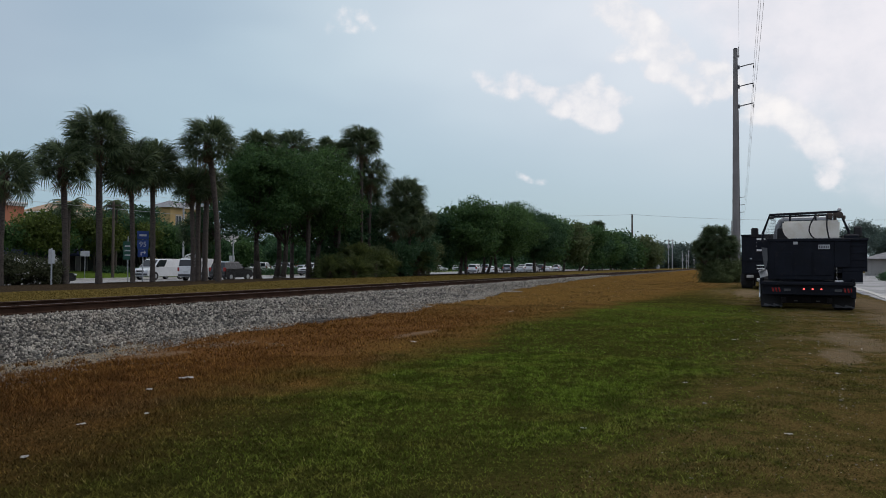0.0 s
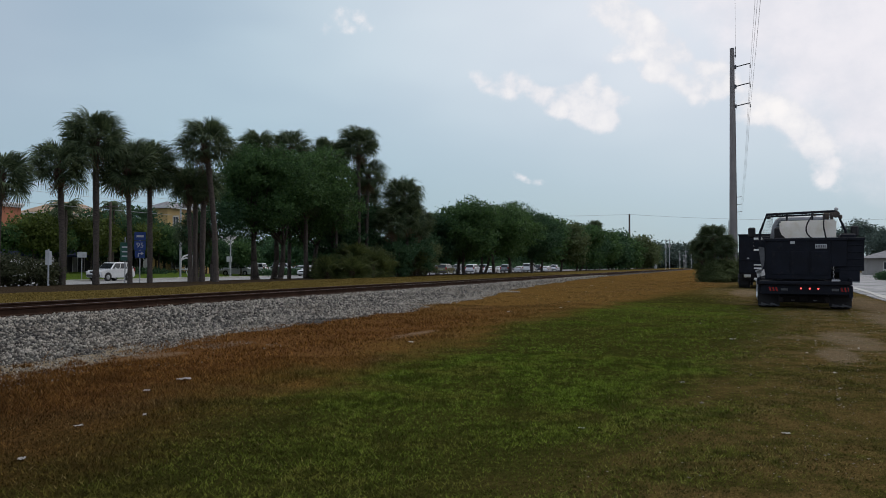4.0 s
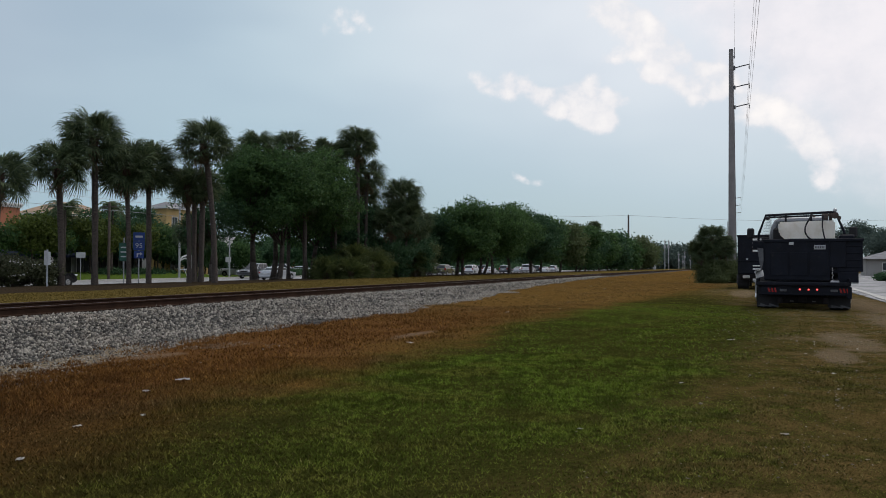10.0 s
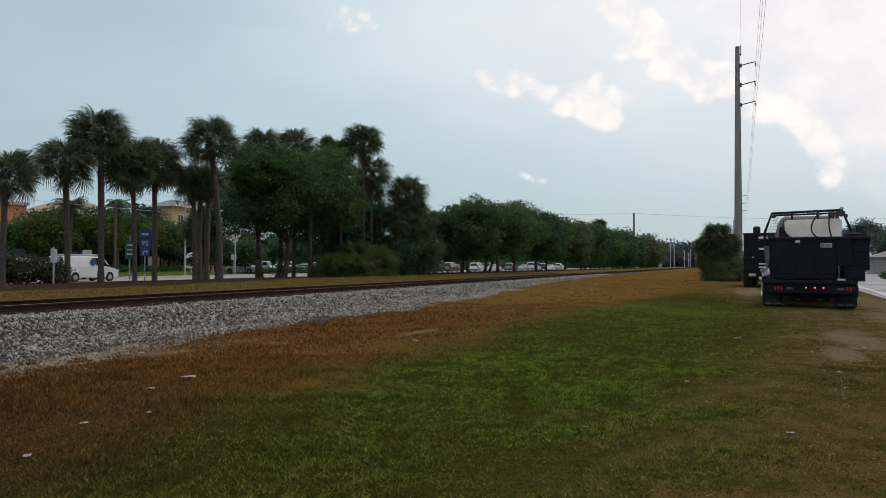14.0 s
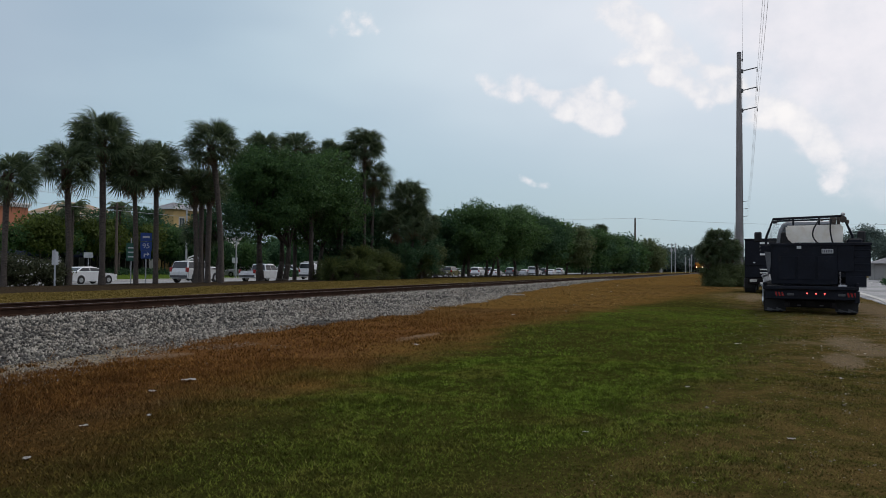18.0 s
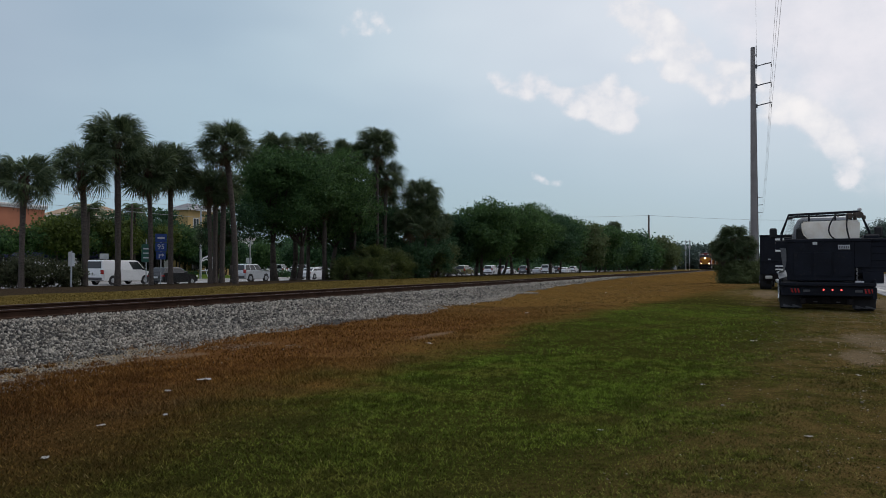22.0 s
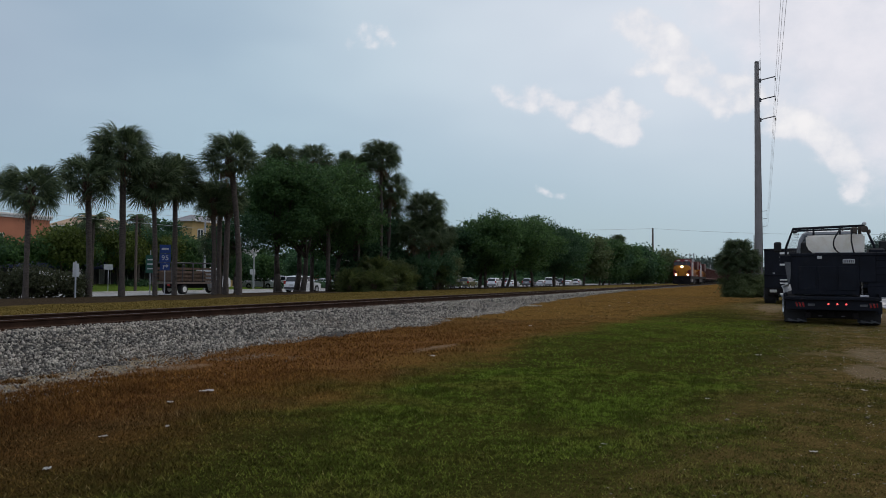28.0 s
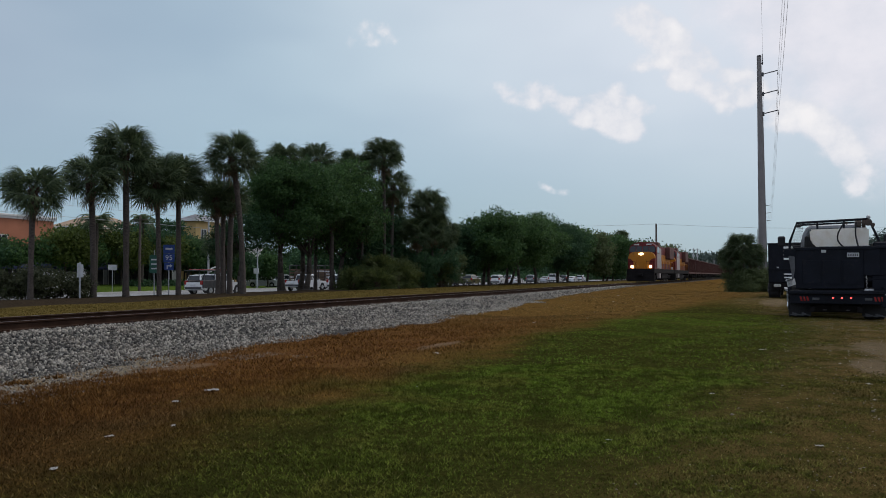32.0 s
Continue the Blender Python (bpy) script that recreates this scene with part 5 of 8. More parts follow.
def hedge(u0, u1, v, wide, high, seed, label, leaf=0.13, dense=260):
    rng = np.random.default_rng(seed)
    n = int((u1 - u0) * 9)
    lobes = np.stack([rng.uniform(u0, u1, n), v + rng.uniform(-wide / 2, wide / 2, n), rng.uniform(0.25, high - 0.25, n), rng.uniform(0.28, 0.42, n)], 1)
    t = thing("hedge", label, "hedge", TRACK @ pose(0, 0, -0.15))
    part("foliage", leaf_cloud(seed, lobes, int((u1 - u0) * dense), leaf, "leaf_dark", 0.4), None, t)
    bm = bmesh.new()
    for k in range(int((u1 - u0) / 1.2)):
        tube(bm, (u0 + k * 1.2, v, -0.1), (u0 + k * 1.2, v, high * 0.7), 0.04, 0.02, 5)
    part("woody_stem", bm, "bark", t)


hedge(62, 76, 64.5, 1.0, 1.1, 130, "clipped dark hedge behind the roadside lawn")
hedge(165, 420, 61.0, 1.4, 1.9, 132, "unclipped dark hedge along the far street", 0.28, 90)
hedge(86, 99, 59.6, 1.2, 1.0, 131, "low green hedge round a car park island")

# bright garden trees on the far side of the street
for i, (u, v, w, lo, hi, mat) in enumerate([(54.4, 64.5, 3.2, 2.3, 6.6, "leaf_bright"), (50.5, 66, 2.8, 2.3, 5.4, "leaf"), (63.2, 66, 3.2, 2.3, 6.7, "leaf_bright"), (59, 68, 2.8, 2.3, 6, "leaf"), (70.2, 66.5, 3, 2.3, 6.5, "leaf_bright"), (77, 68.5, 2.8, 2.3, 6.8, "leaf_bright"), (82.5, 69, 2.5, 2.3, 6.8, "leaf_bright"), (74.6, 70.5, 2.8, 2.3, 6.8, "leaf_dark"), (88.5, 70, 2, 0.8, 5.2, "leaf"), (46, 66, 2.4, 2.3, 4.6, "leaf_dark"), (89.5, 74, 2.2, 1.4, 5, "leaf_dark"), (98, 78, 2.6, 1.6, 6.2, "leaf"), (112, 84, 3, 1.8, 7.2, "leaf"), (128, 86, 3.2, 1.8, 8, "leaf_dark"), (148, 86, 3.4, 1.8, 8.4, "leaf"), (170, 84, 3.6, 1.8, 8, "leaf_dark"), (195, 80, 4, 1.6, 8.4, "leaf"), (230, 75, 4.4, 1.6, 8.6, "leaf_dark"), (40, 70, 2.6, 2.3, 5.6, "leaf_bright"), (61.5, 70, 3, 2.3, 8, "leaf"), (68.8, 69.5, 3, 2.3, 8.2, "leaf_dark"), (75.5, 72.5, 3, 2.3, 8.2, "leaf_dark"), (102, 74, 2.8, 0.8, 5.6, "leaf_dark"), (110, 76, 2.8, 0.8, 5.8, "leaf_dark"), (122, 78, 3, 0.7, 6, "leaf_dark"), (132, 79, 3.2, 0.7, 6.2, "leaf_dark"), (144, 78, 3.2, 0.7, 6.4, "leaf_dark"), (158, 78, 3.4, 0.7, 6.4, "leaf_dark"), (174, 76, 3.6, 0.7, 6.6, "leaf_dark"), (190, 74, 3.8, 0.7, 6.8, "leaf_dark"), (68, 75, 2.6, 1.6, 6.8, "leaf_dark"), (75, 78, 2.6, 1.6, 7.2, "leaf_dark"), (73.5, 66, 2.4, 2.3, 6.4, "leaf"), (79.8, 65.8, 2.2, 2.3, 6, "leaf_bright"), (47.5, 69, 2.6, 2.3, 5.8, "leaf_dark"), (43, 67, 2.4, 2.3, 5.2, "leaf_dark"), (105, 86, 3.4, 0.8, 7, "leaf_dark"), (118, 88, 3.6, 0.8, 7.4, "leaf_dark"), (134, 88, 3.8, 0.6, 7.6, "leaf_dark"), (141, 90, 3.8, 0.6, 7.6, "leaf_dark"), (155, 88, 4, 0.6, 8, "leaf_dark"), (163, 90, 4.2, 0.6, 8, "leaf_dark"), (180, 86, 4.4, 0.6, 8.4, "leaf_dark"), (188, 88, 4.4, 0.6, 8, "leaf_dark"), (205, 84, 4.6, 0.6, 8.6, "leaf_dark"), (218, 80, 4.8, 0.6, 8.6, "leaf_dark"), (245, 75, 5.2, 0.6, 8.8, "leaf_dark"), (265, 70, 5.2, 0.6, 8.8, "leaf_dark"), (290, 62, 5.6, 0.6, 9, "leaf_dark"), (315, 54, 5.6, 0.6, 9, "leaf_dark"), (84.5, 66, 1.9, 1.2, 4.8, "leaf_dark"), (88.0, 64.5, 1.7, 1.4, 4.4, "leaf"), (73.0, 68, 2.6, 2.2, 7.6, "leaf_dark"), (76.7, 68, 2.2, 2.2, 6.6, "leaf_dark"), (72.2, 70, 2.6, 2.2, 7.8, "leaf_dark"), (68.3, 69, 2.2, 2, 6.6, "leaf_dark"), (83.2, 70, 2, 1.6, 6.2, "leaf_dark"), (77.1, 73, 3.2, 2.6, 9.4, "leaf_dark"), (78.6, 71, 2.6, 2.6, 7.4, "leaf_dark"), (75.7, 75, 3.2, 2.6, 9.2, "leaf_dark"), (76.3, 66, 2, 1.4, 6.4, "leaf_dark"), (79.9, 66, 1.9, 1.2, 5.4, "leaf_dark"), (82.2, 66, 1.7, 1.2, 4.8, "leaf"), (73.4, 76, 3, 2.6, 8.6, "leaf_dark"), (340, 58, 6, 0.4, 8, "leaf_dark"), (365, 60, 6, 0.4, 8, "leaf_dark"), (395, 58, 6.5, 0.4, 8.5, "leaf_dark"), (430, 58, 7, 0.4, 9, "leaf_dark"), (275, 66, 5.5, 0.2, 7, "leaf_dark"), (300, 64, 5.5, 0.2, 7, "leaf_dark"), (255, 68, 5.2, 0.2, 7, "leaf_dark"), (232, 70, 5.0, 0.2, 7, "leaf_dark"), (212, 72, 4.6, 0.2, 6.5, "leaf_dark"), ]):
    tree("garden_tree", "small rounded yellow-green tree by the shops" if mat == "leaf_bright" else "small rounded green tree by the shops", at(u, v, -0.1, i * 50), 150 + i, w, lo, hi, 24, 4200 if u < 100 else 2600 if u < 180 else 3000, 0.17 if u < 100 else 0.28 if u < 180 else 0.5, mat, [(0, 0, 0.1, 0.1, lo + 0.4)], 0.11)


def feather_palm(m, height, seed):
    """A small coconut-like palm with arching feather leaves."""
    rng = random.Random(seed)
    t = thing("feather_palm", "small dark palm with arching feather fronds", "palm tree", m)
    bm = bmesh.new()
    tube(bm, (0, 0, -0.1), (0.1, 0, height * 0.5), 0.17, 0.14, 9)
    tube(bm, (0.1, 0, height * 0.5), (0.15, 0, height), 0.14, 0.11, 9)
    part("trunk", bm, "palm_trunk", t)
    pts, faces = [], []
    for i in range(20):
        az, el = i * 2.399, radians(rng.uniform(5, 75))
        L = rng.uniform(2.0, 2.6)
        prev = Vector((0.15, 0, height))
        for k in range(9):
            f = (k + 1) / 9
            e = el - f * f * 1.9
            cur = prev + Vector((math.cos(az) * math.cos(e), math.sin(az) * math.cos(e), math.sin(e))) * L / 9
            sidev = Vector((-math.sin(az), math.cos(az), 0))
            for sgn in (-1, 1):
                for q in (0.15, 0.4, 0.65, 0.9):
                    p = prev.lerp(cur, q)
                    w = 0.5 * math.sin(min(1, f * 1.15) * 2.9) + 0.1
                    tip = p + sidev * sgn * w + Vector((0, 0, -0.35 * w)) + (cur - prev) * 0.8
                    j = len(pts)
                    pts.extend([p - (cur - prev) * 0.16, p + (cur - prev) * 0.16, tip])
                    faces.append((j, j + 1, j + 2))
            prev = cur
    part("crown", arrays("crown", [tuple(p) for p in pts], faces, "frond"), None, t)


feather_palm(at(56.3, 62.5, -0.1), 7.0, 3)
feather_palm(at(64.5, 64.5, -0.1), 7.5, 4)
feather_palm(at(60.0, 66.5, -0.1), 6.8, 5)


# ---- buildings ----
def window_unit(parent, x, z, w, h, y, glass="glass"):
    """A window in the -y wall of a building, set into a frame with a sill."""
    bm = bmesh.new()
    for lo, hi in (((x, y - 0.06, z), (x + w, y + 0.05, z + 0.09)), ((x, y - 0.06, z + h - 0.09), (x + w, y + 0.05, z + h)), ((x, y - 0.06, z + 0.09), (x + 0.09, y + 0.05, z + h - 0.09)), ((x + w - 0.09, y - 0.06, z + 0.09), (x + w, y + 0.05, z + h - 0.09)), ((x + w / 2 - 0.03, y - 0.05, z + 0.09), (x + w / 2 + 0.03, y + 0.05, z + h - 0.09))):
        box(bm, lo, hi)
    f = part("window", bm, "stucco_white", parent)
    bm = bmesh.new()
    box(bm, (x + 0.09, y - 0.02, z + 0.09), (x + w - 0.09, y + 0.01, z + h - 0.09))
    part("pane", bm, glass, f)
    bm = bmesh.new()
    box(bm, (x - 0.08, y - 0.14, z - 0.1), (x + w + 0.08, y - 0.005, z - 0.005), 0.01)
    part("sill", bm, "stucco_white", f)


def building(label, u, v, length, depth, height, wall, windows=(), roof=None, cornice=None, ground_floor=None):
    """A block whose front (local -y) is parallel to the street; its left front corner stands at u, v."""
    t = thing("building", label, "building", at(u, v, -0.1))
    bm = bmesh.new()
    box(bm, (0, 0, -0.2), (length, depth, height), 0.02)
    part("wall_block", bm, wall, t)
    if cornice:
        bm = bmesh.new()
        box(bm, (-0.3, -0.3, height), (length + 0.3, depth + 0.3, height + 0.3), 0.04)
        box(bm, (-0.18, -0.18, height - 0.25), (length + 0.18, depth + 0.18, height), 0.03)
        part("cornice", bm, cornice, t)
    if roof:
        mat, rise, over = roof
        bm = bmesh.new()
        a = [bm.verts.new(p) for p in ((-over, -over, height), (length + over, -over, height), (length + over, depth + over, height), (-over, depth + over, height))]
        inset = min(length, depth) * 0.5
        b = [bm.verts.new(p) for p in ((inset, depth / 2, height + rise), (max(length - inset, inset + 0.3), depth / 2, height + rise))]
        for f in ((a[0], a[1], b[1], b[0]), (a[1], a[2], b[1]), (a[2], a[3], b[0], b[1]), (a[3], a[0], b[0]), (a[3], a[2], a[1], a[0])):
            bm.faces.new(f)
        part("roof", bm, mat, t)
        bm = bmesh.new()
        for lo, hi in (((-over, -over - 0.06, height - 0.28), (length + over, -over + 0.1, height + 0.02)), ((-over - 0.06, -over, height - 0.28), (-over + 0.1, depth + over, height + 0.02)), ((length + over - 0.1, -over, height - 0.28), (length + over + 0.06, depth + over, height + 0.02))):
            box(bm, lo, hi)
        part("eave", bm, "stucco_white", t)
    for x, z, w, h in windows:
        window_unit(t, x, z, w, h, 0.0)
    if ground_floor:
        n, mat = ground_floor
        for i in range(n):
            x0, x1 = length * i / n + 0.35, length * (i + 1) / n - 0.35
            bm = bmesh.new()
            box(bm, (x0, -0.08, 0.1), (x1, 0.05, 2.6))
            bay = part("shopfront", bm, "dark_void", t)
            bm = bmesh.new()
            for k in range(4):
                x = x0 + (x1 - x0) * k / 3
                box(bm, (x - 0.04, -0.14, 0.1), (x + 0.04, -0.085, 2.6))
            part("mullion", bm, "stucco_white", bay)
            bm = bmesh.new()
            prism(bm, [(0, 3.3), (-1.3, 2.6), (-1.3, 2.35), (0, 2.5)], x0, x1)
            bmesh.ops.transform(bm, matrix=pose(0, 0, 0, 0, 0, 90), verts=bm.verts)
            bmesh.ops.transform(bm, matrix=Matrix.Diagonal((-1, 1, 1, 1)), verts=bm.verts)
            bmesh.ops.recalc_face_normals(bm, faces=bm.faces)
            part("awning", bm, mat, t)
    return t


building("terracotta stucco block with a white cornice and blue awnings", 34.0, 84.0, 35.0, 16, 8.9, "stucco_red", [(x, 4.8, 1.6, 1.9) for x in (2, 7, 12, 17, 22, 27)], cornice="stucco_white", ground_floor=(6, "awning_blue"))
building("cream stucco corner bay beside the terracotta block", 52.0, 82.0, 5.0, 2.2, 9.6, "stucco_tan", [(1.6, 5.0, 1.7, 2.2)], cornice="stucco_white")
building("tan house with a hipped tile roof behind the shops", 81.2, 92.0, 11, 7, 9.1, "stucco_tan", [(2, 5.4, 1.4, 1.8), (5, 5.4, 1.4, 1.8), (8, 5.4, 1.4, 1.8)], roof=("roof_tan", 2.0, 0.7))
building("ochre stucco two-storey building with a grey hip roof", 81.7, 72.0, 8.8, 2.6, 9.5, "stucco_yellow", [(1.0, 6.2, 1.2, 2.0), (3.8, 6.2, 1.2, 2.0), (6.6, 6.2, 1.2, 2.0), (0.8, 1.0, 1.6, 2.0), (3.6, 1.0, 1.6, 2.0)], roof=("roof_grey", 0.8, 0.45))
building("white stucco annex beside the ochre building", 95.0, 77.0, 8, 6, 6.0, "stucco_white", [(1.2, 3.6, 1.4, 1.6), (5.2, 3.6, 1.4, 1.6)], cornice="stucco_white", ground_floor=(2, "awning_blue"))
building("long low grey shop row with white columns and dark windows", 52.0, 72.0, 25, 8, 4.0, "stucco_grey", cornice="roof_grey", ground_floor=(7, "awning_blue"))
building("low shaded grey shop row behind the car park", 106.0, 94.0, 60, 14, 4.4, "stucco_grey", cornice="roof_grey", ground_floor=(12, "awning_blue"))
building("low shaded tan shop row far down the street", 172.0, 94.0, 70, 14, 4.6, "roof_tan", cornice="roof_grey", ground_floor=(12, "roof_grey"))
building("red-signed pale shop across the street", 134.0, 84.0, 12, 6, 5.2, "stucco_red", cornice="stucco_white", ground_floor=(3, "stucco_white"))


def street_pole(u, v, h, label, lamp_arm=False, r=0.12, mat="old_wood"):
    t = thing("street_lamp" if lamp_arm else "utility_pole", label, "pole", at(u, v, -0.1))
    bm = bmesh.new()
    tube(bm, (0, 0, -0.1), (0, 0, h), r, r * 0.7, 8)
    part("shaft", bm, mat, t)
    if lamp_arm:
        bm = bmesh.new()
        path_tube(bm, [(0, 0, h - 0.2), (0, -1.0, h + 0.1), (0, -1.8, h + 0.12)], 0.05, 6)
        part("arm", bm, mat, t)
        bm = bmesh.new()
        box(bm, (-0.16, -2.5, h + 0.03), (0.16, -1.7, h + 0.18), 0.04)
        part("lamp_head", bm, "galvanised", t)
    else:
        bm = bmesh.new()
        box(bm, (-0.06, -1.0, h - 0.5), (0.06, 1.0, h - 0.38))
        part("crossarm", bm, mat, t)


street_pole(60.2, 60.5, 8.0, "weathered utility pole on the roadside lawn", r=0.16)
street_pole(70.5, 60.2, 8.6, "grey utility pole before the ochre building", r=0.14, mat="galvanised")
street_pole(80.0, 60.3, 7.5, "thin grey pole before the ochre building", r=0.1, mat="galvanised")
street_pole(132.0, 62.0, 8.0, "car park lamp with a short arm", True, 0.1, "galvanised")
street_pole(144.0, 64.0, 8.0, "car park lamp with a short arm", True, 0.1, "galvanised")
bm = bmesh.new()
box(bm, (84, 60.2, -0.25), (330, 90, -0.135))
whole("car_park", bm, "lot", "worn grey asphalt car park beyond the far street", "car park", TRACK, kind="structure")

# trees and houses behind the road
for i, (x, y, w, lo, hi) in enumerate([(79, 141, 5.5, 3.6, 9.8), (70, 146, 4.6, 3.0, 8.6), (88, 143, 4.6, 3.2, 9.0), (75, 124, 3.8, 1.4, 7.6), (83, 128, 3.8, 1.2, 7.0), (98, 150, 6, 2, 10), (110, 170, 7, 2, 10)]):
    tree("pine_tree", "dark rounded pine across the road", pose(x, y, 0.1, 0, 0, i * 70), 200 + i, w, lo, hi, 30, 11000, 0.17, "leaf_hazed", [(0, 0, 0.2, 0, lo + 1.0)], 0.2)
for i, (x, y, w, hi) in enumerate([(97, 330, 9, 12.2), (106, 334, 7, 11.6), (120, 345, 7, 9.0), (133, 350, 8, 7.6), (88, 322, 7, 9.4), (150, 345, 9, 8.5), (168, 350, 9, 8.0)]):
    tree("distant_tree", "dark flat-topped tree beyond the crossing", pose(x, y, 0, 0, 0, i * 60), 220 + i, w, 0.2, hi, 30, 5200, 0.6, "leaf_hazed", [(0, 0, 0.2, 0, 3.0)], 0.3, flat=0.7)
hs = thing("house", "pale house with a grey hip roof across the road", "house", pose(62, 108, 0, 0, 0, -25))
bm = bmesh.new()
box(bm, (0, 0, 0), (14, 9, 2.6), 0.02)
part("wall_block", bm, "stucco_grey", hs)
bm = bmesh.new()
a = [bm.verts.new(p) for p in ((-0.7, -0.7, 2.6), (14.7, -0.7, 2.6), (14.7, 9.7, 2.6), (-0.7, 9.7, 2.6))]
b = [bm.verts.new(p) for p in ((4.5, 4.5, 4.3), (9.5, 4.5, 4.3))]
for f in ((a[0], a[1], b[1], b[0]), (a[1], a[2], b[1]), (a[2], a[3], b[0], b[1]), (a[3], a[0], b[0]), (a[3], a[2], a[1], a[0])):
    bm.faces.new(f)
part("roof", bm, "roof_grey", hs)
for x in (2, 6, 10):
    window_unit(hs, x, 0.9, 1.4, 1.2, 0.0)
hedge_by_road = shrub("low clipped hedge on the far side of the road", pose(40, 66, 0.1, 0, 0, 60), 240, 1.0, 0.75, 9000, 0.07, "leaf_dark", "hedge", long=4.0)



def pipe_stand():
    """White bent pipes on the lawn beyond the far street."""
    t = thing("pipe_stand", "white bent-pipe stand with slanting braces on the lawn", "stand", facing(72.0, 60.4))
    for x in (-0.75, 0.55):
        bm = bmesh.new()
        tube(bm, (x, 0, -0.1), (x, 0, 2.1 if x < 0 else 2.7), 0.07, 0.07, 8)
        part("post", bm, "white_paint", t)
    for pts in ([(-0.75, 0, 2.1), (-0.5, 0, 2.55), (0.0, 0, 2.75), (0.4, 0, 2.65), (0.7, 0, 2.3)], [(-0.6, 0, 2.2), (-0.2, 0, 2.4), (0.55, 0, 2.2)]):
        bm = bmesh.new()
        path_tube(bm, pts, 0.09, 7)
        part("bent_pipe", bm, "white_paint", t)
    for x in (-0.3, 0.3):
        bm = bmesh.new()
        tube(bm, (x, -0.05, 1.3), (x + 0.45, -0.3, -0.05), 0.04, 0.04, 6)
        part("brace", bm, "white_paint", t)
    bm = bmesh.new()
    box(bm, (-0.75, -0.05, 1.0), (0.55, 0.05, 1.12), 0.02)
    part("cross_rail", bm, "white_paint", t)


pipe_stand()
for z, v in ((9.4, 60.6), (8.7, 60.4), (7.6, 60.5)):
    wire(at(-30, v, z).translation, at(125, v, z).translation, 0.5, 0.02, "sagging street cable along the far shops", 30)


# ---- vehicles ----
def wheel(parent, x, y, r, width=0.22, rim="chrome", dual=False):
    bm = bmesh.new()
    w = width * (2.1 if dual else 1.0)
    tube(bm, (x, y - w / 2, r), (x, y - w / 2 + 0.03, r), r * 0.93, r, 18)
    tube(bm, (x, y - w / 2 + 0.03, r), (x, y + w / 2 - 0.03, r), r, r, 18)
    tube(bm, (x, y + w / 2 - 0.03, r), (x, y + w / 2, r), r, r * 0.93, 18)
    t = part("tyre", bm, "rubber", parent)
    bm = bmesh.new()
    for s in (-1, 1):
        e = y + s * (w / 2)
        tube(bm, (x, e - s * 0.02, r), (x, e + s * 0.012, r), r * 0.62, r * 0.58, 14)
        for k in range(5):
            a = k * 6.283 / 5
            tube(bm, (x, e + s * 0.016, r), (x + math.cos(a) * r * 0.55, e + s * 0.016, r + math.sin(a) * r * 0.55), r * 0.09, r * 0.07, 5)
    part("rim", bm, rim, t)


CAR_SHAPES = {
    # length, width, lower outline (x, z), cabin outline (x, z), wheel positions, wheel radius; the nose points to +x
    "sedan": (4.8, 1.82, [(-2.4, 0.32), (-2.4, 0.78), (-2.3, 0.98), (-1.75, 1.02), (0.75, 0.98), (2.05, 0.84), (2.38, 0.66), (2.4, 0.32), (2.1, 0.22), (-2.1, 0.22)], [(-1.85, 1.0), (-1.05, 1.42), (-0.2, 1.46), (0.35, 1.40), (1.15, 0.97)], (-1.42, 1.45), 0.33),
    "suv": (4.4, 1.9, [(-2.2, 0.46), (-2.2, 0.9), (-2.14, 1.14), (0.75, 1.13), (1.95, 1.05), (2.18, 0.84), (2.2, 0.46), (1.95, 0.32), (-1.95, 0.32)], [(-2.12, 1.11), (-1.9, 1.76), (-0.85, 1.84), (0.2, 1.80), (0.92, 1.11)], (-1.3, 1.3), 0.38),
    "hatch": (4.1, 1.76, [(-2.05, 0.36), (-2.05, 0.82), (-1.98, 1.0), (0.6, 0.98), (1.75, 0.86), (2.02, 0.68), (2.05, 0.34), (1.8, 0.24), (-1.8, 0.24)], [(-1.98, 0.99), (-1.6, 1.46), (-0.5, 1.52), (0.2, 1.46), (0.95, 0.97)], (-1.25, 1.3), 0.32),
    "pickup": (5.7, 1.98, [(-2.85, 0.55), (-2.85, 1.12), (0.0, 1.14), (1.35, 1.14), (2.6, 1.04), (2.82, 0.86), (2.85, 0.5), (2.5, 0.38), (-2.6, 0.42)], [(-0.95, 1.12), (-0.82, 1.82), (0.4, 1.86), (0.75, 1.80), (1.5, 1.12)], (-1.75, 1.85), 0.40),
    "van": (5.7, 2.02, [(-2.85, 0.45), (-2.85, 1.25), (1.5, 1.25), (2.35, 1.12), (2.8, 0.9), (2.85, 0.42), (2.5, 0.32), (-2.6, 0.34)], [(-2.84, 1.24), (-2.76, 2.02), (-2.6, 2.10), (0.9, 2.08), (1.25, 1.98), (2.0, 1.2)], (-1.75, 1.85), 0.36),
}


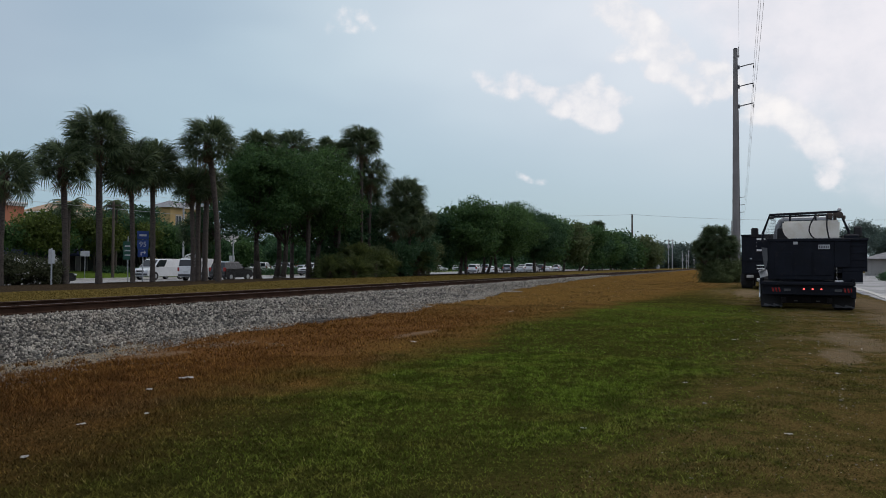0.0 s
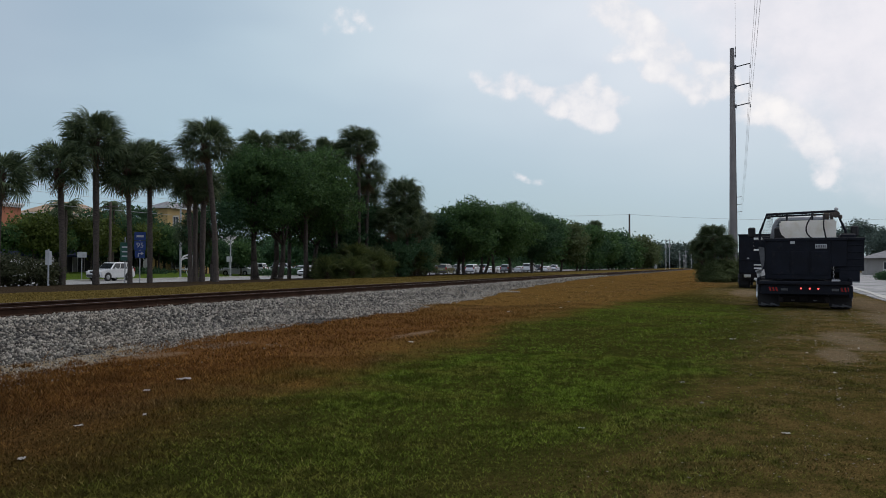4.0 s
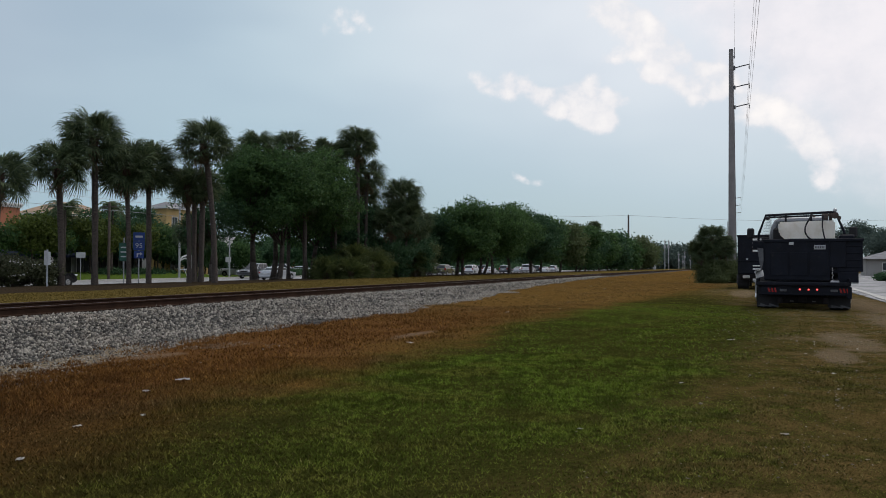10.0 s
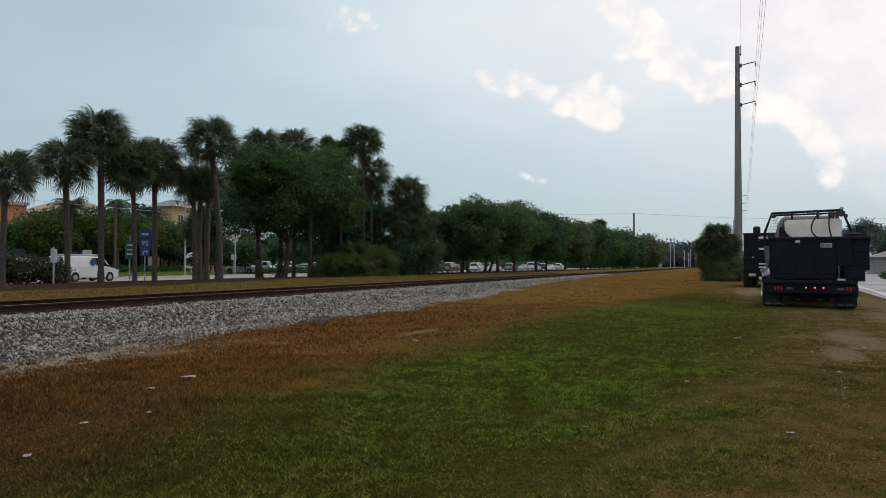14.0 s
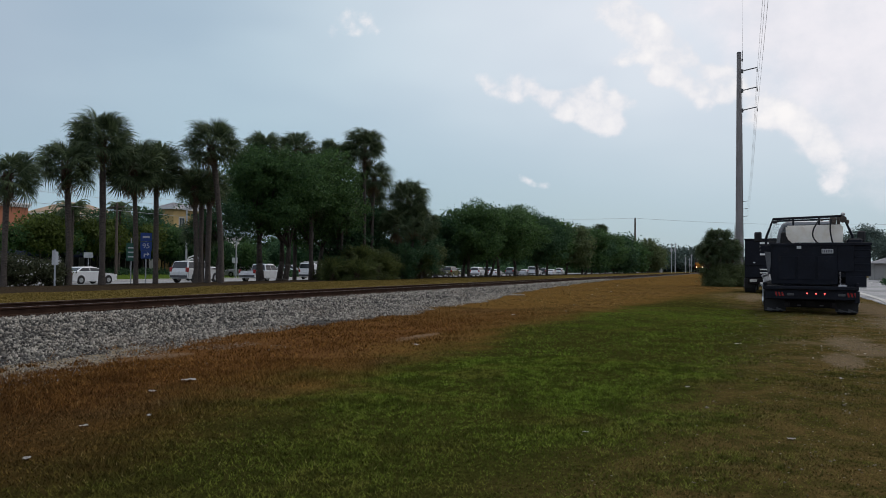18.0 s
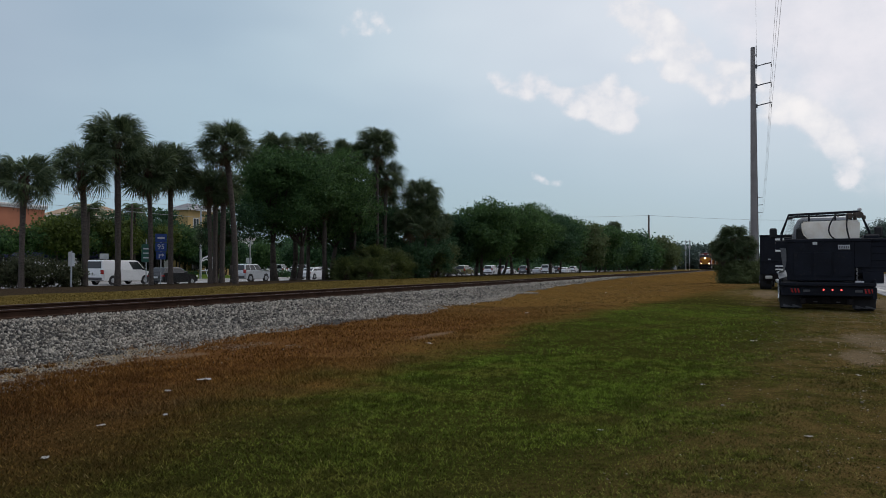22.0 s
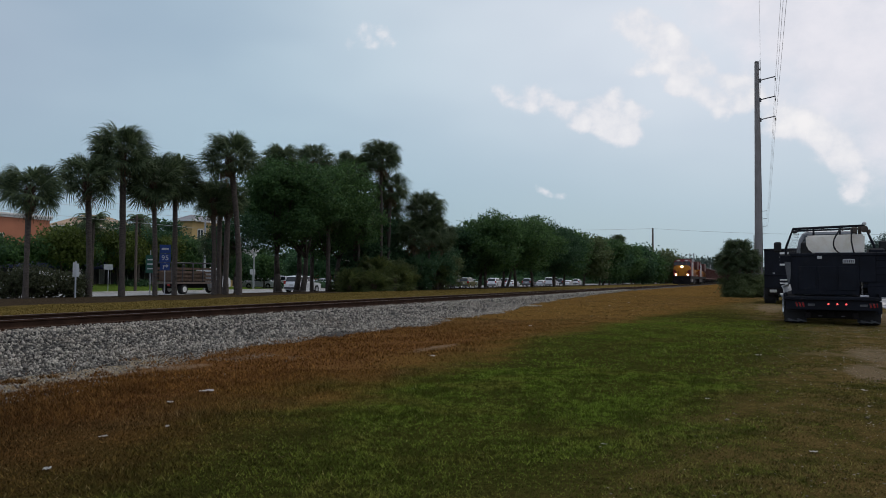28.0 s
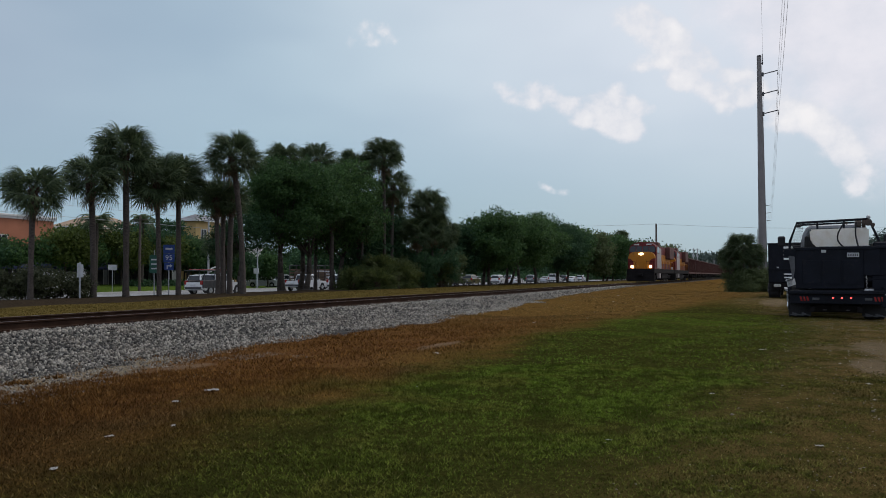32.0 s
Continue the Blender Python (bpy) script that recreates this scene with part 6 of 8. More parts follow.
def car(kind, label, color, rough=0.3, lit=False):
    """A road vehicle: shell, cabin, glass, wheels, lamps, bumpers, mirrors, handles."""
    length, width, low, cab, wheels, r = CAR_SHAPES[kind]
    h = width / 2
    p = paint(color[0], color[1], rough)
    t = thing({"sedan": "car", "suv": "suv", "hatch": "car", "pickup": "pickup_truck", "van": "van"}[kind], label, {"sedan": "car", "suv": "car", "hatch": "car", "pickup": "pickup truck", "van": "van"}[kind])
    bm = bmesh.new()
    prism(bm, low, -h + 0.05, h - 0.05)
    prism(bm, low, -h, h, 0.06)
    part("body", bm, p, t)
    # cabin with leaning sides
    bm = bmesh.new()
    z0, z1 = min(z for _, z in cab), max(z for _, z in cab)
    lean = 0.20 if kind != "van" else 0.10
    rows = []
    for s in (-1, 1):
        rows.append([bm.verts.new((x, s * (h - 0.06 - lean * (z - z0) / (z1 - z0)), z)) for x, z in cab])
    n = len(cab)
    for i in range(n):
        bm.faces.new((rows[0][i], rows[0][(i + 1) % n], rows[1][(i + 1) % n], rows[1][i]))
    bm.faces.new(rows[0]), bm.faces.new(list(reversed(rows[1])))
    bmesh.ops.recalc_face_normals(bm, faces=bm.faces)
    bmesh.ops.bevel(bm, geom=list(bm.edges), offset=0.04, segments=1, affect="EDGES")
    part("cabin", bm, p, t)

    def side_y(z):
        return h - 0.06 - lean * (z - z0) / (z1 - z0)

    def span(z):
        xs = []
        for (xa, za), (xb, zb) in zip(cab, cab[1:]):
            if (za - z) * (zb - z) <= 0 and za != zb:
                xs.append(xa + (xb - xa) * (z - za) / (zb - za))
        return min(xs), max(xs)

    zb, zt = z0 + 0.09, z1 - 0.13
    (b0, b1), (t0, t1) = span(zb), span(zt)
    cuts = {"sedan": (0.0, 0.48, 1.0), "suv": (0.0, 0.30, 0.64, 1.0), "hatch": (0.0, 0.45, 1.0), "pickup": (0.0, 0.45, 1.0), "van": (0.70, 1.0)}[kind]
    for s in (-1, 1):
        for a, c in zip(cuts, cuts[1:]):
            bm = bmesh.new()
            q = []
            for f, g_, z in ((a + 0.015, b0, zb), (c - 0.015, b0, zb), (c - 0.015, t0, zt), (a + 0.015, t0, zt)):
                w = (b1 - b0) if z == zb else (t1 - t0)
                q.append((g_ + 0.08 + f * (w - 0.16), s * (side_y(z) + 0.006), z))
            v = [bm.verts.new(c_) for c_ in q] + [bm.verts.new((x, y - s * 0.03, z)) for x, y, z in q]
            bm.faces.new(v[:4]), bm.faces.new(v[4:])
            for i in range(4):
                bm.faces.new((v[i], v[(i + 1) % 4], v[4 + (i + 1) % 4], v[4 + i]))
            bmesh.ops.recalc_face_normals(bm, faces=bm.faces)
            part("side_window", bm, "glass", t)
    for name, xa, za, xb, zc in (("windscreen", span(zb)[1], zb, span(zt)[1], zt), ("rear_window", span(zb)[0], zb + (0.1 if kind == "van" else 0), span(zt)[0], zt)):
        s = 1 if name == "windscreen" else -1
        bm = bmesh.new()
        ya, yb = side_y(za) - 0.10, side_y(zc) - 0.10
        q = [(xa, -ya, za), (xa, ya, za), (xb, yb, zc), (xb, -yb, zc)]
        v = [bm.verts.new((x + s * 0.012, y, z + 0.008)) for x, y, z in q] + [bm.verts.new((x - s * 0.04, y, z - 0.02)) for x, y, z in q]
        bm.faces.new(v[:4]), bm.faces.new(v[4:])
        for i in range(4):
            bm.faces.new((v[i], v[(i + 1) % 4], v[4 + (i + 1) % 4], v[4 + i]))
        bmesh.ops.recalc_face_normals(bm, faces=bm.faces)
        part(name, bm, "glass", t)
    if kind == "pickup":
        bm = bmesh.new()
        box(bm, (-2.75, -h + 0.13, 1.0), (-1.05, h - 0.13, 1.155))
        part("bed_liner", bm, "rubber", t, "dark open cargo bed")
    for x in wheels:
        for s in (-1, 1):
            bm = bmesh.new()
            tube(bm, (x, s * (h - 0.02), r + 0.03), (x, s * (h + 0.008), r + 0.03), r * 1.18, r * 1.15, 16)
            part("wheel_arch", bm, "rubber", t)
            wheel(t, x, s * (h - 0.085), r, 0.20)
    zl = low[3][1] * 0.80 if kind in ("suv",) else 0.72 if kind in ("sedan", "hatch") else 0.9
    for s in (-1, 1):
        bm = bmesh.new()
        box(bm, (length / 2 - 0.22, s * (h - 0.16) - 0.18, zl - 0.07), (length / 2 - 0.005 + 0.012, s * (h - 0.16) + 0.13, zl + 0.07), 0.03)
        part("headlight", bm, "head_glow" if lit else "clear_lens", t)
        bm = bmesh.new()
        tall = 0.30 if kind in ("van", "suv", "pickup") else 0.09
        box(bm, (-length / 2 - 0.012, s * (h - 0.13) - 0.12, zl + 0.0), (-length / 2 + 0.16, s * (h - 0.13) + 0.12, zl + 0.06 + tall), 0.02)
        part("tail_light", bm, "red_lens", t)
        bm = bmesh.new()
        box(bm, (span(zb)[1] - 0.42, s * (h + 0.11) - 0.09, z0 + 0.03), (span(zb)[1] - 0.28, s * (h + 0.11) + 0.06, z0 + 0.19), 0.03)
        box(bm, (span(zb)[1] - 0.38, s * h - 0.07, z0 + 0.05), (span(zb)[1] - 0.33, s * h + 0.1, z0 + 0.09))
        part("mirror", bm, p if kind != "van" else "rubber", t)
    for s, nm in ((1, "front_bumper"), (-1, "rear_bumper")):
        bm = bmesh.new()
        x = s * (length / 2)
        box(bm, (min(x - s * 0.18, x + s * 0.03), -h + 0.06, low[0][1] - 0.02), (max(x - s * 0.18, x + s * 0.03), h - 0.06, low[0][1] + 0.2), 0.05)
        part(nm, bm, p if kind in ("sedan", "hatch") else "steel", t)
    bm = bmesh.new()
    box(bm, (-length / 2 - 0.04, -0.26, zl - 0.12), (-length / 2 - 0.015, 0.26, zl + 0.02))
    part("number_plate", bm, "sign_white", t)
    bm = bmesh.new()
    box(bm, (length / 2 - 0.05, -0.45, zl - 0.12), (length / 2 + 0.02, 0.45, zl + 0.04), 0.02)
    part("grille", bm, "rubber", t)
    return t


def resized(t, f):
    """Makes a vehicle larger or smaller as a whole."""
    for ob in [c for c in t.children] + [d for c in t.children for d in c.children]:
        ob.data.transform(Matrix.Scale(f, 4))


def ladder_rack(t, x0, x1, z, h):
    bm = bmesh.new()
    for x in (x0, x1, (x0 + x1) / 2):
        for s in (-1, 1):
            tube(bm, (x, s * h, 1.1), (x, s * h, z), 0.03, 0.03, 6)
        tube(bm, (x, -h, z), (x, h, z), 0.03, 0.03, 6)
    for s in (-1, 1):
        tube(bm, (x0 - 0.6, s * h, z), (x1 + 1.2, s * h, z), 0.03, 0.03, 6)
    part("ladder_rack", bm, "steel", t, "dark pipe ladder rack")
    bm = bmesh.new()
    for y in (-0.25, 0.1):
        tube(bm, (x0 - 0.8, y, z + 0.07), (x1 + 1.4, y, z + 0.07), 0.035, 0.035, 6)
    for k in range(12):
        x = x0 - 0.7 + k * (x1 - x0 + 2.0) / 11
        tube(bm, (x, -0.25, z + 0.07), (x, 0.1, z + 0.07), 0.02, 0.02, 5)
    part("ladder", bm, "red_lens", t, "red fibreglass ladder tied on the rack")


def stake_truck(label):
    t = thing("flatbed_lorry", label, "lorry")
    p = paint("white", (0.68, 0.69, 0.70))
    bm = bmesh.new()
    prism(bm, [(1.6, 0.7), (1.6, 2.45), (2.6, 2.5), (3.05, 1.75), (4.3, 1.55), (4.45, 1.3), (4.45, 0.6), (1.7, 0.55)], -1.05, 1.05)
    bmesh.ops.bevel(bm, geom=list(bm.edges), offset=0.06, segments=1, affect="EDGES")
    part("cab", bm, p, t)
    for s in (-1, 1):
        bm = bmesh.new()
        prism(bm, [(1.85, 1.6), (1.85, 2.25), (2.5, 2.28), (2.85, 1.7)], s * 1.035, s * 1.062)
        part("side_window", bm, "glass", t)
    bm = bmesh.new()
    prism(bm, [(2.72, 2.36), (3.06, 1.80), (3.09, 1.81), (2.75, 2.38)], -0.9, 0.9)
    part("windscreen", bm, "glass", t)
    bm = bmesh.new()
    box(bm, (-4.2, -1.2, 0.95), (1.45, 1.2, 1.15), 0.02)
    part("deck", bm, "old_wood", t)
    for x in (-4.1, -2.7, -1.3, 0.1, 1.35):
        for s in (-1, 1):
            bm = bmesh.new()
            box(bm, (x - 0.04, s * 1.15 - 0.04, 1.15), (x + 0.04, s * 1.15 + 0.04, 2.9))
            part("stake", bm, "steel", t)
    for z in (1.35, 1.7, 2.05, 2.4):
        for s in (-1, 1):
            bm = bmesh.new()
            box(bm, (-4.15, s * 1.11 - 0.015, z - 0.09), (1.4, s * 1.11 + 0.015, z + 0.09))
            part("side_board", bm, "palm_boots", t)
    bm = bmesh.new()
    for s in (-1, 1):
        tube(bm, (-4.2, s * 1.1, 2.92), (2.9, s * 1.1, 2.98), 0.04, 0.04, 6)
    for x in (-4, -2.6, -1.2, 0.2, 1.4, 2.6):
        tube(bm, (x, -1.1, 2.95), (x, 1.1, 2.95), 0.035, 0.035, 6)
    part("roof_rack", bm, "steel", t)
    bm = bmesh.new()
    box(bm, (-3.6, -0.9, 1.15), (0.9, 0.9, 2.2), 0.1)
    part("load", bm, "palm_boots", t, "dark heaped load between the boards")
    for x, dual in ((-2.4, True), (3.45, False)):
        for s in (-1, 1):
            wheel(t, x, s * 0.92, 0.45, 0.24, "white_paint", dual)
    for s in (-1, 1):
        bm = bmesh.new()
        box(bm, (4.36, s * 0.8 - 0.14, 0.95), (4.47, s * 0.8 + 0.14, 1.2), 0.03)
        part("headlight", bm, "clear_lens", t)
        bm = bmesh.new()
        box(bm, (-4.24, s * 0.9 - 0.14, 0.75), (-4.18, s * 0.9 + 0.14, 0.93), 0.02)
        part("tail_light", bm, "red_lens", t)
    bm = bmesh.new()
    box(bm, (-4.1, -0.45, 0.55), (4.3, 0.45, 0.95), 0.03)
    part("chassis", bm, "underframe", t)
    return t


# name, lane distance v, what it is, keys (seconds, u): vehicles that drive on the far street
WHITE, CREAM, SILVER, DARK, OLIVE, RED, GREY = ("white", (0.68, 0.69, 0.70)), ("cream", (0.66, 0.63, 0.55)), ("silver", (0.42, 0.44, 0.46)), ("black", (0.012, 0.013, 0.016)), ("olive", (0.13, 0.12, 0.045)), ("red", (0.42, 0.015, 0.012)), ("grey", (0.14, 0.15, 0.16))
STREET_Z = -0.196
TRAFFIC = []


def on_street(t, v, rows, back=False):
    """Keys a vehicle along the far street; back: it drives towards smaller u."""
    TRAFFIC.append((t, [(s, at(u, v, STREET_Z, 180 if back else 0)) for s, u in rows]))


vehicle = car("van", "white cargo van with plain sides driving on the far street", WHITE)
on_street(vehicle, 54.2, [(0.0, 60.2), (1.0, 44.1), (32.0, -327.9)], True)
vehicle = car("van", "white cargo van driving past the palms driving on the far street", WHITE)
on_street(vehicle, 48.2, [(0.0, 59.7), (0.5, 67.0), (3.37, 103.5), (6.23, 119.2), (32.0, 119.16)])
vehicle = car("sedan", "black sedan driving on the far street", DARK)
on_street(vehicle, 48.2, [(0.0, 41.1), (0.5, 48.0), (1.25, 58.4), (2.0, 68.7), (4.5, 98.8), (6.99, 111.7), (32.0, 111.71)])
vehicle = car("suv", "white sport utility car driving on the far street", WHITE)
on_street(vehicle, 57.0, [(0.0, 93.7), (1.0, 81.7), (2.25, 73.7), (3.5, 62.2), (32.0, -279.8)], True)
vehicle = car("sedan", "clean white sedan driving on the far street", WHITE)
on_street(vehicle, 45.4, [(0.0, -19.9), (5.5, 46.8), (6.25, 55.9), (7.0, 65.0), (9.68, 93.4), (12.36, 105.6), (32.0, 105.61)])
vehicle = car("hatch", "white compact car driving on the far street", WHITE)
on_street(vehicle, 57.0, [(0.0, 134.9), (5.5, 68.9), (6.5, 48.3), (32.0, -257.7)], True)
vehicle = car("sedan", "cream sedan driving on the far street", CREAM)
on_street(vehicle, 51.0, [(0.0, -39.4), (6.0, 44.6), (7.0, 59.2), (8.0, 73.7), (10.32, 103.0), (12.65, 115.6), (32.0, 115.61)])
vehicle = car("sedan", "silver-grey sedan driving on the far street", SILVER)
on_street(vehicle, 48.2, [(0.0, -34.4), (7.0, 42.5), (8.25, 55.7), (9.5, 68.0), (12.62, 93.7), (15.74, 104.7), (32.0, 104.71)])
vehicle = car("sedan", "dark sedan driving on the far street", DARK)
on_street(vehicle, 54.2, [(0.0, 156.1), (7.0, 72.1), (8.0, 54.2), (32.0, -233.8)], True)
vehicle = car("suv", "black boxy off-road car with a spare wheel on its back", DARK)
bm = bmesh.new()
tube(bm, (-2.42, 0.1, 0.98), (-2.22, 0.1, 0.98), 0.36, 0.36, 16)
part("spare_wheel", bm, "rubber", vehicle)
resized(vehicle, 0.94)
on_street(vehicle, 45.4, [(0.0, -61.0), (10.0, 39.3), (11.25, 53.1), (12.5, 64.6), (15.52, 87.8), (18.54, 98.2), (32.0, 98.16)])
vehicle = car("pickup", "grey pickup truck driving on the far street", GREY)
on_street(vehicle, 54.2, [(0.0, 197.7), (11.0, 65.7), (11.75, 57.2), (12.5, 48.6), (32.0, -185.4)], True)
vehicle = car("sedan", "white sedan driving on the far street", WHITE)
on_street(vehicle, 57.0, [(0.0, 226.0), (13.0, 70.0), (14.0, 52.4), (32.0, -163.6)], True)
vehicle = car("van", "white service van with a round blue emblem and roof ladders", WHITE)
for s in (-1, 1):
    bm = bmesh.new()
    tube(bm, (0.1, s * 0.955, 1.62), (0.1, s * 1.0, 1.62), 0.30, 0.30, 18)
    part("emblem", bm, "blue_sign", vehicle, "round dark blue emblem")
bm = bmesh.new()
for y in (-0.5, 0.0, 0.4):
    tube(bm, (-2.6, y, 2.22), (1.0, y, 2.22), 0.04, 0.04, 6)
for x in (-2.2, -0.8, 0.6):
    tube(bm, (x, -0.8, 2.16), (x, 0.8, 2.16), 0.03, 0.03, 6)
part("roof_ladders", bm, "galvanised", vehicle)
on_street(vehicle, 51.0, [(0.0, -85.6), (13.5, 42.6), (15.0, 56.9), (16.5, 71.1), (19.62, 97.0), (22.74, 108.2), (32.0, 108.16)])
vehicle = car("suv", "large silver sport utility car driving on the far street", ("pale_silver", (0.55, 0.56, 0.56)))
resized(vehicle, 1.13)
on_street(vehicle, 48.2, [(0.0, -111.7), (16.5, 43.4), (17.5, 53.0), (18.5, 62.9), (21.26, 87.3), (24.01, 97.7), (32.0, 97.73)])
vehicle = car("pickup", "white crew pickup truck driving on the far street", WHITE)
on_street(vehicle, 45.4, [(0.0, -89.7), (16.5, 51.9), (17.25, 58.4), (18.0, 64.8), (20.37, 82.6), (22.74, 90.2), (32.0, 90.26)])
vehicle = car("sedan", "white sedan driving on the far street", WHITE)
on_street(vehicle, 51.0, [(0.0, -163.0), (17.5, 42.1), (19.0, 57.9), (20.5, 70.3), (23.94, 91.6), (27.38, 100.7), (32.0, 100.71)])
vehicle = car("hatch", "white compact car driving on the far street", WHITE)
on_street(vehicle, 54.2, [(0.0, 282.6), (18.5, 60.6), (19.25, 52.0), (20.0, 43.4), (32.0, -100.6)], True)
vehicle = car("suv", "silver sport utility car driving on the far street", SILVER)
on_street(vehicle, 48.2, [(0.0, -150.4), (19.0, 39.0), (20.75, 54.8), (22.5, 67.4), (25.48, 83.8), (28.46, 90.8), (32.0, 90.78)])
vehicle = car("hatch", "black compact car driving on the far street", DARK)
on_street(vehicle, 45.4, [(0.0, -127.0), (21.0, 41.0), (22.0, 49.8), (23.0, 60.6), (24.54, 76.4), (26.08, 83.1), (32.0, 83.16)])
vehicle = car("van", "white cargo van with dark rear windows driving on the far street", WHITE)
on_street(vehicle, 51.0, [(0.0, -229.6), (21.5, 43.6), (23.0, 60.3), (24.5, 72.5), (27.02, 87.0), (29.55, 93.2), (32.0, 93.26)])
vehicle = car("hatch", "bright red compact car driving on the far street", RED)
on_street(vehicle, 48.2, [(0.0, -278.8), (23.5, 39.6), (24.5, 52.6), (25.5, 64.3), (26.93, 78.2), (28.37, 84.1), (32.0, 84.16)])
vehicle = car("suv", "white sport utility car driving on the far street", WHITE)
on_street(vehicle, 45.4, [(0.0, -201.6), (24.5, 38.0), (25.5, 47.8), (27.85, 67.9), (30.2, 76.5), (32.0, 76.53)])
lorry = stake_truck("dark stake-bed lorry with a white cab and a pipe rack")
on_street(lorry, 51.0, [(0.0, -163.3), (25.5, 40.7), (27.75, 56.3), (30.0, 70.1), (32.0, 79.5)])
vehicle = car("pickup", "white crew pickup truck driving on the far street", WHITE)
on_street(vehicle, 48.2, [(0.0, -360.8), (28.6, 39.6), (29.4, 50.9), (30.2, 59.7), (32.0, 73.0)])
vehicle = car("pickup", "white work pickup with a red ladder rack", WHITE)
ladder_rack(vehicle, -2.4, 0.2, 2.15, 0.85)
bm = bmesh.new()
for s in (-1, 1):
    box(bm, (-2.75, min(s * 0.9, s * 1.03), 0.62), (-0.75, max(s * 0.9, s * 1.03), 1.30), 0.03)
part("side_locker", bm, "steel", vehicle, "dark side lockers along the bed")
on_street(vehicle, 45.4, [(0.0, -194.4), (29.2, 39.2), (30.6, 47.3), (32.0, 54.1)])
vehicle = car("suv", "white sport utility car driving on the far street", WHITE)
on_street(vehicle, 51.0, [(0.0, -338.0), (30.5, 41.0), (31.4, 52.2), (32.0, 59.7)])
# the queue waiting farther down the street
vehicle = car("suv", "white sport utility car waiting in the queue", WHITE)
vehicle.matrix_basis = at(132.9, 45.4, STREET_Z)
vehicle = car("sedan", "white sedan waiting in the queue", WHITE)
vehicle.matrix_basis = at(143.7, 45.4, STREET_Z)
vehicle = car("suv", "grey sport utility car waiting in the queue", GREY)
vehicle.matrix_basis = at(155.4, 45.4, STREET_Z)
vehicle = car("sedan", "silver sedan waiting in the queue", SILVER)
vehicle.matrix_basis = at(176.2, 48.2, STREET_Z)
vehicle = car("van", "white van waiting in the queue", WHITE)
vehicle.matrix_basis = at(174.6, 45.4, STREET_Z)
vehicle = car("suv", "black sport utility car waiting in the queue", DARK)
vehicle.matrix_basis = at(195.5, 48.2, STREET_Z)
vehicle = car("sedan", "white sedan waiting in the queue", WHITE)
vehicle.matrix_basis = at(192.0, 45.4, STREET_Z)
vehicle = car("suv", "white sport utility car waiting in the queue", WHITE)
vehicle.matrix_basis = at(214.4, 48.2, STREET_Z)
vehicle = car("pickup", "silver pickup truck waiting in the queue", SILVER)
vehicle.matrix_basis = at(147.9, 48.2, STREET_Z)
vehicle = car("suv", "olive green sport utility car joining the queue", OLIVE)
on_street(vehicle, 45.4, [(0.0, 94.7), (1.0, 107.7), (2.0, 115.2), (3.2, 118.7), (32.0, 118.68)])
vehicle = car("suv", "black sport utility car joining the queue", DARK)
on_street(vehicle, 45.4, [(0.0, 60.0), (2.0, 90.0), (3.3, 106.0), (4.6, 112.0), (32.0, 112.05)])
# parked cars in the lots
vehicle = car("sedan", "white sedan parked by the shops", WHITE)
vehicle.matrix_basis = at(99.7, 76, -0.132, 200)
vehicle = car("suv", "silver car parked by the shops", SILVER)
vehicle.matrix_basis = at(100.5, 74, -0.132, 200)
vehicle = car("sedan", "white sedan parked by the shops", WHITE)
vehicle.matrix_basis = at(109.6, 78, -0.132, -70)
vehicle = car("hatch", "white compact car parked by the shops", WHITE)
vehicle.matrix_basis = at(106.4, 74, -0.132, 200)
vehicle = car("suv", "grey car parked by the shops", GREY)
vehicle.matrix_basis = at(110.0, 80, -0.132, 200)
vehicle = car("hatch", "white compact car parked in the lot", WHITE)
vehicle.matrix_basis = at(166.5, 66, -0.132, -70)
vehicle = car("sedan", "silver sedan parked in the lot", SILVER)
vehicle.matrix_basis = at(183.1, 68, -0.132, 200)
for u, v, kind, label, color, turn in ((89.5, 66.2, "sedan", "white sedan parked in the lot behind the trees", WHITE, 105), (92.6, 66.0, "suv", "white sport utility car parked in the lot behind the trees", WHITE, 105), (95.7, 66.3, "hatch", "silver compact car parked in the lot behind the trees", SILVER, 285), (98.9, 66.1, "sedan", "white sedan parked in the lot behind the trees", WHITE, 105), (102.2, 66.4, "suv", "grey sport utility car parked in the lot behind the trees", GREY, 285), (106.0, 66.2, "sedan", "white sedan parked in the lot behind the trees", WHITE, 105)):
    vehicle = car(kind, label, color)
    vehicle.matrix_basis = at(u, v, -0.132, turn)
# the one car that comes along the near road
vehicle = car("suv", "silver-blue sport utility car on the near road", ("blue_silver", (0.30, 0.36, 0.40)))
TRAFFIC.append((vehicle, [(s, ROAD @ pose(x, -2.4, 0.20, 0, 0, 0)) for s, x in ((0.0, -6.0), (2.0, 26.0), (3.0, 42.0), (5.0, 74.0), (32.0, 500.0))]))


# ---- the tow lorry and the vehicle on its deck ----
TOW = pose(10.40, 21.3, 0.15, 0, 0, 64.5)


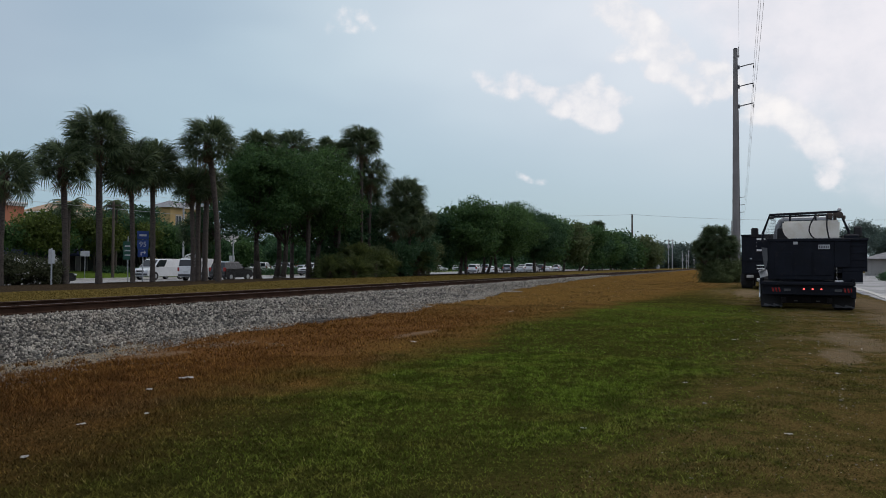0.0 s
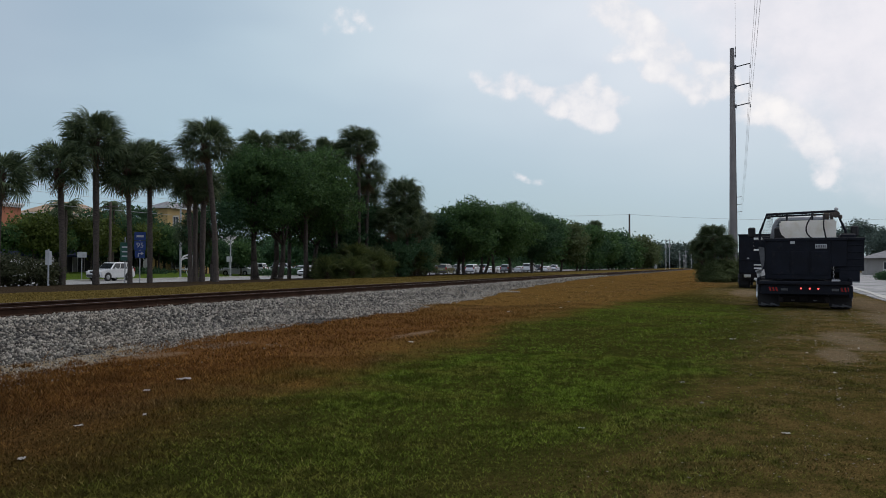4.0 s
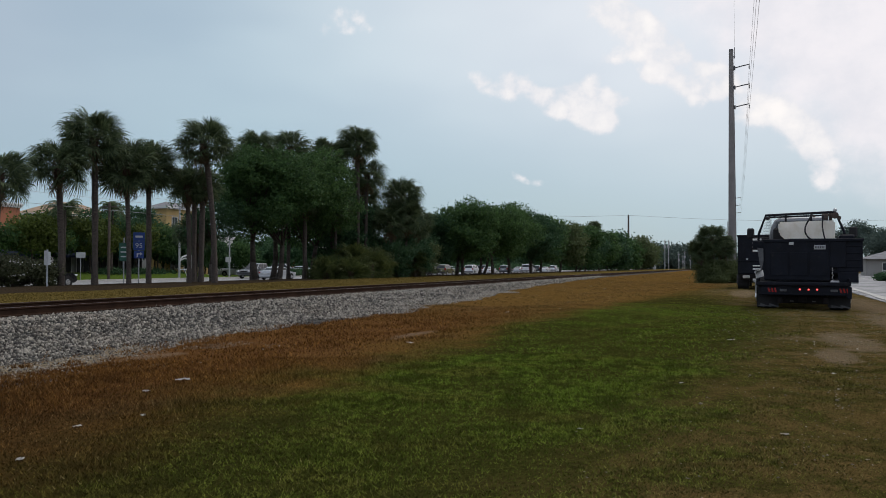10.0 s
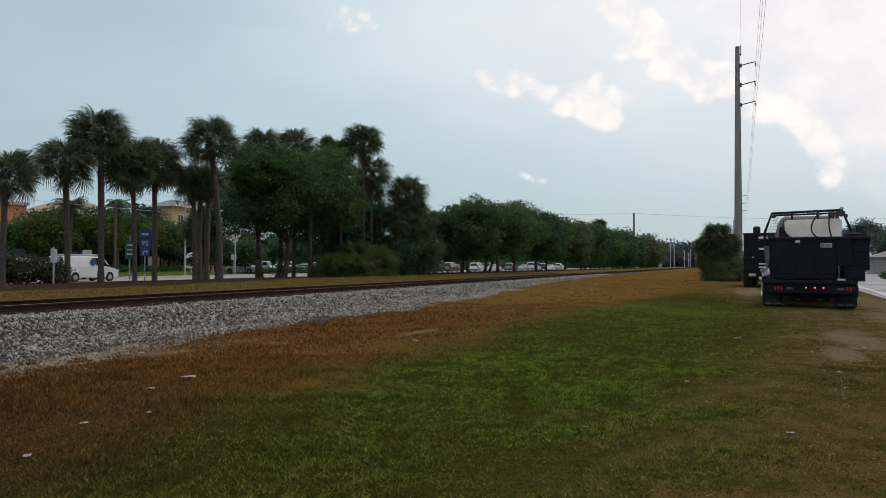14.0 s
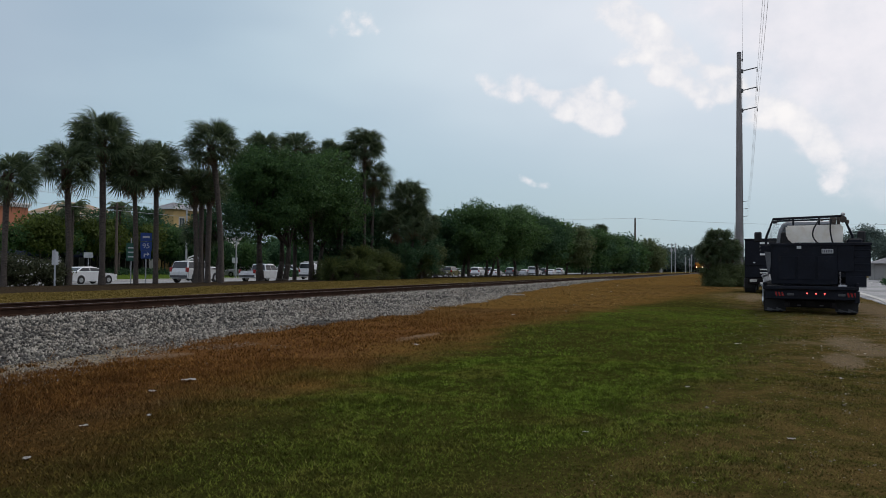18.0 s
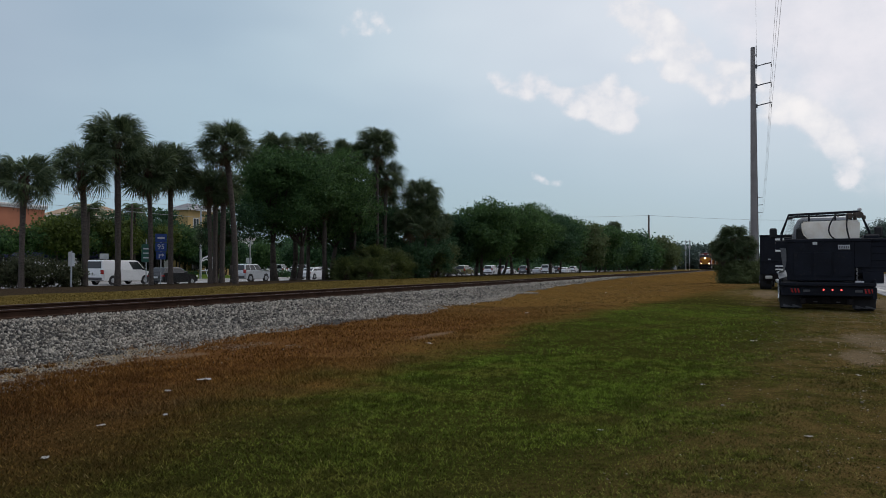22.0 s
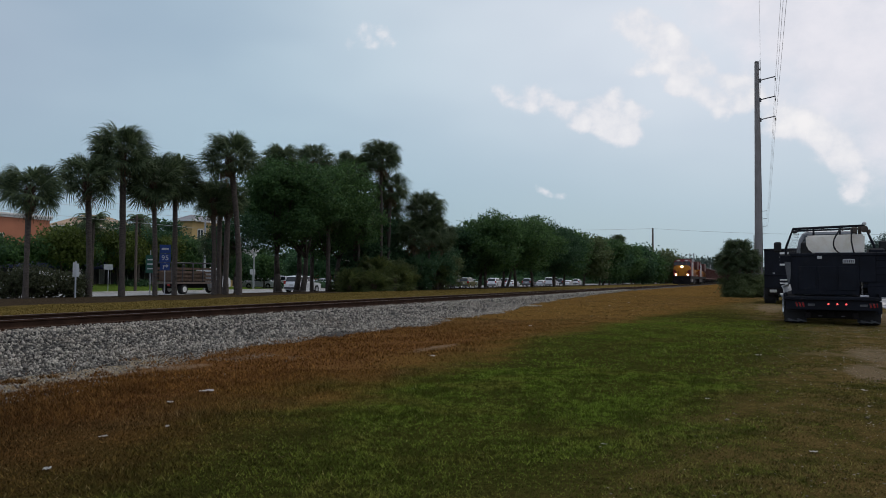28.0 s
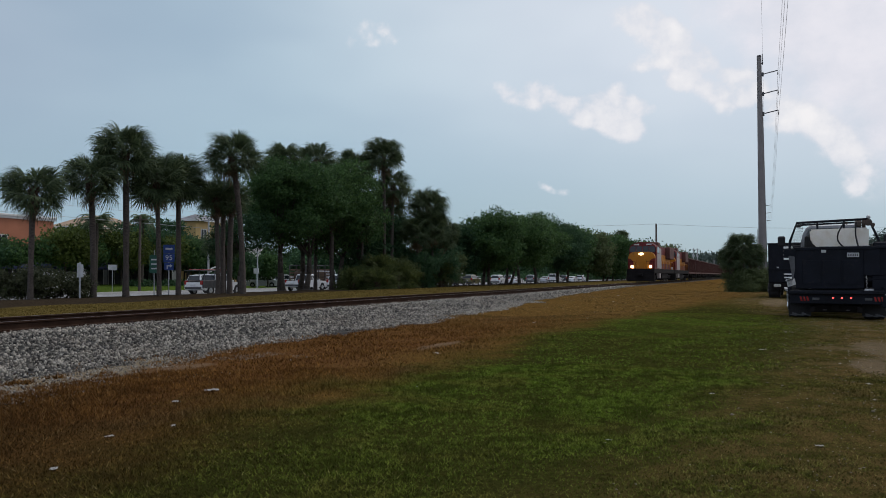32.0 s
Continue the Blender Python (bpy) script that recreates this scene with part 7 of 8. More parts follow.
def tow_lorry():
    t = thing("tow_lorry", "black flatbed tow lorry carrying a work truck, parked on the verge", "lorry", TOW)
    bm = bmesh.new()
    box(bm, (0.0, -1.17, 0.44), (0.16, 1.17, 0.74), 0.02)
    bumper = part("light_bar", bm, "black_paint", t)
    bm = bmesh.new()
    box(bm, (-0.02, -1.24, 0.36), (0.3, -1.12, 0.70), 0.02)
    part("step_box", bm, "black_paint", t)
    for s in (-1, 1):
        bm = bmesh.new()
        for k in range(3):
            y = (0.70 if s > 0 else -1.14) + k * 0.085
            prism(bm, [(y - 0.03, 0.53), (y + 0.012, 0.53), (y + 0.045, 0.65), (y, 0.65)], -0.012, 0.0)
        bmesh.ops.transform(bm, matrix=pose(0, 0, 0, 0, 0, 90), verts=bm.verts)
        bmesh.ops.transform(bm, matrix=Matrix.Translation((-0.016, 0, 0)), verts=bm.verts)
        bmesh.ops.recalc_face_normals(bm, faces=bm.faces)
        part("tail_light", bm, "red_lens", bumper, "slanted red tail light bars")
        bm = bmesh.new()
        c = 0.50 if s > 0 else -0.80
        box(bm, (-0.02, c - 0.09, 0.55), (0.0, c + 0.09, 0.62), 0.008)
        part("reversing_light", bm, "flap_dust", bumper)
    for y in (0.07, -0.155, -0.375):
        bm = bmesh.new()
        tube(bm, (-0.02, y, 0.615), (0.0, y, 0.615), 0.022, 0.024, 10)
        part("marker_light", bm, "red_glow", bumper)
    bm = bmesh.new()
    box(bm, (0.1, -0.45, 0.5), (6.6, 0.45, 0.72), 0.02)
    part("chassis", bm, "underframe", t)
    bm = bmesh.new()
    box(bm, (-0.1, -1.22, 0.72), (6.9, 1.22, 0.82), 0.015)
    for s in (-1, 1):
        box(bm, (-0.1, s * 1.19 - 0.03, 0.82), (6.9, s * 1.19 + 0.03, 0.92), 0.008)
    part("deck", bm, "black_paint", t, "long black steel tilt deck")
    bm = bmesh.new()
    for k in range(9):
        x = 0.4 + k * 0.7
        tube(bm, (x, 1.20, 0.84), (x + 0.45, 1.27, 1.12), 0.022, 0.022, 6)
        tube(bm, (x, 1.24, 0.5), (x, 1.24, 0.84), 0.03, 0.03, 6)
    tube(bm, (0.3, 1.26, 1.1), (4.6, 1.26, 1.14), 0.03, 0.03, 6)
    part("side_rail", bm, "galvanised", t, "bright steel side rail")
    bm = bmesh.new()
    v = [bm.verts.new((x, y, z)) for z in (0.80, 0.86) for x, y in ((0.2, 1.23), (3.4, 1.23), (3.4, 1.47), (0.2, 1.28))]
    for f in ((0, 1, 2, 3), (4, 7, 6, 5), (0, 4, 5, 1), (1, 5, 6, 2), (2, 6, 7, 3), (3, 7, 4, 0)):
        bm.faces.new([v[i] for i in f])
    bmesh.ops.recalc_face_normals(bm, faces=bm.faces)
    part("side_shelf", bm, "galvanised", t, "worn steel side shelf")
    for s in (-1, 1):
        for x in (1.15, 7.6):
            wheel(t, x, s * 0.98, 0.46, 0.25, "chrome", x < 2)
        bm = bmesh.new()
        box(bm, (0.42, s * 0.93 - 0.30, 0.10), (0.44, s * 0.93 + 0.28, 0.62))
        flap = part("mud_flap", bm, "rubber", t)
        bm = bmesh.new()
        for k in range(9):
            y = s * 0.93 - 0.29 + k * 0.062
            box(bm, (0.405, y, 0.075 + 0.012 * (k % 3)), (0.425, y + 0.058, 0.115 + 0.02 * ((k * 5) % 4)), 0.004)
        part("flap_plate", bm, "flap_dust", flap, "dusty grey metal weight")
    bm = bmesh.new()
    tube(bm, (1.15, -0.9, 0.46), (1.15, 0.9, 0.46), 0.08, 0.08, 8)
    bmesh.ops.create_uvsphere(bm, u_segments=10, v_segments=7, radius=0.2, matrix=Matrix.Translation((1.15, 0, 0.46)))
    part("axle", bm, "underframe", t)
    # unseen dark beams added here in place of the shadow under the deck
    bm = bmesh.new()
    box(bm, (0.25, -0.12, 0.22), (2.6, 0.12, 0.44), 0.03)
    box(bm, (0.3, -0.66, 0.20), (0.5, 0.66, 0.42), 0.03)
    for y in (-0.6, 0.6):
        box(bm, (0.1, y - 0.07, 0.20), (0.7, y + 0.07, 0.36), 0.02)
    part("wheel_lift", bm, "underframe", t, "unseen black wheel lift, added to darken the space under the deck")
    for y in (0.28, -0.30):
        bm = bmesh.new()
        box(bm, (0.27, y - 0.05, 0.25), (0.30, y + 0.05, 0.28), 0.008)
        part("pin", bm, "flap_dust", t)
    bm = bmesh.new()
    prism(bm, [(6.9, 0.7), (6.9, 2.35), (8.1, 2.4), (8.5, 1.65), (9.3, 1.5), (9.4, 0.6), (7.0, 0.5)], -1.1, 1.1)
    part("cab", bm, "black_paint", t)
    bm = bmesh.new()
    prism(bm, [(8.13, 2.3), (8.52, 1.62), (8.55, 1.64), (8.16, 2.33)], -0.95, 0.95)
    part("windscreen", bm, "glass", t)


tow_lorry()


def eased(points, n=6):
    """The points of a smooth curve through the given ones."""
    p = [Vector(q) for q in points]
    p = [p[0] * 2 - p[1]] + p + [p[-1] * 2 - p[-2]]
    out = []
    for a, b, c, d in zip(p, p[1:], p[2:], p[3:]):
        for k in range(n):
            f = k / n
            out.append(0.5 * (2 * b + (c - a) * f + (2 * a - 5 * b + 4 * c - d) * f * f + (3 * b - a - 3 * c + d) * f ** 3))
    return out + [p[-2]]


def work_truck():
    """The black work truck lashed on the deck, with a spray tank, a pump and a pipe rack."""
    t = thing("work_truck", "black work truck with a cream tank, loaded on the tow deck", "truck", TOW @ pose(0.45, 0, 0.82))
    bm = bmesh.new()
    box(bm, (0.0, -0.72, 0.05), (0.09, 1.02, 1.22), 0.015)
    box(bm, (0.0, -1.12, 0.42), (0.09, -0.72, 1.22), 0.01)
    box(bm, (0.09, 0.94, 0.25), (2.6, 1.02, 1.20), 0.01)
    box(bm, (0.09, -1.10, 0.25), (2.6, -1.02, 1.20), 0.01)
    box(bm, (0.09, -1.02, 0.25), (2.6, 0.94, 0.36), 0.01)
    part("bed", bm, "black_paint", t, "black steel bed with a tall tailgate")
    bm = bmesh.new()
    box(bm, (-0.03, -1.14, 1.16), (0.12, 1.05, 1.25), 0.012)
    box(bm, (-0.03, -1.58, 1.17), (0.05, -1.14, 1.25), 0.012)
    part("top_rail", bm, "black_paint", t)
    bm = bmesh.new()
    box(bm, (0.05, -1.55, 0.30), (0.10, -0.92, 1.19), 0.01)
    box(bm, (0.05, -1.44, -0.02), (0.10, -0.92, 0.30), 0.01)
    for k in range(4):
        box(bm, (0.03, -1.52, 0.42 + k * 0.2), (0.05, -1.14, 0.46 + k * 0.2), 0.006)
    part("side_gate", bm, "black_paint", t, "black side gate folded outwards")
    bm = bmesh.new()
    box(bm, (-0.02, -1.44, -0.04), (0.03, -0.72, -0.005), 0.004)
    part("gate_edge", bm, "sign_back", t)
    bm = bmesh.new()
    box(bm, (-0.025, -0.61, 0.94), (-0.005, -0.31, 1.07), 0.006)
    plate = part("number_plate", bm, "galvanised", t)
    bm = bmesh.new()
    for k in range(6):
        box(bm, (-0.03, -0.58 + k * 0.045, 0.97), (-0.026, -0.555 + k * 0.045, 1.04))
    part("text_bar", bm, "steel", plate)
    bm = bmesh.new()
    box(bm, (-0.02, 0.22, 1.08), (0.0, 0.34, 1.16), 0.004)
    part("sticker", bm, "sign_white", t)
    bm = bmesh.new()
    prism(bm, [(1.03, 0.62), (1.04, 0.98), (1.20, 1.0), (1.14, 0.55), (1.10, 0.25)], 0.0, 0.05)
    bmesh.ops.transform(bm, matrix=pose(0, 0, 0, 0, 0, 90), verts=bm.verts)
    bmesh.ops.recalc_face_normals(bm, faces=bm.faces)
    part("side_bracket", bm, "flap_dust", t, "bare steel side bracket")
    for s in (-1, 1):
        for x in (1.3, 5.0):
            wheel(t, x, s * 0.88, 0.37, 0.24, "steel")
    for y in (0.62, 0.1, -0.42):
        bm = bmesh.new()
        box(bm, (-0.022, y - 0.24, 0.18), (-0.002, y + 0.22, 0.86), 0.008)
        part("gate_panel", bm, "black_paint", t)
    bm = bmesh.new()
    for k in range(7):
        tube(bm, (-0.06, -0.78 + 0.015 * (k % 2), 0.42 - k * 0.06), (-0.06, -0.80 + 0.03 * ((k + 1) % 2), 0.37 - k * 0.06), 0.014, 0.014, 5)
    box(bm, (-0.09, -0.95, -0.02), (-0.03, -0.72, 0.05), 0.015)
    part("chain", bm, "chrome", t, "bright lashing chain and hook")
    # tank
    bm = bmesh.new()
    prism(bm, [(-0.93, 1.85), (0.66, 1.83), (0.64, 1.48), (0.36, 1.20), (0.36, 0.4), (-0.88, 0.4)], -2.35, -1.35)
    bmesh.ops.transform(bm, matrix=pose(0, 0, 0, 0, 0, 90), verts=bm.verts)
    bmesh.ops.recalc_face_normals(bm, faces=bm.faces)
    bmesh.ops.bevel(bm, geom=list(bm.edges), offset=0.05, segments=2, affect="EDGES")
    tank = part("tank", bm, "cream_tank", t, "cream plastic spray tank")
    bm = bmesh.new()
    for z in (1.30, 1.24):
        box(bm, (1.33, -0.95, z), (1.352, 0.4, z + 0.012))
    part("seam", bm, "sign_back", tank)
    for pts in ([(1.3, -0.30, 2.05), (1.22, -0.22, 1.9), (1.2, -0.12, 1.7), (1.2, -0.10, 1.5), (1.2, -0.2, 1.32), (1.25, -0.42, 1.18)], [(1.3, -0.60, 2.0), (1.22, -0.57, 1.7), (1.2, -0.60, 1.45), (1.25, -0.66, 1.18)]):
        bm = bmesh.new()
        path_tube(bm, eased(pts), 0.022, 7)
        part("hose", bm, "rubber", t)
    bm = bmesh.new()
    box(bm, (1.35, -0.74, 1.88), (1.65, -0.56, 2.06), 0.03)
    tube(bm, (1.3, -0.92, 2.0), (1.5, -0.92, 2.0), 0.10, 0.10, 10)
    tube(bm, (1.5, -0.8, 1.84), (1.5, -0.8, 2.08), 0.05, 0.05, 8)
    tube(bm, (1.3, -0.35, 2.0), (1.7, -0.35, 2.0), 0.035, 0.035, 8)
    box(bm, (1.3, -1.08, 1.86), (1.5, -1.0, 1.98), 0.02)
    part("pump", bm, "old_wood", t, "dull brown pump and hose reel")
    # rack over the cab
    a, b, c, d = (2.75, 1.27, 1.50), (2.75, 1.05, 2.13), (2.75, -0.98, 2.19), (2.75, -1.24, 1.55)
    bm = bmesh.new()
    path_tube(bm, [a, b, c, d], 0.042, 8)
    for y in (0.45, -0.3, -0.75):
        tube(bm, (2.75, y, 1.3), (2.75, y, 2.165), 0.03, 0.03, 6)
    tube(bm, (2.75, 1.0, 2.06), (2.75, -0.93, 2.10), 0.03, 0.03, 6)
    tube(bm, a, (2.75, 1.27, 1.0), 0.04, 0.04, 7)
    tube(bm, d, (2.75, -1.24, 1.0), 0.04, 0.04, 7)
    box(bm, (2.7, -1.42, 1.0), (2.8, 1.45, 1.28), 0.02)
    rack = part("pipe_rack", bm, "black_paint", t, "black pipe rack over the cab")
    bm = bmesh.new()
    bmesh.ops.create_uvsphere(bm, u_segments=12, v_segments=8, radius=0.062, matrix=Matrix.Translation((2.75, -0.98, 2.25)))
    part("beacon", bm, "sign_back", rack)
    bm = bmesh.new()
    box(bm, (2.62, 0.92, 1.98), (2.76, 1.08, 2.08), 0.03)
    part("work_lamp", bm, "rubber", rack)
    bm = bmesh.new()
    for k in range(14):
        y = -1.3 + k * 0.04
        tube(bm, (2.76, 0.88 + k * 0.028, 1.30), (2.76, 0.88 + k * 0.028, min(2.05, 2.1 - max(0, k - 5) * 0.07)), 0.003, 0.003, 4)
        tube(bm, (2.76, 0.87, 1.30 + k * 0.05), (2.76, max(0.90, 1.25 - k * 0.018), 1.30 + k * 0.05), 0.003, 0.003, 4)
    part("mesh_screen", bm, "steel", rack)
    # cab: lower body, roof on pillars, panes between them
    bm = bmesh.new()
    prism(bm, [(3.0, 0.3), (3.0, 1.22), (4.8, 1.25), (6.1, 1.1), (6.2, 0.9), (6.2, 0.25)], -0.95, 0.95)
    bmesh.ops.bevel(bm, geom=list(bm.edges), offset=0.06, segments=2, affect="EDGES")
    cab = part("cab", bm, paint("grey", GREY[1]), t, "dark grey cab")
    bm = bmesh.new()
    prism(bm, [(3.08, 1.93), (3.16, 2.04), (3.45, 2.09), (4.2, 2.06), (4.42, 1.96), (4.2, 1.95)], -0.70, 0.70)
    bmesh.ops.bevel(bm, geom=list(bm.edges), offset=0.03, segments=2, affect="EDGES")
    part("roof", bm, paint("grey", GREY[1]), cab)
    for s in (-1, 1):
        rear = [(3.04, s * 0.90, 1.20), (3.05, s * 0.88, 1.50), (3.08, s * 0.82, 1.78), (3.12, s * 0.74, 1.93), (3.2, s * 0.62, 2.01)]
        front = [(4.75, s * 0.88, 1.22), (4.55, s * 0.80, 1.72), (4.3, s * 0.68, 2.0)]
        middle = [(3.9, s * 0.90, 1.22), (3.88, s * 0.84, 1.70), (3.85, s * 0.72, 2.0)]
        for line, r in ((rear, 0.075), (front, 0.05), (middle, 0.045)):
            bm = bmesh.new()
            path_tube(bm, line, r, 8)
            part("pillar", bm, paint("pillar_grey", (0.20, 0.21, 0.22)), cab, "rounded grey window pillar")
    bm = bmesh.new()
    box(bm, (3.05, -0.80, 1.24), (3.058, 0.80, 1.90))
    part("rear_window", bm, "clear_glass", cab, "clear rear window")
    bm = bmesh.new()
    prism(bm, [(4.74, 1.25), (4.36, 1.95), (4.37, 1.955), (4.75, 1.255)], -0.76, 0.76)
    part("windscreen", bm, "clear_glass", cab)
    for y in (0.66, -0.66):
        bm = bmesh.new()
        box(bm, (2.85, y - 0.17, 1.2), (2.97, y + 0.17, 1.72), 0.06)
        part("seat_back", bm, "rubber", cab)
    for s in (-1, 1):
        bm = bmesh.new()
        box(bm, (4.1, s * 1.58 - 0.12, 1.42), (4.2, s * 1.58 + 0.12, 1.78), 0.05)
        tube(bm, (4.15, s * 0.9, 1.45), (4.15, s * 1.5, 1.45), 0.02, 0.02, 5)
        part("mirror", bm, "rubber", cab)
    for s in (-1,):
        bm = bmesh.new()
        box(bm, (1.25, s * 1.22 - 0.22, 1.18), (2.7, s * 1.22 + 0.2, 1.42), 0.05)
        part("side_box", bm, "black_paint", t, "black side toolbox")


work_truck()


def parked_lorry():
    """A black lorry ahead of the tow lorry, of which the rear corner shows."""
    t = thing("box_lorry", "black lorry with white louvred strips parked farther ahead", "lorry", pose(18.0, 41.5, 0.15, 0, 0, 64.5))
    bm = bmesh.new()
    box(bm, (0, -1.25, 0.85), (5.6, 1.25, 3.0), 0.04)
    part("body", bm, "black_paint", t)
    bm = bmesh.new()
    box(bm, (-0.05, -1.28, 2.94), (5.65, 1.28, 3.04), 0.02)
    box(bm, (-0.05, -1.28, 1.55), (0.0, 1.28, 1.62), 0.01)
    part("trim", bm, "black_paint", t)
    for z in (2.78, 2.58, 2.38, 2.16, 1.32, 1.14):
        bm = bmesh.new()
        box(bm, (-0.06, 0.0, z - (0.055 if z > 2 else 0.04)), (-0.015, 0.46, z + (0.055 if z > 2 else 0.03)), 0.01)
        part("louvre", bm, "white_paint", t, "white louvre strip")
    bm = bmesh.new()
    box(bm, (-0.08, 0.62, 0.62), (0.05, 0.98, 0.78), 0.02)
    part("number_plate", bm, "cream_tank", t)
    # small chrome chip added to give a glint, no known fitting
    bm = bmesh.new()
    box(bm, (-0.04, 0.7, 1.66), (-0.01, 0.82, 1.72), 0.01)
    part("latch", bm, "chrome", t)
    bm = bmesh.new()
    box(bm, (0, -1.1, 0.5), (8.2, 1.1, 0.85), 0.02)
    part("chassis", bm, "underframe", t)
    bm = bmesh.new()
    prism(bm, [(5.8, 0.6), (5.8, 2.5), (7.2, 2.5), (7.7, 1.6), (8.4, 1.4), (8.4, 0.6)], -1.1, 1.1)
    part("cab", bm, "black_paint", t)
    for s in (-1, 1):
        for x in (0.9, 7.2):
            wheel(t, x, s * 1.0, 0.5, 0.28, "steel", x < 2)


parked_lorry()


# ---- the train ----
def bogie(parent, x, axles, r=0.5):
    bm = bmesh.new()
    half = (axles - 1) * 0.9 + 0.6
    for s in (-1, 1):
        box(bm, (x - half, s * 1.05 - 0.12, 0.35), (x + half, s * 1.05 + 0.12, 0.85), 0.06)
        for k in range(axles):
            c = x + (k - (axles - 1) / 2) * 1.8
            box(bm, (c - 0.22, s * 1.1 - 0.16, 0.3), (c + 0.22, s * 1.1 + 0.16, 0.72), 0.04)
    b = part("bogie", bm, "underframe", parent)
    for k in range(axles):
        c = x + (k - (axles - 1) / 2) * 1.8
        bm = bmesh.new()
        tube(bm, (c, -0.8, r), (c, -0.68, r), r, r, 18)
        tube(bm, (c, 0.68, r), (c, 0.8, r), r, r, 18)
        tube(bm, (c, -0.7, r), (c, 0.7, r), 0.09, 0.09, 8)
        part("wheelset", bm, "steel", b)


def loft(bm, outline, front, back):
    """An outline in y and z, drawn out along x from front(z) to back."""
    a = [bm.verts.new((front(z), y, z)) for y, z in outline]
    b = [bm.verts.new((back, y, z)) for y, z in outline]
    n = len(outline)
    for i in range(n):
        bm.faces.new((a[i], a[(i + 1) % n], b[(i + 1) % n], b[i]))
    bm.faces.new(list(reversed(a))), bm.faces.new(b)
    bmesh.ops.recalc_face_normals(bm, faces=bm.faces)
    return bm


def locomotive(label, lit):
    """A six-axle road locomotive; its nose points to -x, rail top at z = 0."""
    t = thing("locomotive", label, "locomotive")
    bm = bmesh.new()
    box(bm, (0.3, -1.5, 1.05), (22.0, 1.5, 1.55), 0.03)
    part("underframe", bm, "underframe", t)
    bm = bmesh.new()
    prism(bm, [(0.0, 0.18), (0.55, 0.12), (0.6, 1.45), (0.15, 1.45)], -1.5, 1.5)
    box(bm, (-0.35, -0.25, 0.72), (0.1, 0.25, 1.0), 0.04)
    part("pilot", bm, "underframe", t, "black snow-plough pilot")
    # nose: broad yellow front with red rounded cheeks
    bm = bmesh.new()
    loft(bm, [(-1.46, 1.5), (-1.46, 2.95), (-1.30, 3.25), (-0.95, 3.45), (0.95, 3.45), (1.30, 3.25), (1.46, 2.95), (1.46, 1.5)], lambda z: 0.72 + 0.14 * max(0.0, z - 2.7), 2.4)
    bmesh.ops.bevel(bm, geom=list(bm.edges), offset=0.06, segments=2, affect="EDGES")
    nose = part("nose", bm, "loco_yellow", t, "yellow short hood")
    for s in (-1, 1):
        bm = bmesh.new()
        arc = [(s * (1.48 - 0.62 * math.sin(math.pi * k / 12)), 2.10 - 0.62 * math.cos(math.pi * k / 12)) for k in range(13)]
        loft(bm, arc, lambda z: 0.685, 0.76)
        part("nose_cheek", bm, "loco_red", t, "red half-round panel on the nose")
        bm = bmesh.new()
        box(bm, (0.80, min(s * 1.462, s * 1.50), 1.5), (2.4, max(s * 1.462, s * 1.50), 2.75), 0.02)
        part("nose_side", bm, "loco_red", t)
    bm = bmesh.new()
    box(bm, (0.66, -0.34, 1.6), (0.72, 0.34, 3.05), 0.02)
    part("nose_door", bm, "loco_yellow", nose)
    bm = bmesh.new()
    for s in (-1, 1):
        path_tube(bm, [(0.6, s * 0.55, 1.5), (0.6, s * 0.55, 2.5), (0.66, s * 0.5, 2.55)], 0.025, 5)
        path_tube(bm, [(0.25, s * 1.4, 1.45), (0.25, s * 1.4, 2.35), (0.25, s * 0.6, 2.35), (0.25, s * 0.6, 1.45)], 0.025, 5)
    part("handrail", bm, "underframe", t)
    bm = bmesh.new()
    loft(bm, [(-1.52, 1.5), (-1.52, 3.75), (-1.38, 4.2), (-0.95, 4.5), (-0.4, 4.6), (0.4, 4.6), (0.95, 4.5), (1.38, 4.2), (1.52, 3.75), (1.52, 1.5)], lambda z: 1.72 + 0.26 * max(0.0, z - 3.35), 4.7)
    bmesh.ops.bevel(bm, geom=list(bm.edges), offset=0.05, segments=2, affect="EDGES")
    cab = part("cab", bm, "loco_red", t, "red crew cab")
    bm = bmesh.new()
    loft(bm, [(-1.42, 3.45), (-1.42, 3.80), (-1.25, 4.14), (1.25, 4.14), (1.42, 3.80), (1.42, 3.45)], lambda z: 1.68 + 0.26 * max(0.0, z - 3.35), 2.0)
    part("windscreen", bm, "glass", cab, "dark windscreen")
    bm = bmesh.new()
    for y in (-0.72, 0, 0.72):
        tube(bm, (1.69, y, 3.42), (1.87, y, 4.16), 0.04, 0.04, 6)
    part("screen_pillar", bm, "loco_red", cab)
    bm = bmesh.new()
    for s in (-1, 1):
        box(bm, (1.90, s * 0.70 - 0.3, 4.24), (2.05, s * 0.70 + 0.3, 4.40), 0.03)
    part("number_board", bm, "sign_white", cab, "lit white number boards")
    for s in (-1, 1):
        bm = bmesh.new()
        box(bm, (2.6, min(s * 1.525, s * 1.55), 3.35), (4.3, max(s * 1.525, s * 1.55), 4.05), 0.02)
        part("side_window", bm, "glass", cab)
        bm = bmesh.new()
        box(bm, (2.45, min(s * 1.523, s * 1.545), 1.6), (4.68, max(s * 1.523, s * 1.545), 3.28), 0.01)
        part("side_panel", bm, "loco_silver", cab, "pale silver lower cab side")
    bm = bmesh.new()
    box(bm, (0.66, -0.22, 3.06), (0.95, 0.22, 3.36), 0.05)
    part("headlight_housing", bm, "underframe", nose)
    for y in (-0.1, 0.1):
        bm = bmesh.new()
        tube(bm, (0.62, y, 3.21), (0.68, y, 3.21), 0.14 if lit else 0.09, 0.10, 12)
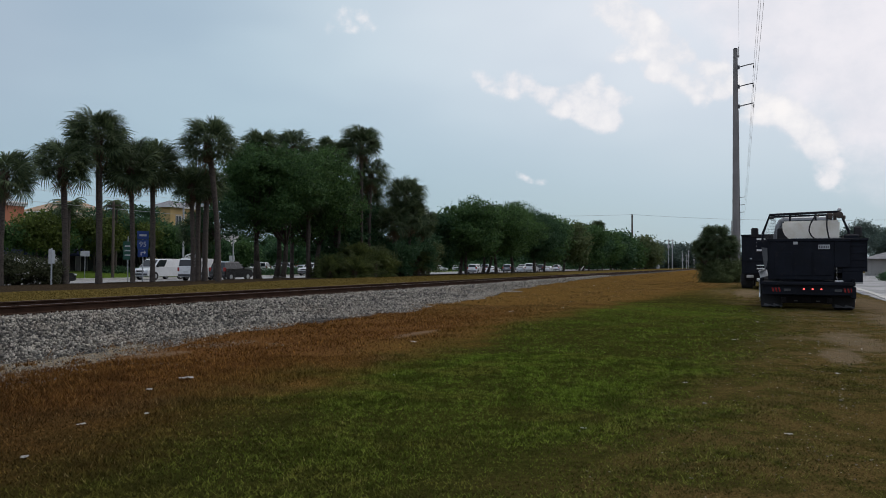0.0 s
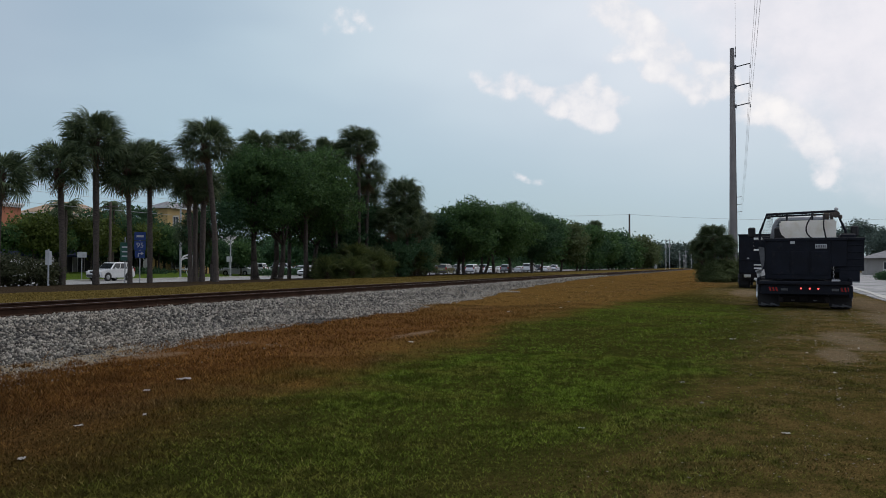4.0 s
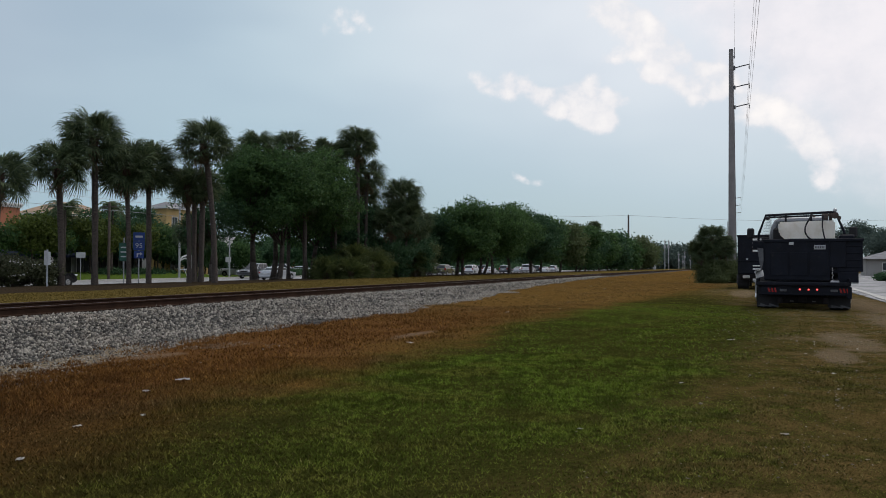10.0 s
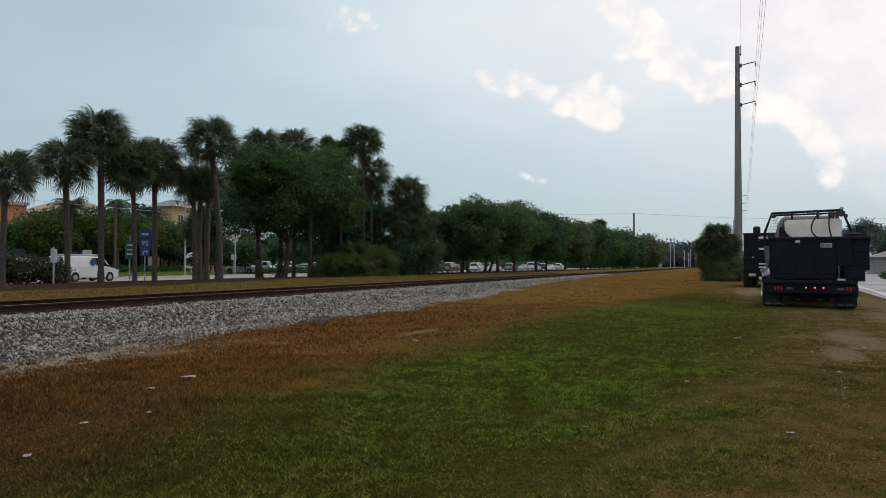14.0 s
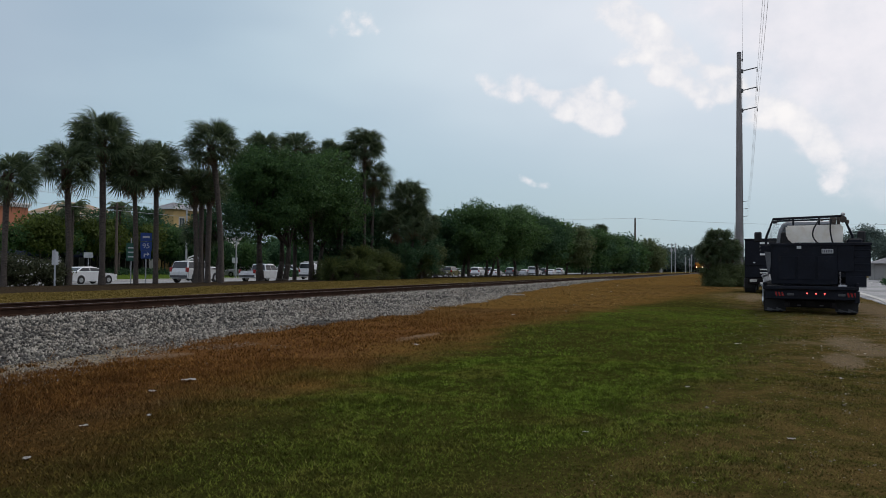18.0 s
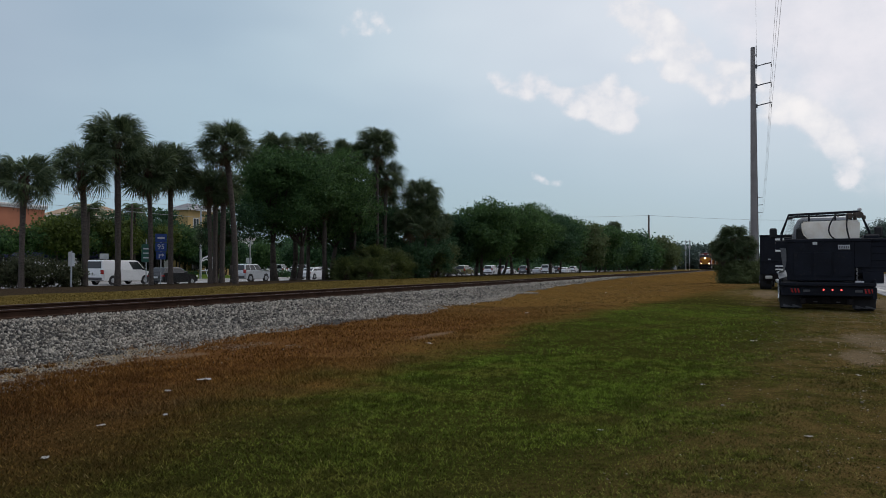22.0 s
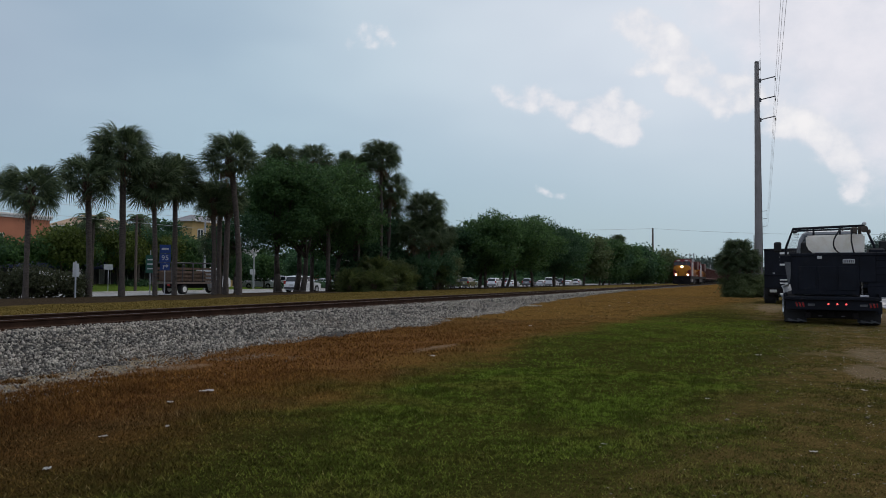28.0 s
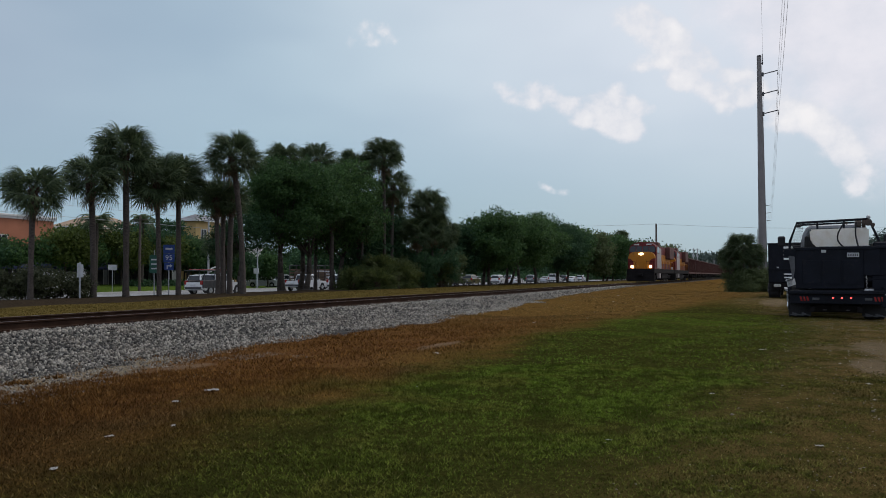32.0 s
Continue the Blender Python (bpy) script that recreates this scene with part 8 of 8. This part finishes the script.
        part("headlight", bm, "head_glow" if lit else "clear_lens", nose)
    for s in (-1, 1):
        bm = bmesh.new()
        tube(bm, (0.52, s * 1.02, 1.78), (0.62, s * 1.02, 1.78), 0.14 if lit else 0.09, 0.11, 12)
        box(bm, (0.62, s * 1.02 - 0.14, 1.62), (0.82, s * 1.02 + 0.14, 1.92), 0.03)
        part("ditch_light", bm, "ditch_glow" if lit else "clear_lens", t)
    # long hood
    bm = bmesh.new()
    prism(bm, [(4.75, 1.55), (4.75, 4.1), (5.1, 4.35), (21.3, 4.35), (21.5, 4.0), (21.5, 1.55)], -0.95, 0.95)
    part("long_hood", bm, "loco_yellow", t, "yellow and red engine hood")
    for s in (-1, 1):
        bm = bmesh.new()
        box(bm, (4.72, min(s * 0.955, s * 1.53), 1.56), (6.6, max(s * 0.955, s * 1.53), 3.95), 0.04)
        part("equipment_box", bm, "loco_silver", t, "silver-grey electrical cabinet")
        bm = bmesh.new()
        box(bm, (6.61, min(s * 0.955, s * 0.985), 3.35), (21.3, max(s * 0.955, s * 0.985), 4.34))
        part("hood_band", bm, "loco_red", t, "red upper band")
        bm = bmesh.new()
        box(bm, (6.61, min(s * 0.955, s * 0.985), 1.56), (21.3, max(s * 0.955, s * 0.985), 2.25))
        part("hood_band", bm, "loco_red", t)
        bm = bmesh.new()
        for k in range(16):
            box(bm, (6.9 + k * 0.9, min(s * 0.986, s * 1.0), 2.3), (7.7 + k * 0.9, max(s * 0.986, s * 1.0), 3.3), 0.004)
        part("hood_doors", bm, "loco_yellow", t)
        bm = bmesh.new()
        for k in range(10):
            tube(bm, (5.0 + k * 1.75, s * 1.45, 1.5), (5.0 + k * 1.75, s * 1.45, 2.5), 0.025, 0.025, 5)
        tube(bm, (5.0, s * 1.45, 2.5), (20.8, s * 1.45, 2.5), 0.025, 0.025, 5)
        part("handrail", bm, "loco_yellow", t)
        bm = bmesh.new()
        box(bm, (4.9, min(s * 1.15, s * 1.5), 0.45), (6.2, max(s * 1.15, s * 1.5), 1.04), 0.03)
        part("battery_box", bm, "loco_silver", t, "pale battery box below the cab")
        bm = bmesh.new()
        box(bm, (15.8, min(s * 0.9, s * 1.58), 2.9), (20.8, max(s * 0.9, s * 1.58), 4.45), 0.08)
        part("radiator", bm, "wagon_red", t, "overhanging radiator wing")
    bm = bmesh.new()
    box(bm, (8.5, -0.8, 4.36), (12.0, 0.8, 4.75), 0.08)
    box(bm, (5.4, -1.3, 4.1), (7.6, 1.3, 4.72), 0.08)
    tube(bm, (13.2, 0, 4.35), (13.2, 0, 4.8), 0.35, 0.3, 10)
    part("roof_gear", bm, "wagon_red", t)
    bm = bmesh.new()
    box(bm, (8.0, -1.4, 0.3), (14.4, 1.4, 1.04), 0.15)
    part("fuel_tank", bm, "underframe", t)
    bogie(t, 4.3, 3)
    bogie(t, 17.9, 3)
    for ob in t.children:
        if ob.data and ob.location.length < 0.001:
            ob.data.transform(Matrix.Diagonal((1, 1.06, 1.06, 1)))
            for c in ob.children:
                if c.data and c.location.length < 0.001:
                    c.data.transform(Matrix.Diagonal((1, 1.06, 1.06, 1)))
    return t


def hopper(label):
    """An open-top aggregate wagon: slope ends, ribbed sides, rail top at z = 0, front at x = 0."""
    t = thing("freight_wagon", label, "wagon", group="freight wagons")
    L = 13.6
    bm = bmesh.new()
    prism(bm, [(0.9, 1.3), (0.4, 2.2), (0.4, 3.75), (L - 0.4, 3.75), (L - 0.4, 2.2), (L - 0.9, 1.3)], -1.5, 1.5)
    part("body", bm, "wagon_red", t)
    for s in (-1, 1):
        for k in range(11):
            bm = bmesh.new()
            x = 0.75 + k * (L - 1.5) / 10
            box(bm, (x - 0.06, min(s * 1.5, s * 1.6), 1.35), (x + 0.06, max(s * 1.5, s * 1.6), 3.7), 0.01)
            part("rib", bm, "wagon_red", t)
        bm = bmesh.new()
        box(bm, (0.35, min(s * 1.48, s * 1.63), 3.68), (L - 0.35, max(s * 1.48, s * 1.63), 3.84), 0.02)
        box(bm, (0.2, min(s * 1.4, s * 1.6), 1.15), (L - 0.2, max(s * 1.4, s * 1.6), 1.4), 0.02)
        part("top_chord", bm, "wagon_red", t)
        bm = bmesh.new()
        for x in (0.15, 0.45):
            tube(bm, (x, s * 1.45, 0.9), (x, s * 1.45, 3.6), 0.02, 0.02, 5)
        for k in range(7):
            tube(bm, (0.15, s * 1.45, 1.1 + k * 0.4), (0.45, s * 1.45, 1.1 + k * 0.4), 0.015, 0.015, 4)
        part("ladder", bm, "steel", t)
    bm = bmesh.new()
    for k in range(3):
        x = 3.0 + k * 3.8
        prism(bm, [(x - 1.3, 1.32), (x + 1.3, 1.32), (x + 0.4, 0.45), (x - 0.4, 0.45)], -1.2, 1.2)
    part("hopper_chute", bm, "underframe", t)
    bm = bmesh.new()
    box(bm, (-0.2, -0.3, 0.75), (L + 0.2, 0.3, 1.15), 0.02)
    part("centre_sill", bm, "underframe", t)
    bm = bmesh.new()
    prism(bm, [(0.6, 3.6), (2.5, 3.95), (5, 3.8), (7, 4.02), (9.5, 3.82), (11.5, 3.98), (L - 0.6, 3.6)], -1.35, 1.35, 0.05)
    part("stone_load", bm, "bed", t, "heaped grey stone load")
    bogie(t, 2.0, 2, 0.42)
    bogie(t, L - 2.0, 2, 0.42)
    return t


TRAIN = []
x = 0.0
TRAIN.append((locomotive("red and yellow diesel locomotive with its headlights lit", True), x))
x += 22.6
TRAIN.append((locomotive("red and yellow trailing diesel locomotive", False), x))
x += 22.6
first = hopper("oxide-red ribbed hopper wagon behind the locomotives")
TRAIN.append((first, x))
for k in range(13):
    x += 14.4
    TRAIN.append((copy_thing(first, Matrix.Identity(4)), x))
# seconds and the place of the leading nose along the railway
NOSE = [(0.0, 546.0), (18.5, 279.0), (21.0, 246.0), (24.0, 204.5), (28.0, 147.0), (32.0, 91.0)]

# ---- litter ----
def litter(x, y, size, seed):
    rng = random.Random(seed)
    bm = bmesh.new()
    n = 4
    grid = [[bm.verts.new(((i / n - 0.5) * size * 1.6, (j / n - 0.5) * size, rng.uniform(0.0, size * 0.22))) for j in range(n + 1)] for i in range(n + 1)]
    for i in range(n):
        for j in range(n):
            bm.faces.new((grid[i][j], grid[i + 1][j], grid[i + 1][j + 1], grid[i][j + 1]))
    bmesh.ops.solidify(bm, geom=list(bm.faces), thickness=0.004)
    U0, U1 = Vector(U_AXIS), Vector(V_AXIS)
    z = float(terrain(x * U0.x + y * U0.y, x * U1.x + y * U1.y))
    whole("litter", bm, "paper", "crumpled pale paper scrap lying in the grass", "litter", pose(x, y, z + 0.012, 0, 0, rng.uniform(0, 360)), group="litter on the verge")


LITTER = [(-3.03, 8.96, 0.099), (-3.2, 8.29, 0.054), (-0.48, 13.11, 0.072), (2.85, 8.77, 0.036), (2.02, 21.6, 0.09), (3.83, 23.51, 0.063), (4.73, 27.24, 0.063), (7.72, 39.05, 0.072), (-3.14, 6.59, 0.045), (-2.96, 5.37, 0.045), (2.9, 6.26, 0.041), (4.96, 9.38, 0.054), (1.23, 6.46, 0.032), (5.16, 13.21, 0.054), (-0.59, 9.47, 0.027), (9.5, 46.46, 0.09), (9.63, 43.13, 0.09), (12.55, 54.02, 0.081), (-2.72, 6.98, 0.045), (-9.41, 21.92, 0.09)]
for i, (x, y, size) in enumerate(LITTER):
    litter(x, y, size, i)



def motions():
    """All that moves: the train on the railway, and the traffic on the two roads."""
    for t, back in TRAIN:
        walk(t, [(s, at(u + back, 13.33, RAIL_TOP)) for s, u in NOSE])
    for t, rows in TRAFFIC:
        walk(t, rows)


motions()
